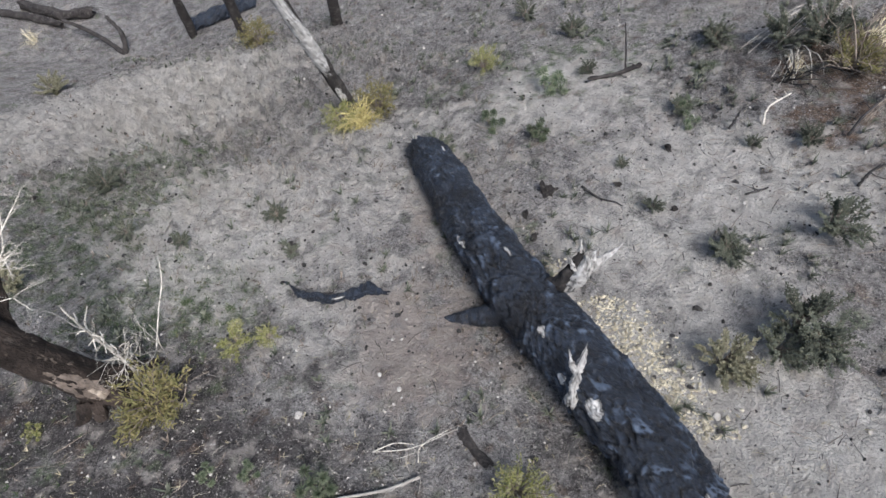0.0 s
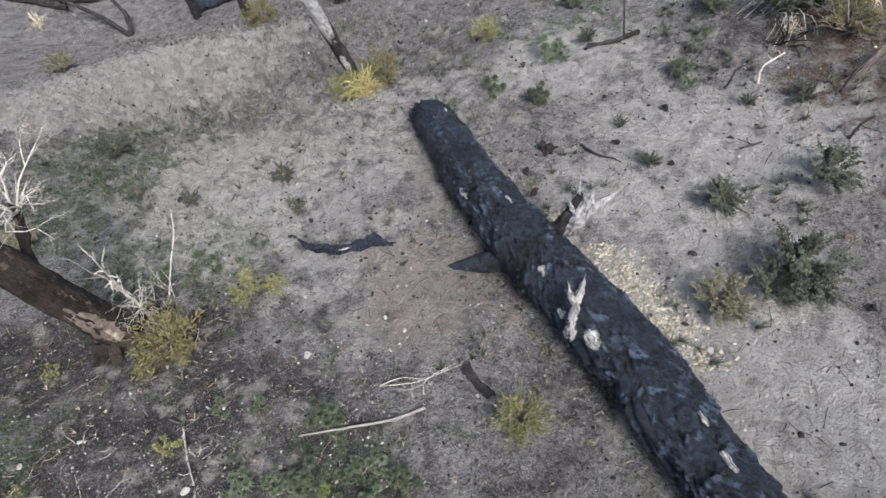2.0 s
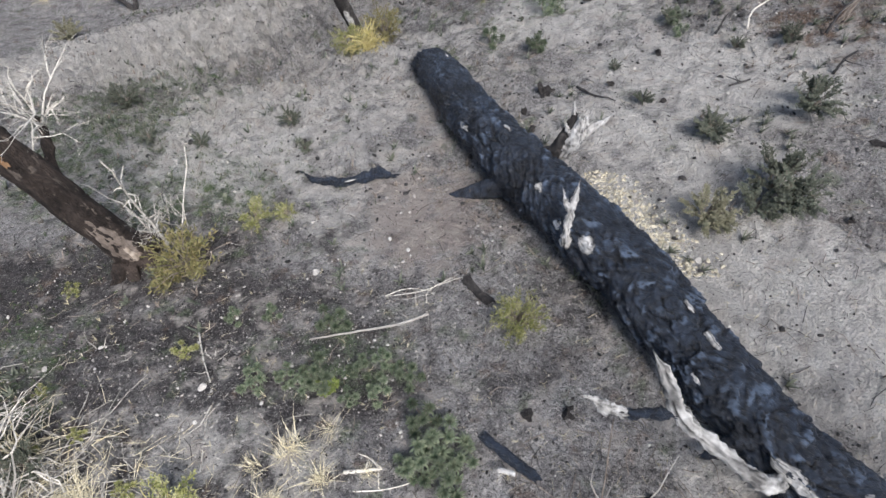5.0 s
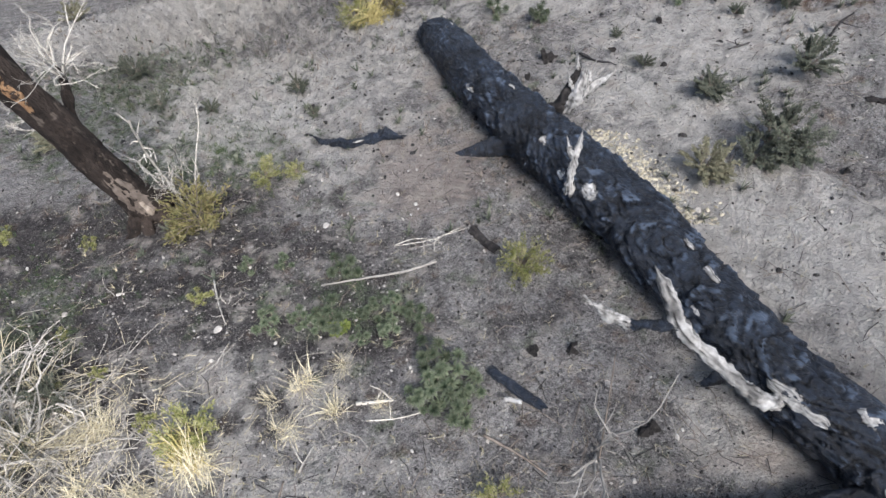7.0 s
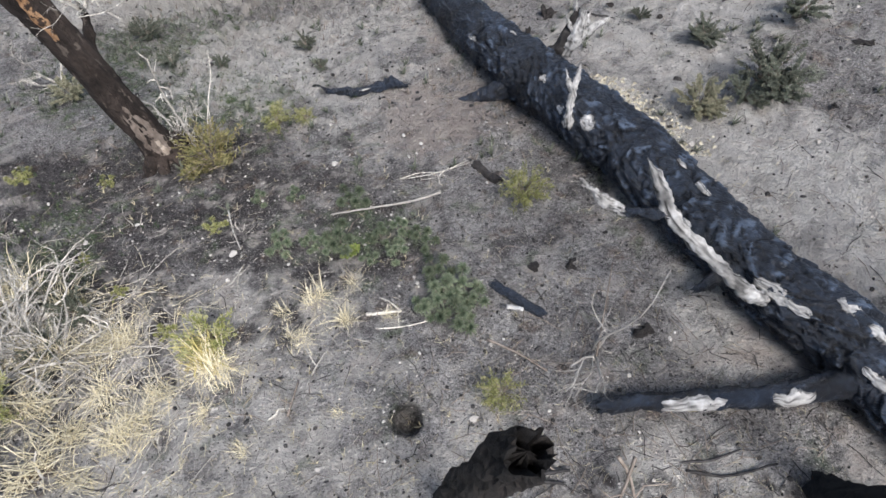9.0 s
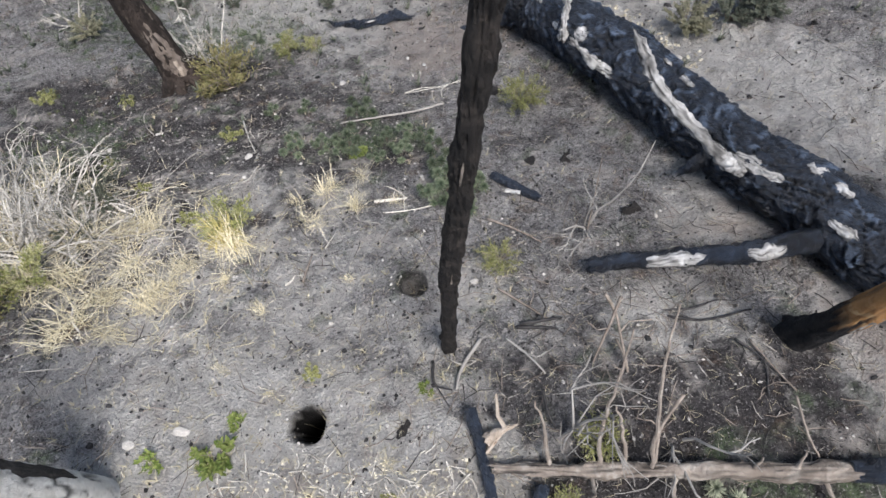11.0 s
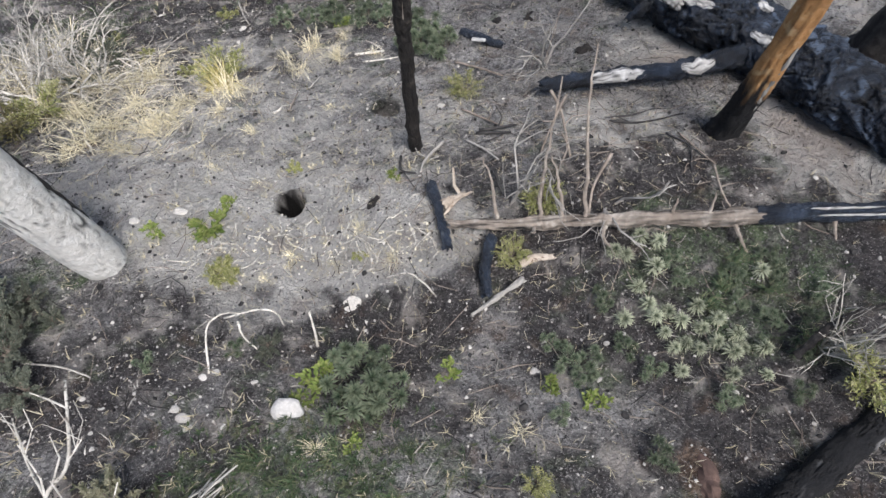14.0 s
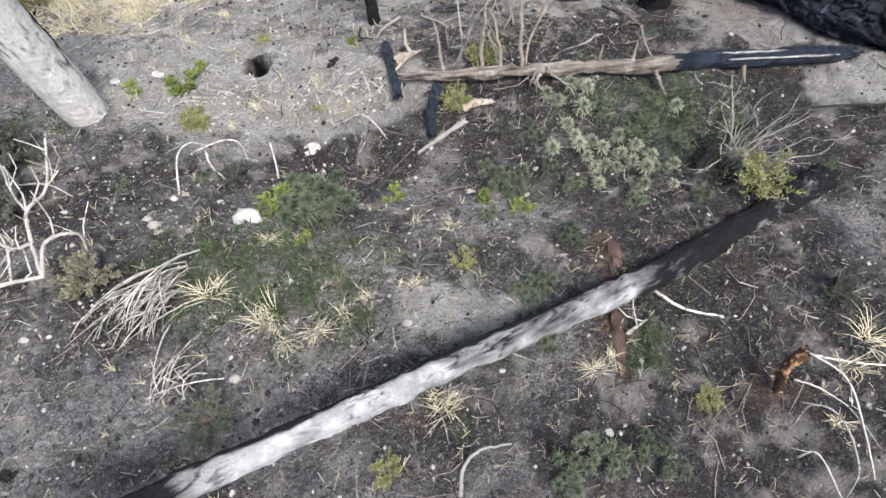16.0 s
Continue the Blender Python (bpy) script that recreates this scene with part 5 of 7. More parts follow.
DARK_ROSETTES = [
    (-0.76, -5.67, 0.37), (-0.55, -5.84, 0.40), (-0.44, -5.67, 0.33), (-0.61, -5.98, 0.35), (-0.40, -5.92, 0.31), (-0.61, -5.51, 0.29),
    (1.21, -7.15, 0.19), (-0.33, -5.80, 0.27),
]

PALE_SHRUBS = [
    (3.07, 1.21, 0.66), (3.18, 1.12, 0.43), (-6.36, 2.71, 0.59), (-10.69, 9.98, 0.94), (-2.08, -6.62, 0.47),
]

LEAFY = [
    (-2.04, -4.31, 0.33), (-1.96, -4.04, 0.17), (-2.59, -4.35, 0.19), (-0.39, -3.79, 0.14), (-0.94, -5.72, 0.30), (-0.99, -5.91, 0.19),
    (0.11, -5.69, 0.20), (0.86, -5.84, 0.18), (1.19, -5.95, 0.18), (-2.20, -4.31, 0.18), (-1.29, -0.78, 0.25),
    (-0.56, -6.26, 0.16),
]

STRAW_A = [
    (-5.20, -1.44, 0.82), (-4.82, -1.35, 0.83), (-4.36, -1.44, 0.75), (-4.99, -2.08, 0.76), (-4.57, -2.00, 0.77), (-4.14, -2.08, 0.70),
    (-3.78, -2.00, 0.70), (-3.50, -1.88, 0.58), (-4.54, -2.56, 0.72), (-4.07, -2.64, 0.71), (-3.62, -2.85, 0.64), (-3.79, -3.13, 0.67),
    (-3.41, -3.21, 0.50), (-3.92, -3.33, 0.49), (-3.20, -2.87, 0.51), (-3.01, -2.76, 0.57), (-5.33, -1.69, 0.73), (-2.94, -2.45, 0.47),
    (-3.48, -2.45, 0.54), (-2.46, -2.20, 0.61),
]

STRAW_B = [
    (-1.75, -1.89, 0.49), (-1.63, -1.46, 0.58), (-1.21, -1.73, 0.56), (-1.19, -1.26, 0.46), (-2.02, -2.94, 0.31), (-2.43, -2.65, 0.32),
    (-1.17, -2.63, 0.28), (-1.71, -3.79, 0.27), (-0.77, -1.65, 0.38), (-2.24, -3.58, 0.30), (-1.23, -1.68, 0.44), (-1.62, -1.88, 0.49),
    (-1.56, -1.40, 0.63), (-2.45, -2.18, 0.47), (-1.88, -1.59, 0.45), (-1.20, -3.63, 0.19), (-1.99, -2.99, 0.35), (-2.40, -2.63, 0.30),
    (-0.00, -6.82, 0.28), (0.32, -6.71, 0.29),
]

STRAW_C = [
    (-0.34, -7.06, 0.27), (-0.15, -6.93, 0.28), (-0.56, -7.15, 0.31), (1.51, -7.37, 0.26), (1.63, -7.28, 0.22), (3.08, -7.36, 0.39),
    (3.24, -7.20, 0.36), (2.91, -7.71, 0.27), (5.59, 6.09, 0.73), (6.93, 6.68, 0.82), (-14.13, 14.09, 1.17), (-0.69, -4.39, 0.28),
    (-0.36, -4.63, 0.28), (-1.29, -4.62, 0.28), (-1.50, -4.85, 0.28), (-0.91, -4.66, 0.23), (0.62, -6.17, 0.29), (0.30, -6.07, 0.25),
    (-0.81, -6.28, 0.24), (0.56, -7.59, 0.42), (0.5, -7.52, 0.36), (-1.17, -6.77, 0.4), (-1.1, -6.7, 0.36), (-0.71, -6.99, 0.42), (-0.66, -6.92, 0.36),
]

GREEN_TUFTS = [
    (-1.25, -6.35, 0.34), (-0.95, -6.5, 0.38), (-0.7, -6.3, 0.3), (-0.45, -6.75, 0.36), (-0.62, -6.95, 0.34), (-0.25, -6.6, 0.3), (-1.1, -6.75, 0.3), (-0.05, -6.95, 0.3),
    (1.88, -7.12, 0.28), (1.93, -7.3, 0.24), (-0.15, -6.3, 0.24), (2.35, -5.05, 0.3), (2.2, -5.15, 0.28), (2.5, -4.8, 0.32), (2.66, -5.1, 0.3), (2.85, -5.5, 0.3), (3.1, -5.35, 0.28), (-0.8, -6.75, 0.34), (-1.35, -6.6, 0.3), (-3.2, 2.05, 0.3), (-3.5, 2.3, 0.34), (-2.9, 2.2, 0.28),
]

ROCKS = [
    (-1.07, -6.01, 0.22), (-0.74, -5.04, 0.18), (-2.66, -0.79, 0.11), (2.89, 0.64, 0.11), (-1.66, 0.72, 0.09), (-1.66, 0.69, 0.10),
    (1.55, -7.75, 0.06), (1.43, -7.76, 0.06), (-1.83, -5.73, 0.08), (-1.86, -6.05, 0.09), (-1.94, -5.98, 0.07), (-1.80, -6.12, 0.06),
    (-1.40, -5.77, 0.06), (-2.69, -5.90, 0.07), (-1.73, -5.68, 0.06), (0.30, -7.01, 0.07), (-0.85, -7.39, 0.08), (1.91, -7.89, 0.05),
    (1.70, -6.69, 0.10), (0.79, -5.71, 0.08), (1.25, -5.79, 0.07), (-2.42, -4.12, 0.12), (-2.83, -4.22, 0.12), (-2.39, -7.11, 0.09),
    (1.83, -7.31, 0.06), (0.06, -2.72, 0.11),
]

CHUNKS = [
    (3.46, 4.74, 0.26), (1.58, 4.05, 0.43), (1.27, 3.14, 0.28), (1.21, 3.63, 0.21), (2.61, 4.07, 0.20), (1.47, 6.57, 0.17),
    (-7.48, 4.78, 0.35), (1.13, -1.11, 0.23), (0.76, -1.11, 0.21), (1.71, -1.91, 0.26), (5.43, 2.15, 0.29), (-0.97, 8.23, 0.22),
    (3.21, 3.51, 0.16), (-2.24, 3.25, 0.24), (4.08, 1.21, 0.18), (4.65, 1.06, 0.15), (-2.17, -7.99, 0.18), (-0.57, -4.11, 0.20),
]


def grow_all():
    bush = lambda r: shrub_form(r, 34, 38, 0.075, 0.017)  # noqa: E731
    plant("shrub", "small yellow-green resprouting shrub with narrow leaves", "shrub", forms_of(bush, YELLOW_LEAF, BROWN_TWIG, 3, 11), YELLOW_SHRUBS, 1)
    plant("shrub", "rounded russet-brown shrub with fine dry leaves", "shrub", forms_of(lambda r: shrub_form(r, 40, 26, 0.08, 0.02), RUSSET_LEAF, BROWN_TWIG, 2, 21), RUSSET_SHRUBS, 2)
    plant("cushion_plant", "pale yellowish low cushion plant on bare soil", "plant", forms_of(lambda r: rosette_form(r, 9, 30, 0.17, 0.036, 0.26), YELLOW_LEAF, BROWN_TWIG, 2, 31), PALE_CUSHIONS, 3)
    ball = lambda r: rosette_form(r, 1, 95, 0.36, 0.034, 0.4)  # noqa: E731
    star = lambda r: rosette_form(r, 5, 60, 0.25, 0.022, 0.5)  # noqa: E731
    plant("rosette_plant", "grey-green clump of star-shaped leaf rosettes", "plant", forms_of(ball, GREY_LEAF, BROWN_TWIG, 4, 41), ROSETTES_B, 4, group="grey-green rosette plants")
    plant("rosette_plant", "dull green clump of star-shaped leaf rosettes", "plant", forms_of(star, DULL_LEAF, BROWN_TWIG, 4, 45), [(x, y, s * 0.82) for x, y, s in ROSETTES_C], 14, group="grey-green rosette plants")
    plant("rosette_plant", "low clump of dull grey-green leaf rosettes", "plant", forms_of(lambda r: rosette_form(r, 6, 64, 0.21, 0.026, 0.5), DULL_LEAF, BROWN_TWIG, 4, 145), [(x, y, s * 1.05) for x, y, s in ROSETTES_A], 16, group="grey-green rosette plants")
    plant("rosette_plant", "dark green spiky rosette plant", "plant", forms_of(lambda r: rosette_form(r, 4, 70, 0.24, 0.03, 0.75), DULL_LEAF, BROWN_TWIG, 3, 48), [(x, y, s * 1.2) for x, y, s in DARK_ROSETTES], 15, group="dark rosette plants")
    plant("shrub", "low dark grey-green needle-leaved shrub", "shrub", forms_of(lambda r: shrub_form(r, 38, 90, 0.055, 0.019, 0.62, 0.012), DARK_LEAF, BROWN_TWIG, 3, 51), DARK_SHRUBS, 5, group="dark grey-green shrubs")
    plant("shrub", "pale-tipped greyish shrub among burnt soil", "shrub", forms_of(lambda r: shrub_form(r, 34, 70, 0.06, 0.024, 0.55, 0.012), PALE_LEAF, BROWN_TWIG, 2, 61), PALE_SHRUBS, 6)
    plant("leafy_plant", "bright green leafy seedling on the burnt ground", "plant", forms_of(lambda r: shrub_form(r, 14, 9, 0.22, 0.11, 0.4), BRIGHT_LEAF, BROWN_TWIG, 3, 71), LEAFY, 7, group="bright green seedlings")
    plant("grass_tuft", "dry straw-coloured grass tuft", "grass", tufts_of(lambda r: tuft_form(r, 120, 0.36, 1.2, 0.011, 0.26), STRAW, 6, 81), [(x, y, s * 0.82) for x, y, s in STRAW_A], 8, group="dry grass tufts")
    plant("grass_tuft", "sparse wispy straw-coloured grass tuft", "grass", tufts_of(lambda r: tuft_form(r, 46, 0.5, 1.0, 0.010, 0.16), STRAW, 5, 181), [(x, y, s * 0.8) for x, y, s in STRAW_B], 18, group="dry grass tufts")
    plant("grass_tuft", "thin dry straw-coloured grass tuft", "grass", tufts_of(lambda r: tuft_form(r, 40, 0.45, 0.9, 0.011, 0.12), STRAW, 3, 91), STRAW_C, 9, group="dry grass tufts")
    plant("grass_tuft", "soft green grass tuft with dry tips", "grass", tufts_of(lambda r: tuft_form(r, 90, 0.5, 0.9, 0.012, 0.2), GREEN_GRASS, 4, 191), GREEN_TUFTS, 19, group="green grass tufts")
    plant("grass_tuft", "golden upright dry grass tuft", "grass", tufts_of(lambda r: tuft_form(r, 230, 0.5, 0.8, 0.016, 0.24), GOLD, 2, 95), GOLD_TUFTS, 10)


grow_all()


# ---- dead bushes ----
def dead_bush(label, x, y, tall, spread_by, thick, limbs, mat, seed, forks=3, droop=0.0, tilt=(0, 0), name="dead_bush"):
    ob = tagged(part(name, twig_form(random.Random(seed), limbs, tall, spread_by, thick, forks, droop), mat), label, "dead bush")
    ob.location = (x, y, surface_z(x, y) - 0.02)
    ob.rotation_euler = (radians(tilt[0]), radians(tilt[1]), 0)


def dead_fan(label, base, tips, rise, count, thick, mat, seed):
    """Dead stems that spring from one base and droop over to the ground between the tips."""
    rng = random.Random(seed)
    b = on_ground(*base)
    s = Soup()
    for _ in range(count):
        f = rng.uniform(0, len(tips) - 1.001)
        k = int(f)
        x, y = (tips[k][q] + (tips[k + 1][q] - tips[k][q]) * (f - k) for q in (0, 1))
        share = rng.uniform(0.6, 1.08)
        tip = on_ground(b.x + (x - b.x) * share + rng.gauss(0, 0.07), b.y + (y - b.y) * share + rng.gauss(0, 0.07), rng.uniform(0.0, 0.9) * rise * (1.1 - share)) - b
        start = Vector((rng.gauss(0, 0.09), rng.gauss(0, 0.09), 0))
        top = start.lerp(tip, rng.uniform(0.3, 0.5)) + Vector((rng.gauss(0, 0.03), rng.gauss(0, 0.03), rise * rng.uniform(0.6, 1.2)))
        pts = [start * (1 - t) ** 2 + top * 2 * t * (1 - t) + tip * t * t for t in (0, 0.2, 0.4, 0.6, 0.8, 1)]
        s.tube(pts, [thick * rng.uniform(0.5, 1.25) * (1 - 0.5 * i / 5) for i in range(6)], 5, False)
    ob = tagged(part("dead_bush", s, mat), label, "dead bush")
    ob.location = b


def bushes():
    w = "bleached white leafless dead bush"
    dead_bush(w, -3.99, 1.43, 0.9, 0.4, 0.016, 6, DEAD_TWIG, 1, 4)
    dead_bush("charred leafless dead bush beside a shrub", -3.84, 1.48, 0.7, 0.5, 0.012, 6, BLACK_TWIG, 4)
    dead_bush("thin bleached dead stems", -3.67, 1.58, 1.2, 0.25, 0.009, 2, DEAD_TWIG, 14, 2)
    dead_bush(w, -2.75, -7.25, 0.9, 0.5, 0.016, 4, DEAD_TWIG, 5)
    dead_bush(w, -2.83, -6.91, 0.8, 0.5, 0.012, 4, DEAD_TWIG, 6)
    dead_bush(w, -4.90, -2.2, 0.9, 0.9, 0.014, 7, DEAD_TWIG, 7)
    dead_bush(w, -4.61, -1.9, 0.9, 0.9, 0.013, 7, DEAD_TWIG, 8)
    dead_bush(w, -4.06, -2.05, 0.7, 1, 0.01, 6, DEAD_TWIG, 9)
    dead_bush("tangled mound of bleached dead twigs in dry grass", -4.55, -1.8, 0.9, 1.5, 0.017, 12, DEAD_TWIG, 41, 4, 0.10)
    dead_bush("tangled mound of bleached dead twigs in dry grass", -5.05, -2.0, 1.0, 1.4, 0.017, 12, DEAD_TWIG, 42, 4, 0.10)
    dead_bush("tangled mound of bleached dead twigs in dry grass", -4.6, -2.3, 0.9, 1.5, 0.016, 13, DEAD_TWIG, 43, 4, 0.12)
    dead_bush("tangled mound of bleached dead twigs in dry grass", -4.1, -2.05, 0.8, 1.6, 0.014, 12, DEAD_TWIG, 44, 4, 0.12)
    dead_bush("thin dead grey branches over dry grass", -5.43, -1.28, 0.9, 0.9, 0.012, 6, DEAD_TWIG, 10)
    dead_fan("dead bleached stems drooping in an arc", (-1.43, -6.64), [(-2.16, -7.02), (-1.85, -7.09), (-1.49, -7.10)], 0.36, 46, 0.007, DEAD_TWIG, 1)
    dead_fan("dead bleached stems drooping in an arc", (-1.17, -7.26), [(-1.46, -7.58), (-1.31, -7.56), (-1.18, -7.49)], 0.22, 18, 0.007, DEAD_TWIG, 2)
    dead_fan("dead bleached stems drooping in an arc", (6.38, 7.38), [(5.19, 6.96), (5.30, 6.66)], 0.9, 14, 0.009, DEAD_TWIG, 3)
    dead_fan("dead bleached stems drooping in an arc", (6.71, 7.50), [(6.96, 7.04), (6.09, 7.05)], 0.8, 10, 0.009, DEAD_TWIG, 4)
    dead_fan("dead bleached stems drooping in an arc", (7.18, 7.03), [(6.32, 6.55), (6.43, 6.27)], 0.9, 14, 0.009, BROWN_TWIG, 5)
    dead_fan("dead bleached stems drooping in an arc", (5.69, 6.61), [(5.24, 5.89), (5.44, 5.68), (6.11, 5.85)], 0.5, 14, 0.009, DEAD_TWIG, 6)
    dead_fan("dead bleached stems drooping in an arc", (6.49, 5.25), [(5.70, 4.56), (5.84, 4.48)], 0.7, 10, 0.009, BROWN_TWIG, 7)
    dead_fan("dead pale stems sprawling over dry grass", (-5.31, -1.25), [(-5.02, -2.25), (-4.38, -2.25), (-4.01, -1.9)], 0.25, 24, 0.011, DEAD_TWIG, 8)
    dead_fan("dead pale stems sprawling over dry grass", (-4.70, -1.2), [(-4.90, -2.0), (-4.20, -2.1), (-3.64, -1.85)], 0.22, 24, 0.01, DEAD_TWIG, 9)
    dead_fan("dead pale stems sprawling over dry grass", (-5.80, -0.95), [(-5.25, -2.1), (-4.95, -1.95)], 0.28, 16, 0.012, DEAD_TWIG, 10)
    dead_bush("pale dead twigs rising from a living shrub", 2.91, -5.59, 0.9, 0.3, 0.009, 8, DEAD_TWIG, 13, 2, -0.14)
    dead_bush("pale dead twigs rising from a living shrub", 2.91, -5.51, 0.7, 0.35, 0.008, 7, DEAD_TWIG, 15, 2, -0.14)
    dead_bush("small charred upright stubs", 0.02, -7.12, 0.25, 0.4, 0.012, 6, BLACK_TWIG, 16, 0)
    dead_bush("small charred upright stubs", 0.34, -6.53, 0.22, 0.4, 0.012, 5, BLACK_TWIG, 17, 0)
    dead_bush("charred leafless dead bush", 5.47, 5.97, 0.7, 0.6, 0.02, 5, BLACK_TWIG, 30)
    dead_bush("burnt brown leafless bush", 6.45, 5.96, 1, 1, 0.014, 10, BROWN_TWIG, 31)
    dead_bush(w, -7.02, 3.33, 0.9, 0.5, 0.016, 4, DEAD_TWIG, 32)
    dead_bush("thin dead upright twigs", 1.24, -2.08, 0.9, 0.35, 0.015, 4, GREY_WOOD, 33, 2)
    dead_bush("thin dead upright twigs", 1.10, -3.95, 0.9, 0.4, 0.015, 2, GREY_WOOD, 34, 2)
    dead_bush("thin dead upright twigs", 1.56, -4.22, 0.7, 0.4, 0.015, 2, GREY_WOOD, 35, 2)
    dead_bush("thin dead upright twigs", 0.69, -4.20, 0.8, 0.4, 0.015, 2, GREY_WOOD, 36, 2)
    dead_bush("small dead twigs on bare soil", -1.02, 0.86, 0.3, 1.4, 0.006, 4, DEAD_TWIG, 37, 1)
    dead_bush("small dead twigs on bare soil", -3.99, -0.34, 0.35, 1.4, 0.006, 4, DEAD_TWIG, 38, 1)
    dead_bush("small dead twigs on bare soil", -2.64, -0.49, 0.25, 1.4, 0.006, 3, DEAD_TWIG, 39, 1)


bushes()


# ---- stones, charred pieces and sticks ----
def stones():
    rng = random.Random(5)
    for k, (x, y, size) in enumerate(ROCKS):
        s = Soup()
        s.rock((0, 0, 0), 1.0, rng, 0.45)
        ob = part("rock", s, RED_STONE if k == 18 else WHITE_STONE if k == 0 else STONE)
        bm = bmesh.new()
        bm.from_mesh(ob.data)
        bmesh.ops.subdivide_edges(bm, edges=bm.edges[:], cuts=2, use_grid_fill=True, smooth=0.7)
        for v in bm.verts:
            v.co += v.co.normalized() * (0.1 * noise.noise(v.co * 2.5 + Vector((k, 0, 0))) + 0.05 * noise.noise(v.co * 9))
        bm.to_mesh(ob.data)
        bm.free()
        ob.data.polygons.foreach_set("use_smooth", [True] * len(ob.data.polygons))
        ob.location, ob.scale = (x, y, surface_z(x, y) - size * 0.03), (size * 1.12, size * 0.95, size * 0.7)
        tagged(ob, "rounded whitish boulder lying on the soil" if size > 0.2 else "small pale stone lying on the soil", "rock", "pale stones")
    for k, (x, y, size) in enumerate(CHUNKS):
        s = Soup()
        s.rock((0, 0, 0), 1.0, rng, 0.5)
        ob = part("charcoal_lump", s, CHAR_DULL)
        bm = bmesh.new()
        bm.from_mesh(ob.data)
        bmesh.ops.subdivide_edges(bm, edges=bm.edges[:], cuts=3, use_grid_fill=True)
        for v in bm.verts:
            v.co += Vector((1.3, 0.8, 0.7)) * (0.34 * noise.noise(v.co * 2.6 + Vector((k * 3, 0, 0)))) + v.co.normalized() * (0.3 * noise.noise(v.co * 4 + Vector((k, 5, 0))) + 0.12 * noise.noise(v.co * 11))
        bm.to_mesh(ob.data)
        bm.free()
        ob.location, ob.scale, ob.rotation_euler = (x, y, surface_z(x, y) + size * 0.06), (size * 0.62, size * 0.62, size * 0.75), (0, 0, rng.uniform(0, 6))
        tagged(ob, "broken lump of black charcoal on the ground", "charcoal", "charcoal lumps")


stones()


def stick(name, label, pts, r, mat, taper=0.5, twigs=0, seed=0, category="stick"):
    """A stick through points, slightly crooked, with side twigs."""
    rng = random.Random(seed + len(pts))
    a = Vector(pts[0])
    n = len(pts) - 1
    line = spline([(*(Vector(p) - a), r * (1 - taper * i / n)) for i, p in enumerate(pts)], 6)
    s = Soup()
    s.tube([Vector(q[:3]) + Vector((noise.noise(Vector((i * 0.7, seed, 0))), noise.noise(Vector((i * 0.7, seed, 5))), 0)) * r * 0.5 for i, q in enumerate(line)],
           [max(0.003, q[3] * (1 + 0.18 * noise.noise(Vector((i * 0.9, seed, 9))))) for i, q in enumerate(line)], 8 if r > 0.03 else 6)
    if r > 0.028:
        coarse = lambda p, b, t: r * (0.35 * noise.noise((p + a) * (0.25 / r)) + 0.25 * noise.noise((p + a) * (0.8 / r))) + plates(p + a, r * 0.9, r * 0.18)  # noqa: E731
        s = timber(spline([(*(Vector(p) - a), r * (1 - taper * i / n)) for i, p in enumerate(pts)], 16), 18, coarse, seed, r * 0.5)
    ob = thing(name, label, category, a)
    part("stem", s, mat, ob, "", r <= 0.028)
    for _ in range(twigs):
        q = line[rng.randrange(len(line) // 3, len(line))]
        p = Vector(q[:3])
        d = Vector((rng.gauss(0, 1), rng.gauss(0, 1), rng.uniform(-0.1, 0.5))).normalized() * rng.uniform(0.1, 0.3)
        t = Soup()
        t.tube([p, p + d * 0.5 + Vector((rng.gauss(0, 0.03), rng.gauss(0, 0.03), 0)), p + d], [r * 0.45, r * 0.35, r * 0.2], 5)
        part("twig", t, mat, ob)
    return ob


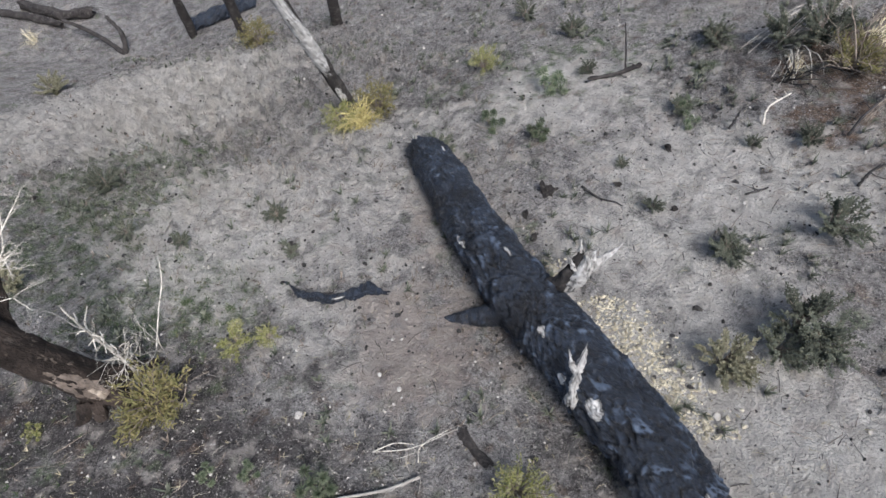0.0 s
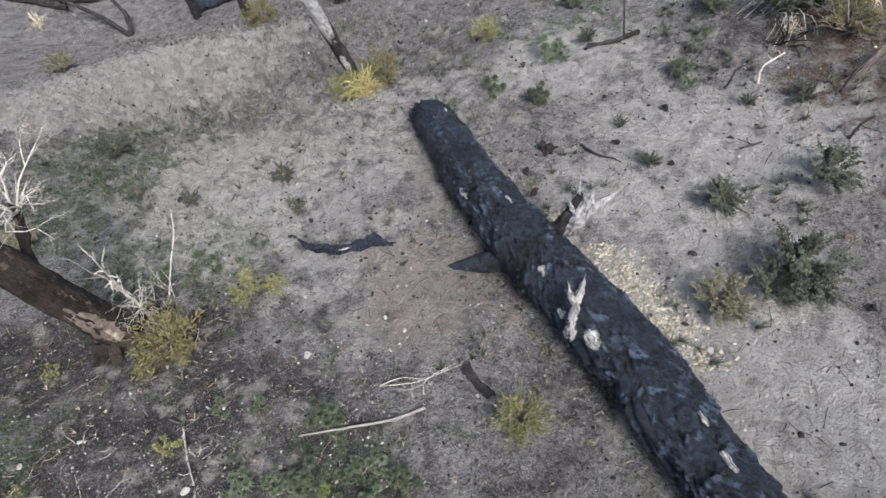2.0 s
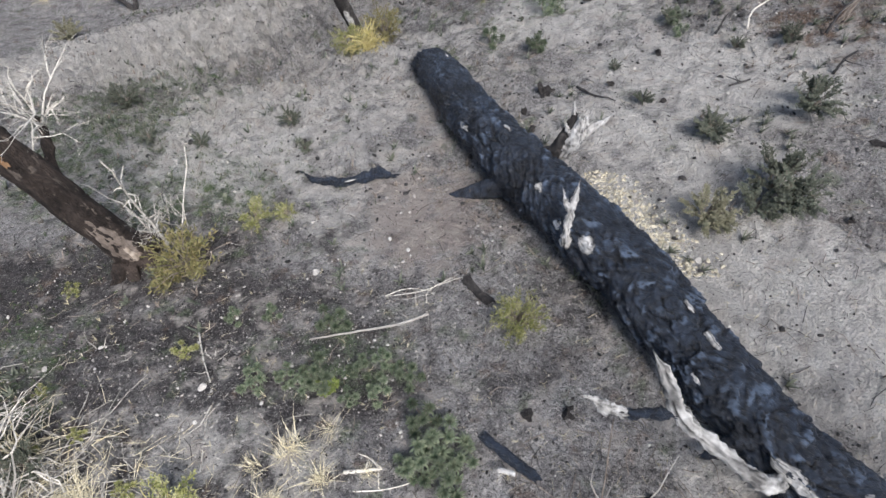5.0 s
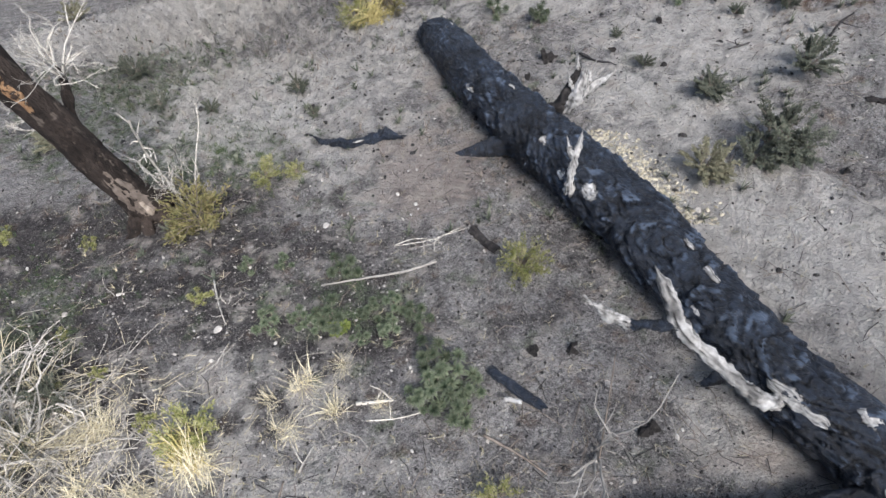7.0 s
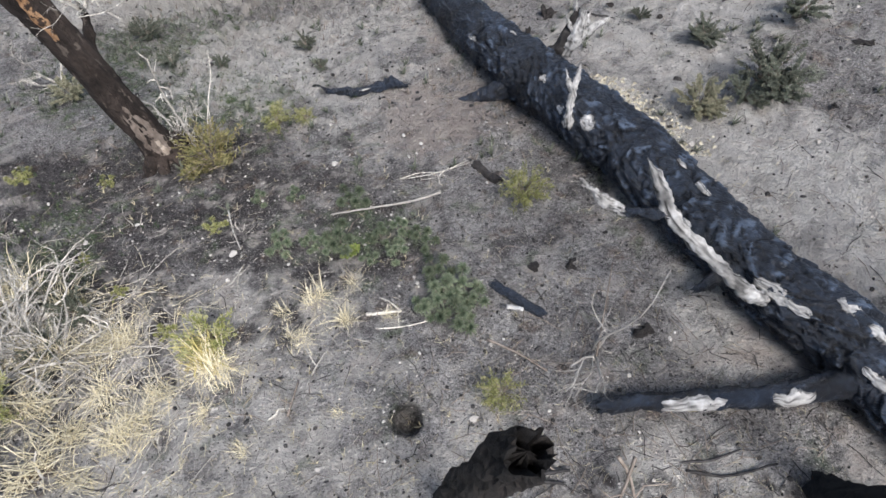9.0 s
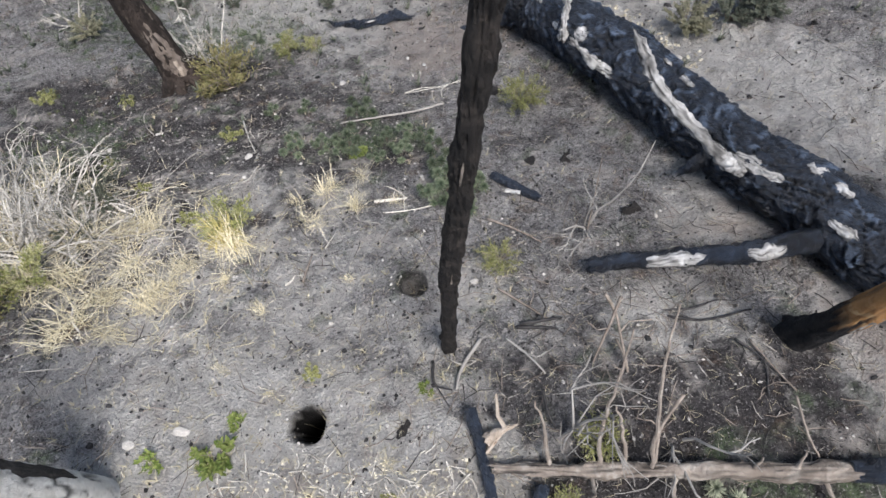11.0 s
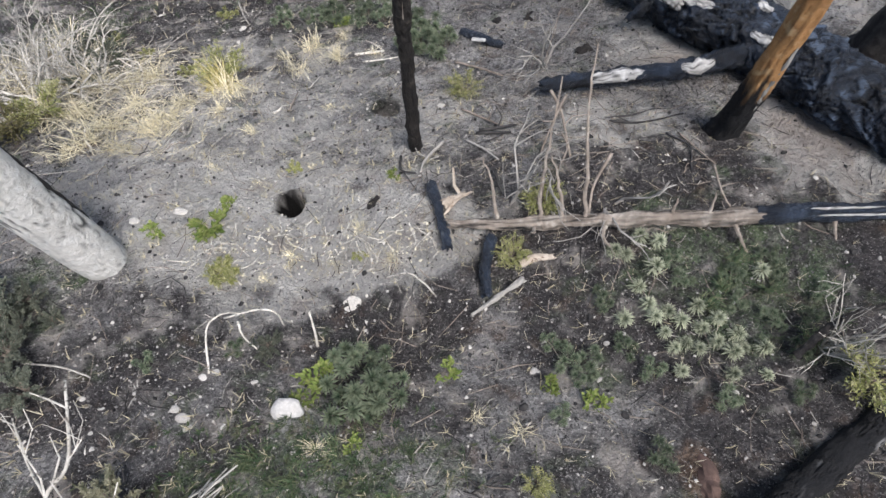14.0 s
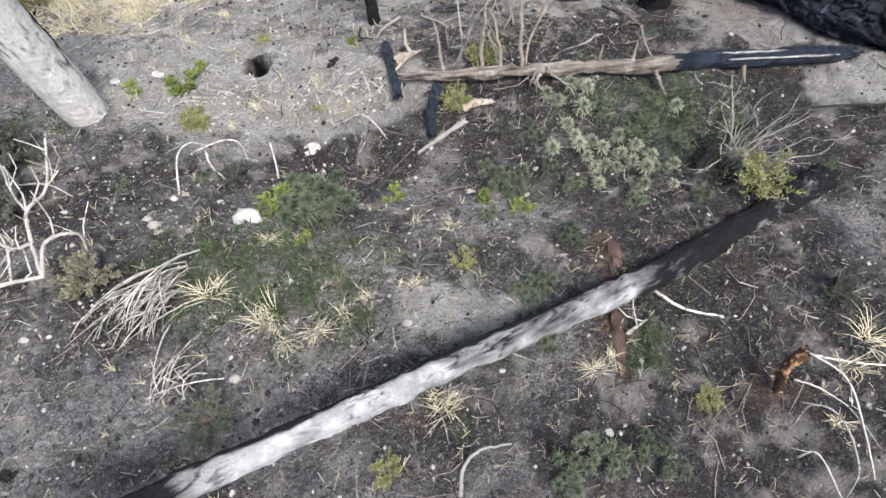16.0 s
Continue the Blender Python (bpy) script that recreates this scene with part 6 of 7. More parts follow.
def sticks():
    stick("dead_branch", "bleached white leaning dead branch", [(-3.74, 1.2, -7.2), (-3.78, 1.32, -6.92), (-3.87, 1.47, -6.45), (-3.82, 1.56, -5.78)], 0.026, DEAD_TWIG, 0.6, 9, 1, "branch")
    stick("stick", "grey stick with a broken tan end", [(-1.56, -0.23, -6.43), (-1.04, -0.15, -6.41), (-0.58, -0.07, -6.40), (-0.24, 0.05, -6.41)], 0.012, GREY_WOOD, -0.6, 3, 2)
    stick("charred_limb", "blackened cracked piece of charred log", [(-0.03, -3.97, -4.82), (0.04, -4.28, -4.79), (0.11, -4.62, -4.80)], 0.055, CHAR, 0.2, 0, 3, "log")
    stick("charred_limb", "blackened cracked piece of charred log", [(0.48, -4.52, -4.77), (0.43, -4.81, -4.78), (0.43, -5.04, -4.80)], 0.06, CHAR, 0.1, 0, 4, "log")
    stick("charred_limb", "flat charred branch piece on the soil", [(0.31, -1.31, -5.84), (0.55, -1.52, -5.74), (0.80, -1.71, -5.65)], 0.06, CHAR, 0.2, 0, 5, "log")
    stick("charred_limb", "flat charred branch piece on the soil", [(0.20, 0.51, -6.52), (0.32, 0.33, -6.44), (0.48, 0.15, -6.35)], 0.062, CHAR_DULL, 0.1, 0, 6, "log")
    stick("wood_chip", "white wood chip on charred wood", [(0.42, -1.61, -5.64), (0.50, -1.63, -5.63), (0.57, -1.65, -5.61)], 0.026, ASH_WOOD, 0.2, 0, 7)
    stick("stick", "bare bleached stick lying on the ground", [(0.75, -4.91, -4.76), (0.53, -5.05, -4.80), (0.31, -5.20, -4.85)], 0.03, GREY_WOOD, 0.4, 0, 8)
    stick("stick", "broken tan branch end on soil", [(0.73, -4.78, -4.75), (0.87, -4.73, -4.73), (1.01, -4.73, -4.72)], 0.04, TAN_WOOD, 0.2, 0, 9)
    stick("stick", "splintered tan branch end", [(0.07, -4.21, -4.78), (0.19, -4.14, -4.78), (0.33, -4.09, -4.77)], 0.05, TAN_WOOD, 0.7, 2, 10)
    stick("stick", "bleached bent stem on soil", [(-0.43, -4.85, -4.88), (-0.22, -4.87, -4.71), (-0.08, -4.95, -4.77), (0.01, -5.02, -4.90)], 0.013, DEAD_TWIG, 0.4, 0, 11)
    stick("stick", "bleached arching dead stem", [(-1.77, -5.70, -4.69), (-1.81, -5.37, -4.61), (-1.69, -5.26, -4.55), (-1.59, -5.20, -4.71)], 0.01, DEAD_TWIG, 0.4, 2, 12)
    stick("stick", "bleached arching dead stem", [(-1.73, -5.24, -4.73), (-1.41, -5.21, -4.59), (-1.27, -5.23, -4.62), (-1.26, -5.28, -4.84)], 0.01, DEAD_TWIG, 0.4, 0, 13)
    stick("stick", "bleached arching dead stem", [(-1.58, -5.29, -4.64), (-1.54, -5.40, -4.70), (-1.41, -5.51, -4.76)], 0.012, DEAD_TWIG, 0.4, 0, 14)
    stick("stick", "bleached upright dead stem on soil", [(-1.00, -5.23, -4.60), (-0.98, -5.34, -4.74), (-0.97, -5.45, -4.86)], 0.009, DEAD_TWIG, -0.4, 0, 15)
    stick("stick", "bleached bent stem on soil", [(-3.26, -5.61, -4.66), (-2.84, -5.67, -4.53), (-2.67, -5.73, -4.64)], 0.01, DEAD_TWIG, 0.4, 0, 16)
    stick("stick", "thin bent bleached stick beside the grey log", [(2.00, -6.81, -4.00), (2.16, -6.95, -3.95), (2.40, -7.02, -3.91)], 0.013, DEAD_TWIG, 0.3, 0, 17)
    stick("stick", "thin bleached stick on soil", [(1.76, -7.12, -3.95), (1.91, -7.02, -3.96)], 0.014, DEAD_TWIG, 0.3, 2, 18)
    stick("stick", "bent grey stick lying on the ground", [(0.64, -8.11, -3.88), (0.66, -7.95, -3.89), (0.76, -7.85, -3.85), (0.96, -7.81, -3.90)], 0.016, GREY_WOOD, 0.5, 0, 19)
    stick("charred_limb", "black bent limb above a shrub", [(2.61, -5.66, -4.32), (2.87, -5.45, -4.15), (3.09, -5.38, -3.99)], 0.03, CHAR_DULL, 0.1, 0, 20)
    stick("stick", "thin charred limb lying over the soil", [(3.09, -5.38, -3.99), (3.64, -5.18, -4.20), (4.27, -5.10, -4.29)], 0.014, CHAR_DULL, 0.1, 1, 21)
    stick("rotten_log", "sunken rust-red rotten log on the soil", [(1.81, -6.35, -4.26), (1.74, -6.97, -4.06), (1.69, -7.48, -3.99)], 0.07, RED_STONE, 0.1, 0, 22, "log")
    stick("stump_shoot", "broken branch stub with torn orange wood", [(2.59, -7.51, -3.81), (2.58, -7.40, -3.62), (2.63, -7.33, -3.48)], 0.03, TORN_WOOD, -0.2, 0, 23, "branch")
    stick("stick", "long arching bleached dead stem", [(2.62, -7.33, -3.48), (2.76, -7.50, -3.40), (2.86, -7.76, -3.51), (2.96, -8.02, -3.67)], 0.007, DEAD_TWIG, 0.4, 1, 24)
    stick("stick", "long arching bleached dead stem", [(2.66, -7.36, -3.47), (2.86, -7.39, -3.50), (3.09, -7.41, -3.53)], 0.007, DEAD_TWIG, 0.4, 1, 25)
    stick("stick", "long arching bleached dead stem", [(2.61, -7.71, -3.74), (2.60, -7.63, -3.50), (2.70, -7.71, -3.43), (2.80, -7.96, -3.54), (2.78, -8.11, -3.67)], 0.007, DEAD_TWIG, 0.4, 1, 26)
    stick("stick", "long arching bleached dead stem", [(2.57, -7.48, -3.57), (2.69, -7.53, -3.55), (2.91, -7.62, -3.67)], 0.007, DEAD_TWIG, 0.4, 1, 27)
    stick("stick", "long arching bleached dead stem", [(2.52, -7.90, -3.62), (2.58, -7.89, -3.51), (2.75, -8.12, -3.67)], 0.007, DEAD_TWIG, 0.4, 1, 28)
    stick("fallen_log", "dark fallen log far down the slope", [(-15.99, 15.73, -16.12), (-14.61, 15.38, -16.02), (-13.41, 14.92, -15.90)], 0.15, CHAR_DULL, 0.2, 0, 29, "log")
    stick("fallen_log", "dark fallen log far down the slope", [(-15.35, 16.17, -16.19), (-13.63, 15.52, -16.02), (-12.60, 15.74, -16.07)], 0.2, CHAR_DULL, 0.2, 0, 30, "log")
    stick("charred_limb", "black bare forked limb far down the slope", [(-12.92, 14.55, -15.24), (-11.74, 14.03, -15.39), (-10.56, 13.25, -15.46)], 0.06, CHAR_DULL, -0.5, 2, 31)
    stick("charred_limb", "black bare forked limb far down the slope", [(-11.28, 14.46, -15.02), (-10.74, 13.90, -15.19), (-10.56, 13.25, -15.46)], 0.06, CHAR_DULL, -0.5, 0, 32)
    stick("fallen_log", "dark fallen log far down the slope", [(-8.27, 13.97, -14.88), (-7.14, 14.38, -14.69), (-6.19, 14.67, -14.49)], 0.26, CHAR, 0.1, 0, 33, "log")
    stick("charred_limb", "dark crooked branch lying on the slope", [(2.60, 6.72, -8.48), (3.08, 6.77, -8.40), (3.54, 6.94, -8.36)], 0.035, CHAR_DULL, -0.3, 2, 34)
    stick("stick", "thin black upright stem", [(3.27, 6.85, -8.40), (3.20, 7.05, -8.04), (3.10, 7.24, -7.65)], 0.022, BLACK_TWIG, 0.5, 0, 35)
    stick("stick", "thin dead stick lying on burnt ground", [(0.27, -2.80, -5.34), (0.51, -2.99, -5.25), (0.70, -3.15, -5.16)], 0.014, BROWN_TWIG, 0.4, 1, 36)
    stick("stick", "thin dead stick lying on burnt ground", [(0.44, -3.19, -5.16), (0.82, -3.14, -5.14)], 0.02, BLACK_TWIG, 0.4, 1, 37)
    stick("stick", "thin dead stick lying on burnt ground", [(0.41, -3.22, -5.16), (0.76, -3.24, -5.12)], 0.02, BLACK_TWIG, 0.4, 1, 38)
    stick("stick", "thin dead stick lying on burnt ground", [(0.30, -3.33, -5.11), (0.48, -3.51, -5.00), (0.60, -3.67, -4.92)], 0.014, GREY_WOOD, 0.4, 1, 39)
    stick("stick", "thin dead stick lying on burnt ground", [(0.56, -3.81, -4.87), (0.58, -3.99, -4.82), (0.63, -4.12, -4.80)], 0.015, BLACK_TWIG, 0.4, 1, 40)
    stick("stick", "thin dead stick lying on burnt ground", [(2.34, -3.39, -4.92), (2.44, -3.65, -4.81), (2.54, -3.84, -4.74)], 0.012, BROWN_TWIG, 0.4, 1, 41)
    stick("stick", "thin dead stick lying on burnt ground", [(1.21, -3.39, -4.89), (1.24, -3.59, -4.84), (1.14, -3.82, -4.84)], 0.014, BROWN_TWIG, 0.4, 1, 42)
    stick("stick", "thin dead stick lying on burnt ground", [(0.08, -3.33, -5.12), (-0.10, -3.63, -4.99), (-0.14, -3.80, -4.92)], 0.02, GREY_WOOD, 0.4, 1, 43)
    stick("stick", "thin dead stick lying on burnt ground", [(-1.64, -2.67, -5.53), (-1.60, -2.33, -5.65)], 0.014, BROWN_TWIG, 0.4, 1, 44)
    stick("stick", "thin dead stick lying on burnt ground", [(-1.81, -2.70, -5.53), (-1.74, -2.64, -5.55)], 0.016, DEAD_TWIG, 0.4, 1, 45)
    stick("stick", "thin dead stick lying on burnt ground", [(-3.68, -3.43, -5.33), (-3.67, -3.20, -5.43)], 0.028, DEAD_TWIG, 0.4, 1, 46)
    stick("stick", "thin dead stick lying on burnt ground", [(-1.48, -2.26, -5.68), (-1.38, -2.03, -5.75)], 0.012, DEAD_TWIG, 0.4, 1, 47)
    stick("stick", "thin dead stick lying on burnt ground", [(-0.34, -3.54, -5.06), (-0.32, -3.75, -4.96), (-0.18, -3.80, -4.93)], 0.013, BLACK_TWIG, 0.4, 1, 48)
    stick("stick", "thin dead stick lying on burnt ground", [(1.10, -3.05, -4.70), (1.21, -3.21, -4.82), (1.27, -3.67, -4.88)], 0.018, BROWN_TWIG, 0.4, 1, 49)
    stick("stick", "thin dead stick lying on burnt ground", [(1.26, -3.05, -4.79), (1.15, -3.27, -4.80), (1.01, -3.57, -4.95)], 0.016, BROWN_TWIG, 0.4, 1, 50)
    stick("stick", "thin dead stick lying on burnt ground", [(1.51, -3.91, -4.41), (1.37, -4.14, -4.58), (1.32, -4.41, -4.66)], 0.016, BROWN_TWIG, 0.4, 1, 51)
    stick("stick", "thin dead stick lying on burnt ground", [(2.48, -3.89, -4.66), (2.47, -4.18, -4.60), (2.53, -4.34, -4.62)], 0.013, BROWN_TWIG, 0.4, 1, 52)
    stick("stick", "thin dead stick lying on burnt ground", [(1.61, -3.09, -5.12), (1.96, -3.07, -5.10), (2.22, -2.99, -5.10)], 0.012, BLACK_TWIG, 0.4, 1, 53)
    stick("stick", "thin dead stick lying on burnt ground", [(1.74, -3.15, -5.08), (2.06, -3.19, -5.04), (2.47, -3.10, -5.03)], 0.014, BLACK_TWIG, 0.4, 1, 54)
    stick("stick", "thin dead stick lying on burnt ground", [(2.23, -3.38, -4.94), (2.38, -3.59, -4.84), (2.32, -3.88, -4.75)], 0.012, BLACK_TWIG, 0.4, 1, 55)
    stick("stick", "thin pale upright dead stem", [(-3.70, 1.57, -7.40), (-3.72, 2.1, -7.3), (-3.70, 2.45, -7.2), (-3.72, 2.74, -7.02)], 0.012, DEAD_TWIG, 0.5, 3, 56)
    stick("dead_branch", "bleached white dead branch of a leafless bush", [(-2.53, -6.89, -3.71), (-1.96, -6.94, -3.34), (-1.66, -6.96, -3.17)], 0.018, DEAD_TWIG, 0.4, 3, 57, "branch")
    stick("dead_branch", "bleached white dead branch of a leafless bush", [(-1.66, -6.96, -3.17), (-1.81, -6.74, -3.22), (-1.89, -6.54, -3.22), (-1.83, -6.37, -3.24), (-1.96, -5.96, -3.27)], 0.014, DEAD_TWIG, 0.4, 3, 58, "branch")
    stick("dead_branch", "bleached white dead branch of a leafless bush", [(-1.66, -6.96, -3.17), (-1.71, -6.75, -3.19), (-1.60, -6.66, -3.27), (-1.63, -6.70, -3.45)], 0.013, DEAD_TWIG, 0.4, 3, 59, "branch")
    stick("dead_branch", "bleached white dead branch of a leafless bush", [(-1.89, -6.54, -3.22), (-2.07, -6.38, -3.29), (-2.24, -6.15, -3.33)], 0.009, DEAD_TWIG, 0.4, 3, 60, "branch")
    stick("dead_branch", "bleached white dead branch of a leafless bush", [(-1.83, -6.37, -3.24), (-1.77, -6.25, -3.23)], 0.007, DEAD_TWIG, 0.4, 3, 61, "branch")
    stick("dead_branch", "bleached white dead branch of a leafless bush", [(-1.81, -6.74, -3.22), (-1.88, -6.79, -3.18), (-2.01, -6.73, -3.15)], 0.012, DEAD_TWIG, 0.4, 3, 62, "branch")
    stick("dead_branch", "bleached white dead branch of a leafless bush", [(-1.96, -6.94, -3.34), (-2.01, -6.74, -3.30), (-2.13, -6.59, -3.30)], 0.01, DEAD_TWIG, 0.4, 3, 63, "branch")
    stick("stick", "thin dead stick lying on burnt ground", [(0.21, -1.94, -5.64), (0.48, -2.09, -5.56), (0.75, -2.28, -5.47)], 0.016, BROWN_TWIG, 0.4, 2, 64)
    stick("stick", "thin dead stick lying on burnt ground", [(1.17, -2.28, -5.44), (1.35, -1.70, -5.51), (1.51, -1.17, -5.60)], 0.01, BROWN_TWIG, 0.4, 2, 65)
    stick("stick", "thin dead stick lying on burnt ground", [(-1.01, -1.63, -5.86), (-0.85, -1.62, -5.85), (-0.65, -1.60, -5.84)], 0.022, DEAD_TWIG, 0.4, 2, 66)
    stick("stick", "thin dead stick lying on burnt ground", [(-0.94, -1.80, -5.80), (-0.61, -1.78, -5.77), (-0.32, -1.71, -5.77)], 0.009, DEAD_TWIG, 0.4, 2, 67)
    stick("stick", "thin dead stick lying on burnt ground", [(-2.86, -0.13, -6.52), (-2.71, -0.47, -6.40), (-2.57, -0.72, -6.33)], 0.012, DEAD_TWIG, 0.4, 2, 68)
    stick("stick", "thin dead stick lying on burnt ground", [(-0.73, 0.30, -6.54), (-0.32, 0.34, -6.46), (0.16, 0.54, -6.53)], 0.007, DEAD_TWIG, 0.4, 2, 69)
    stick("stick", "thin dead stick lying on burnt ground", [(-3.43, 0.69, -6.98), (-3.26, 0.75, -6.99), (-3.13, 0.82, -7.01)], 0.016, TAN_WOOD, 0.4, 2, 70)
    stick("stick", "crooked dark dead twig on the slope", [(2.07, 4.09, -7.63), (2.26, 3.83, -7.49), (2.47, 3.72, -7.41)], 0.022, BLACK_TWIG, 0.5, 2, 71)
    stick("stick", "crooked dark dead twig on the slope", [(4.34, 4.98, -7.45), (4.39, 5.04, -7.34), (4.44, 5.15, -7.22)], 0.022, BLACK_TWIG, 0.5, 2, 72)
    stick("stick", "crooked dark dead twig on the slope", [(4.81, 4.99, -7.35), (4.84, 5.17, -7.17), (5.11, 5.29, -6.99)], 0.022, DEAD_TWIG, 0.5, 2, 73)
    stick("stick", "crooked dark dead twig on the slope", [(5.72, 4.54, -6.96), (5.82, 4.70, -6.71), (6.04, 4.88, -6.51)], 0.022, BLACK_TWIG, 0.5, 2, 74)
    stick("stick", "crooked dark dead twig on the slope", [(5.44, 3.60, -6.72), (5.53, 3.72, -6.56), (5.67, 3.78, -6.44)], 0.022, BLACK_TWIG, 0.5, 2, 75)
    stick("stick", "crooked dark dead twig on the slope", [(4.13, 3.64, -7.03), (4.32, 3.69, -7.00), (4.44, 3.73, -6.99)], 0.022, BLACK_TWIG, 0.5, 2, 76)
    stick("stick", "crooked pale dead twig", [(-0.26, 0.19, -6.44), (-0.23, 0.36, -6.49), (0.10, 0.55, -6.51)], 0.007, DEAD_TWIG, 0.5, 2, 77)
    stick("stick", "crooked pale dead twig", [(-0.75, 0.30, -6.53), (-0.51, 0.39, -6.54), (-0.23, 0.36, -6.49)], 0.007, DEAD_TWIG, 0.5, 2, 78)


sticks()


# ---- litter on the ground ----
def litter(name, label, category, mat, count, seed, make, area=(-5.6, 5.6, -8.6, 6.5), dense=None):
    rng = random.Random(seed)
    s = Soup()
    placed = 0
    while placed < count:
        x, y = rng.uniform(area[0], area[1]), rng.uniform(area[2], area[3])
        if dense and rng.random() > dense(x, y):
            continue
        make(s, rng, Vector((x, y, surface_z(x, y))))
        placed += 1
    return tagged(part(name, s, mat), label, category, kind="stuff")


def pebble(lo, hi, power=3.0):
    def make(s, rng, p):
        size = lo + (hi - lo) * rng.random() ** power
        s.rock(p + Vector((0, 0, size * 0.05)), size, rng, 0.6)
    return make


def crumb(lo, hi, power=2.5):
    """A tiny chip of eight faces."""
    def make(s, rng, p):
        r = 0.5 * (lo + (hi - lo) * rng.random() ** power)
        a = rng.uniform(0, 6.3)
        u, v = Vector((math.cos(a), math.sin(a), 0)) * r, Vector((-math.sin(a), math.cos(a), 0)) * r * rng.uniform(0.4, 0.9)
        h = Vector((rng.gauss(0, 0.2) * r, rng.gauss(0, 0.2) * r, r * rng.uniform(0.4, 0.8)))
        s.add([p + u, p + v, p - u, p - v, p + h], [(0, 1, 4), (1, 2, 4), (2, 3, 4), (3, 0, 4)])
    return make


def sliver(lo, hi, thick):
    def make(s, rng, p):
        length, a = rng.uniform(lo, hi), rng.uniform(0, 6.3)
        d = Vector((math.cos(a), math.sin(a), 0)) * length / 2
        q = p + Vector((0, 0, thick * 1.2))
        z = lambda v: Vector((v.x, v.y, surface_z(v.x, v.y) + thick * rng.uniform(0.8, 2.5)))  # noqa: E731
        s.tube([z(q - d), z(q + Vector((rng.gauss(0, 0.12), rng.gauss(0, 0.12), 0)) * length), z(q + d)], [thick, thick * 0.9, thick * 0.5], 4, False)
    return make


def sprout(tall, wide, blades):
    def make(s, rng, p):
        for _ in range(blades):
            a = rng.uniform(0, 6.3)
            d = Vector((math.cos(a) * rng.uniform(0.2, 0.9), math.sin(a) * rng.uniform(0.2, 0.9), rng.uniform(0.5, 1))) * tall * rng.uniform(0.5, 1.2)
            s.blade(p, p + d, Vector((0, 0, 0.1 * tall)), wide)
    return make


def bare(x, y):
    """Less litter on the washed sandy soil."""
    return 1 - 0.75 * min(1.0, soil_at(x, y, SOILS["sand_sun"]) + soil_at(x, y, SOILS["pink"])) * (1 if y > -2.2 or x > 0.6 else 0.2)


def gravelly(x, y):
    return min(1.0, 0.2 + 0.75 * max(bell(x, -2.0, 2.6) * bell(y, -5.4, 2.2), 0.8 * bell(x, -2.2, 2.5) * bell(y, -1.0, 2.0), 0.7 * bell(x, 1.2, 1.5) * bell(y, -5.6, 1.0)))


def twiggy(x, y):
    return min(1.0, 0.12 + bell(x, 1.4, 1.7) * bell(y, -3.2, 1.2) + 0.5 * bell(x, -0.6, 2.0) * bell(y, -4.6, 0.6) + 0.3 * bell(y, -7.0, 1.2))


def green_spots(x, y):
    return max(bell(x, -0.95, 0.75) * bell(y, -6.45, 0.45), 0.8 * bell(x, 1.9, 0.2) * bell(y, -7.15, 0.25), 0.25 * bell(x, 2.2, 0.5) * bell(y, -5.2, 0.3), 0.22 * bell(x, -3.6, 1.3) * bell(y, 2.3, 1.0), 0.3 * bell(x, -5.5, 0.8) * bell(y, 4.2, 0.7), 0.3 * bell(x, -5.2, 0.8) * bell(y, -0.6, 0.8), 0.3 * bell(x, -0.2, 0.6) * bell(y, -6.6, 0.4))


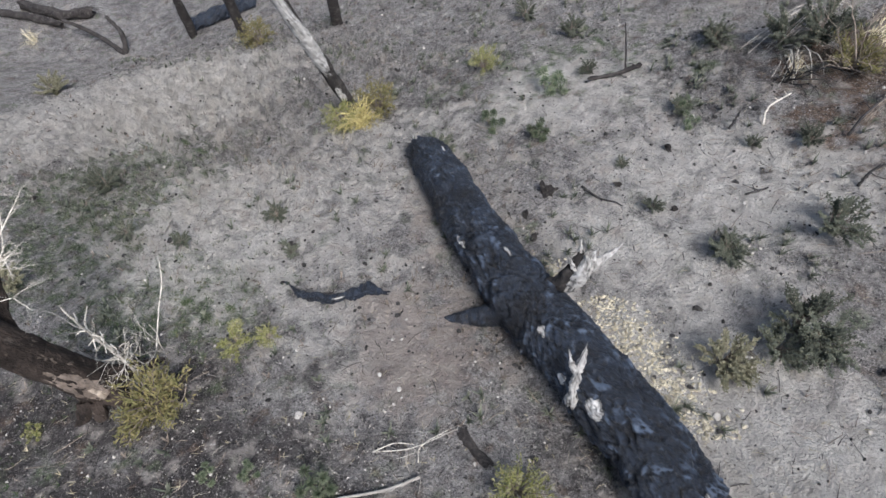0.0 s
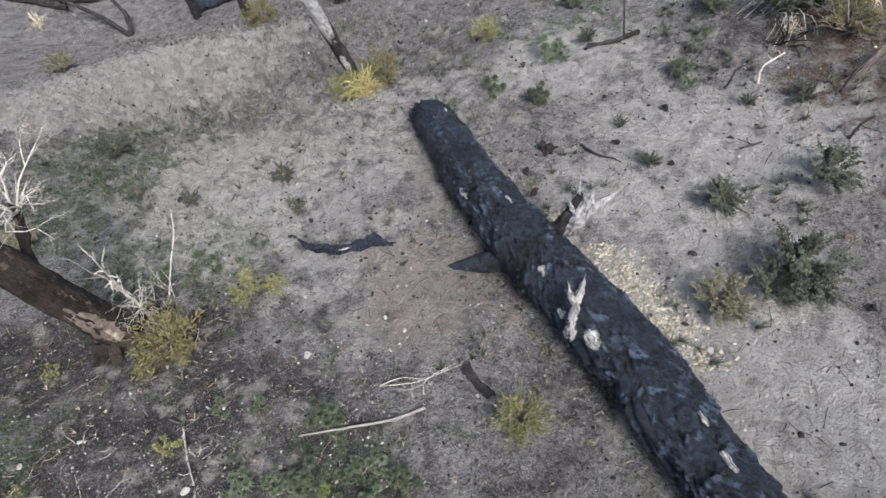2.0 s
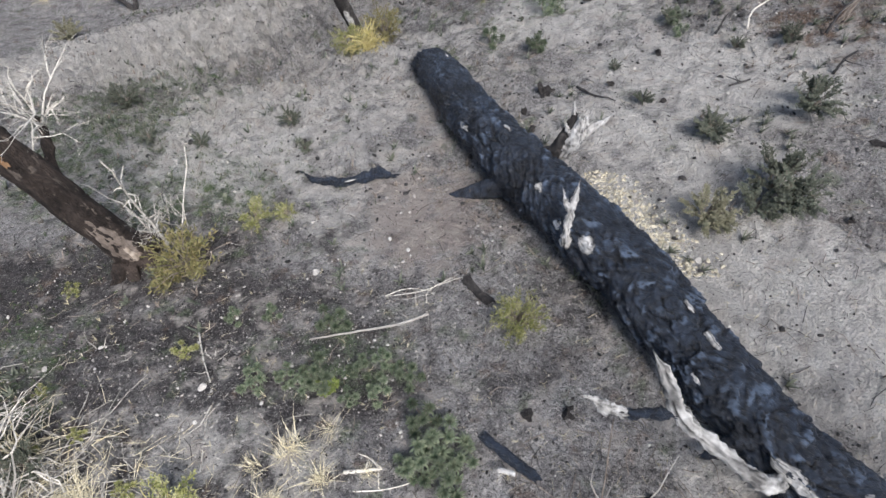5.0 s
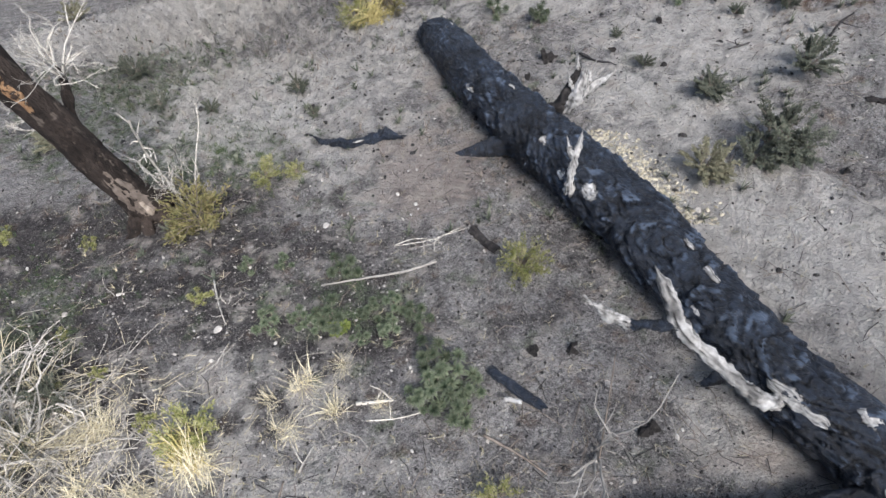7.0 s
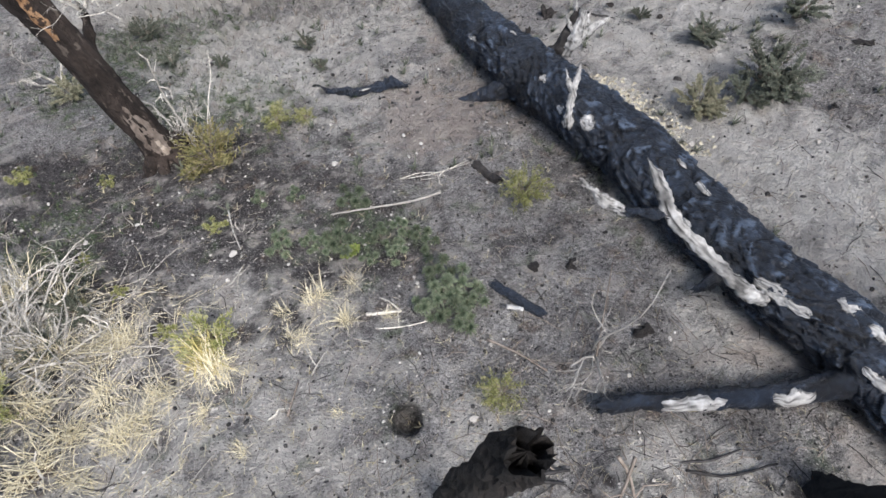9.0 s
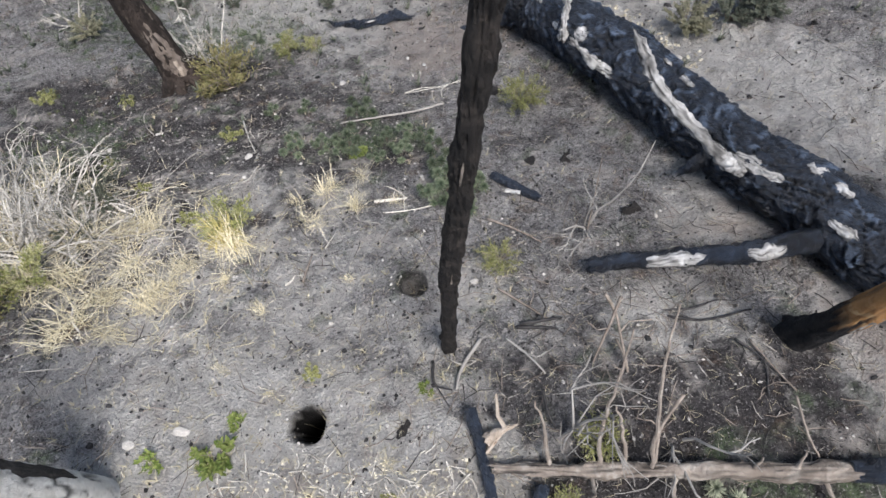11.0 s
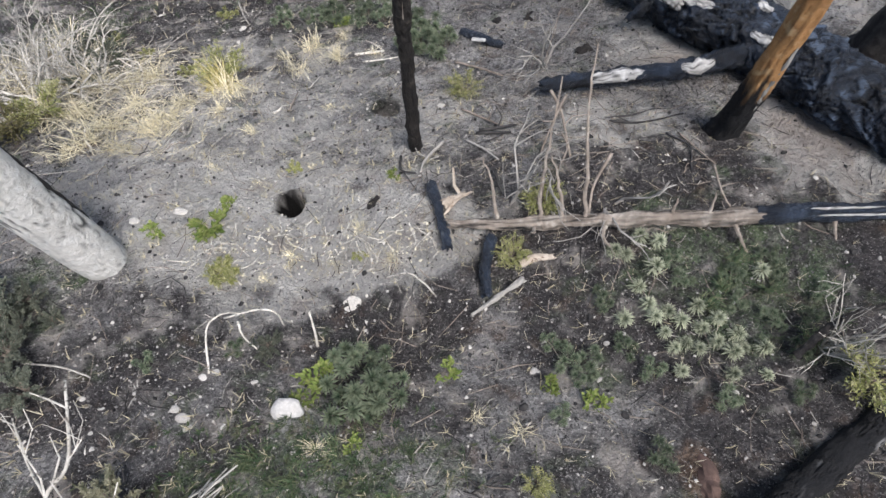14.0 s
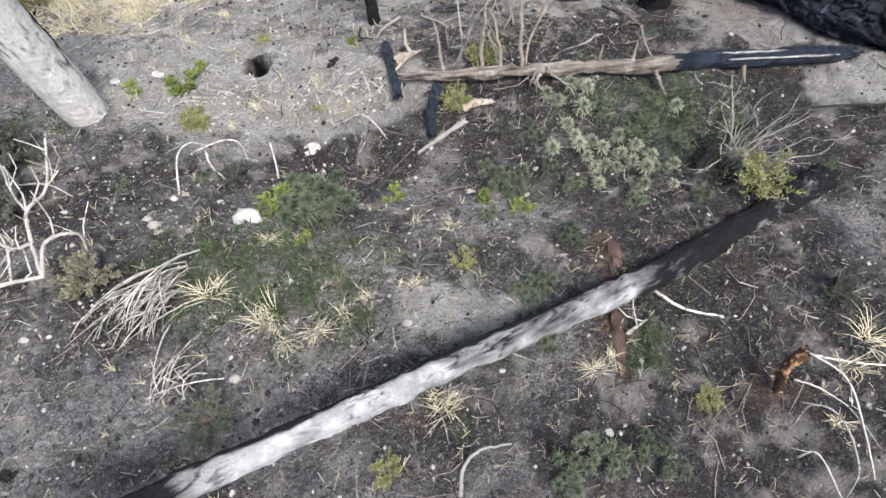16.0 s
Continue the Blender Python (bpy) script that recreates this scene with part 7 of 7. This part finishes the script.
def strew():
    far = (-10.0, 8.0, -8.6, 13.0)
    litter("gravel", "small pale stones strewn over the soil", "gravel", STONE, 3800, 1, pebble(0.007, 0.042, 4.0), dense=gravelly)
    litter("gravel", "small pale stones strewn down the slope", "gravel", STONE, 900, 2, pebble(0.015, 0.07, 3.0), far)
    litter("charcoal_crumbs", "black charcoal crumbs strewn over the soil", "charcoal", BLACK_TWIG, 5500, 3, pebble(0.007, 0.05, 3.0), dense=bare)
    litter("charcoal_crumbs", "black charcoal crumbs strewn down the slope", "charcoal", BLACK_TWIG, 3600, 4, pebble(0.012, 0.075, 3.5), far)
    slope = (-10.0, 7.0, -1.0, 12.5)
    litter("charcoal_pieces", "black charcoal pieces lying down the slope", "charcoal", BLACK_TWIG, 300, 31, pebble(0.03, 0.12, 2.6), slope, lambda x, y: 0.35 + 0.65 * max(0.0, noise.noise(Vector((x * 0.6, y * 0.6, 2))) + 0.3))
    litter("stone_pieces", "pale stones and flakes of ash down the slope", "gravel", STONE, 380, 32, pebble(0.02, 0.075, 2.8), slope, lambda x, y: 0.3 + 0.7 * max(0.0, noise.noise(Vector((x * 0.5, y * 0.5, 7))) + 0.3))
    litter("seedlings", "dull grey-green seedlings sprouting in drifts on the slope", "plant", DARK_LEAF, 520, 33, sprout(0.16, 0.022, 12), slope, lambda x, y: max(0.03, min(1.0, 2.4 * noise.noise(Vector((x * 0.8, y * 0.8, 11))))) * bare(x, y))
    litter("dry_sprigs", "low wiry dead sprigs on the slope", "twigs", BROWN_TWIG, 420, 34, sprout(0.14, 0.012, 7), slope, lambda x, y: max(0.05, min(1.0, 2.0 * noise.noise(Vector((x * 0.7, y * 0.7, 19))))))
    litter("ash_chips", "tiny pale chips of stone and ash on the soil", "gravel", STONE, 12000, 11, crumb(0.006, 0.034), dense=lambda x, y: gravelly(x, y) * bare(x, y))
    litter("charcoal_dust", "tiny black chips of charcoal on the soil", "charcoal", BLACK_TWIG, 14000, 12, crumb(0.006, 0.034), dense=bare)
    litter("charcoal_dust", "tiny black chips of charcoal down the slope", "charcoal", BLACK_TWIG, 9000, 13, crumb(0.01, 0.06), far, bare)
    litter("ash_chips", "tiny pale chips of stone and ash down the slope", "gravel", STONE, 5000, 14, crumb(0.01, 0.05), far)
    litter("needle_litter", "fine dry straw and needles on the ground", "grass", STRAW, 5000, 15, sliver(0.03, 0.12, 0.0018), dense=lambda x, y: 0.1 + twiggy(x, y) + 0.6 * bell(x, -2, 2.2) * bell(y, -3.4, 1.6))
    litter("needle_litter", "fine burnt needles on the ground", "twigs", BLACK_TWIG, 5000, 16, sliver(0.03, 0.14, 0.002))
    beside = lambda x, y: max(bell(x + 0.47 * y, 2.95, 0.26) * (0.5 if 0.4 < y < 2.15 else 0), bell(x, 2.47, 0.1) * bell(y, 0.8, 0.2), bell(x, 1.45, 0.12) * bell(y, 2.62, 0.14))  # noqa: E731
    litter("bark_crumbs", "pale yellowish bark crumbs heaped along the charred log", "bark", PALE_CHIPS, 1500, 17, crumb(0.015, 0.085, 2.0), (0.9, 3.2, 0.0, 3.2), beside)
    litter("twig_litter", "thin brown and grey twigs strewn on the ground", "twigs", BROWN_TWIG, 1100, 5, sliver(0.06, 0.4, 0.004), dense=twiggy)
    litter("twig_litter", "short bleached wood chips and twigs on the ground", "twigs", DEAD_TWIG, 750, 6, sliver(0.03, 0.2, 0.004), dense=twiggy)
    litter("burnt_twig_litter", "charred twigs strewn on the ground", "twigs", BLACK_TWIG, 1300, 7, sliver(0.05, 0.28, 0.004), (-7, 7, -8.6, 11), lambda x, y: 0.12 + twiggy(x, y))
    litter("dry_stubble", "sparse dry grass stubble", "grass", STRAW, 900, 8, sprout(0.10, 0.006, 5), (-5.2, 4.5, -8.4, 1.0), lambda x, y: 0.15 + bell(x, -1.8, 2.0) * bell(y, -3.6, 1.6) + 0.6 * bell(y, -7.0, 1.0))
    lip = lambda x, y: bell(x, -0.6, 0.75) * bell(y, -4.5, 0.16) + 0.4 * bell(x, -1.75, 0.35) * bell(y, -4.55, 0.25)  # noqa: E731
    litter("wood_chips", "pale wood chips and dry stalks on the lip of the bank", "wood chips", DEAD_TWIG, 60, 20, sliver(0.05, 0.3, 0.006), (-2.4, 0.6, -5.0, -4.1), lip)
    litter("wood_chips", "cream-coloured crumbs of bark on the lip of the bank", "wood chips", PALE_CHIPS, 420, 21, crumb(0.012, 0.05, 2.2), (-2.4, 0.6, -5.0, -4.1), lip)
    heap = lambda x, y: max(bell(x, -4.3, 1.3) * bell(y, -1.95, 0.7), 0.8 * bell(x, -3.3, 0.8) * bell(y, -2.5, 0.6), 0.07 * bell(x, -1.5, 0.6) * bell(y, -1.6, 0.5))  # noqa: E731
    litter("straw_thatch", "tangled flattened cream-coloured dry grass stems", "grass", STRAW, 700, 18, sliver(0.10, 0.45, 0.0026), (-6.5, -0.5, -4.0, 0.5), heap)
    litter("straw_thatch", "bleached broken stems tangled in the dry grass", "grass", DEAD_TWIG, 320, 19, sliver(0.2, 0.8, 0.006), (-6.5, -0.5, -4.0, 0.5), heap)
    litter("green_grass", "short green grass growing in patches", "grass", GREEN_GRASS, 1500, 9, sprout(0.085, 0.006, 6), (-6.5, 4.5, -8.2, 5.2), green_spots)


strew()
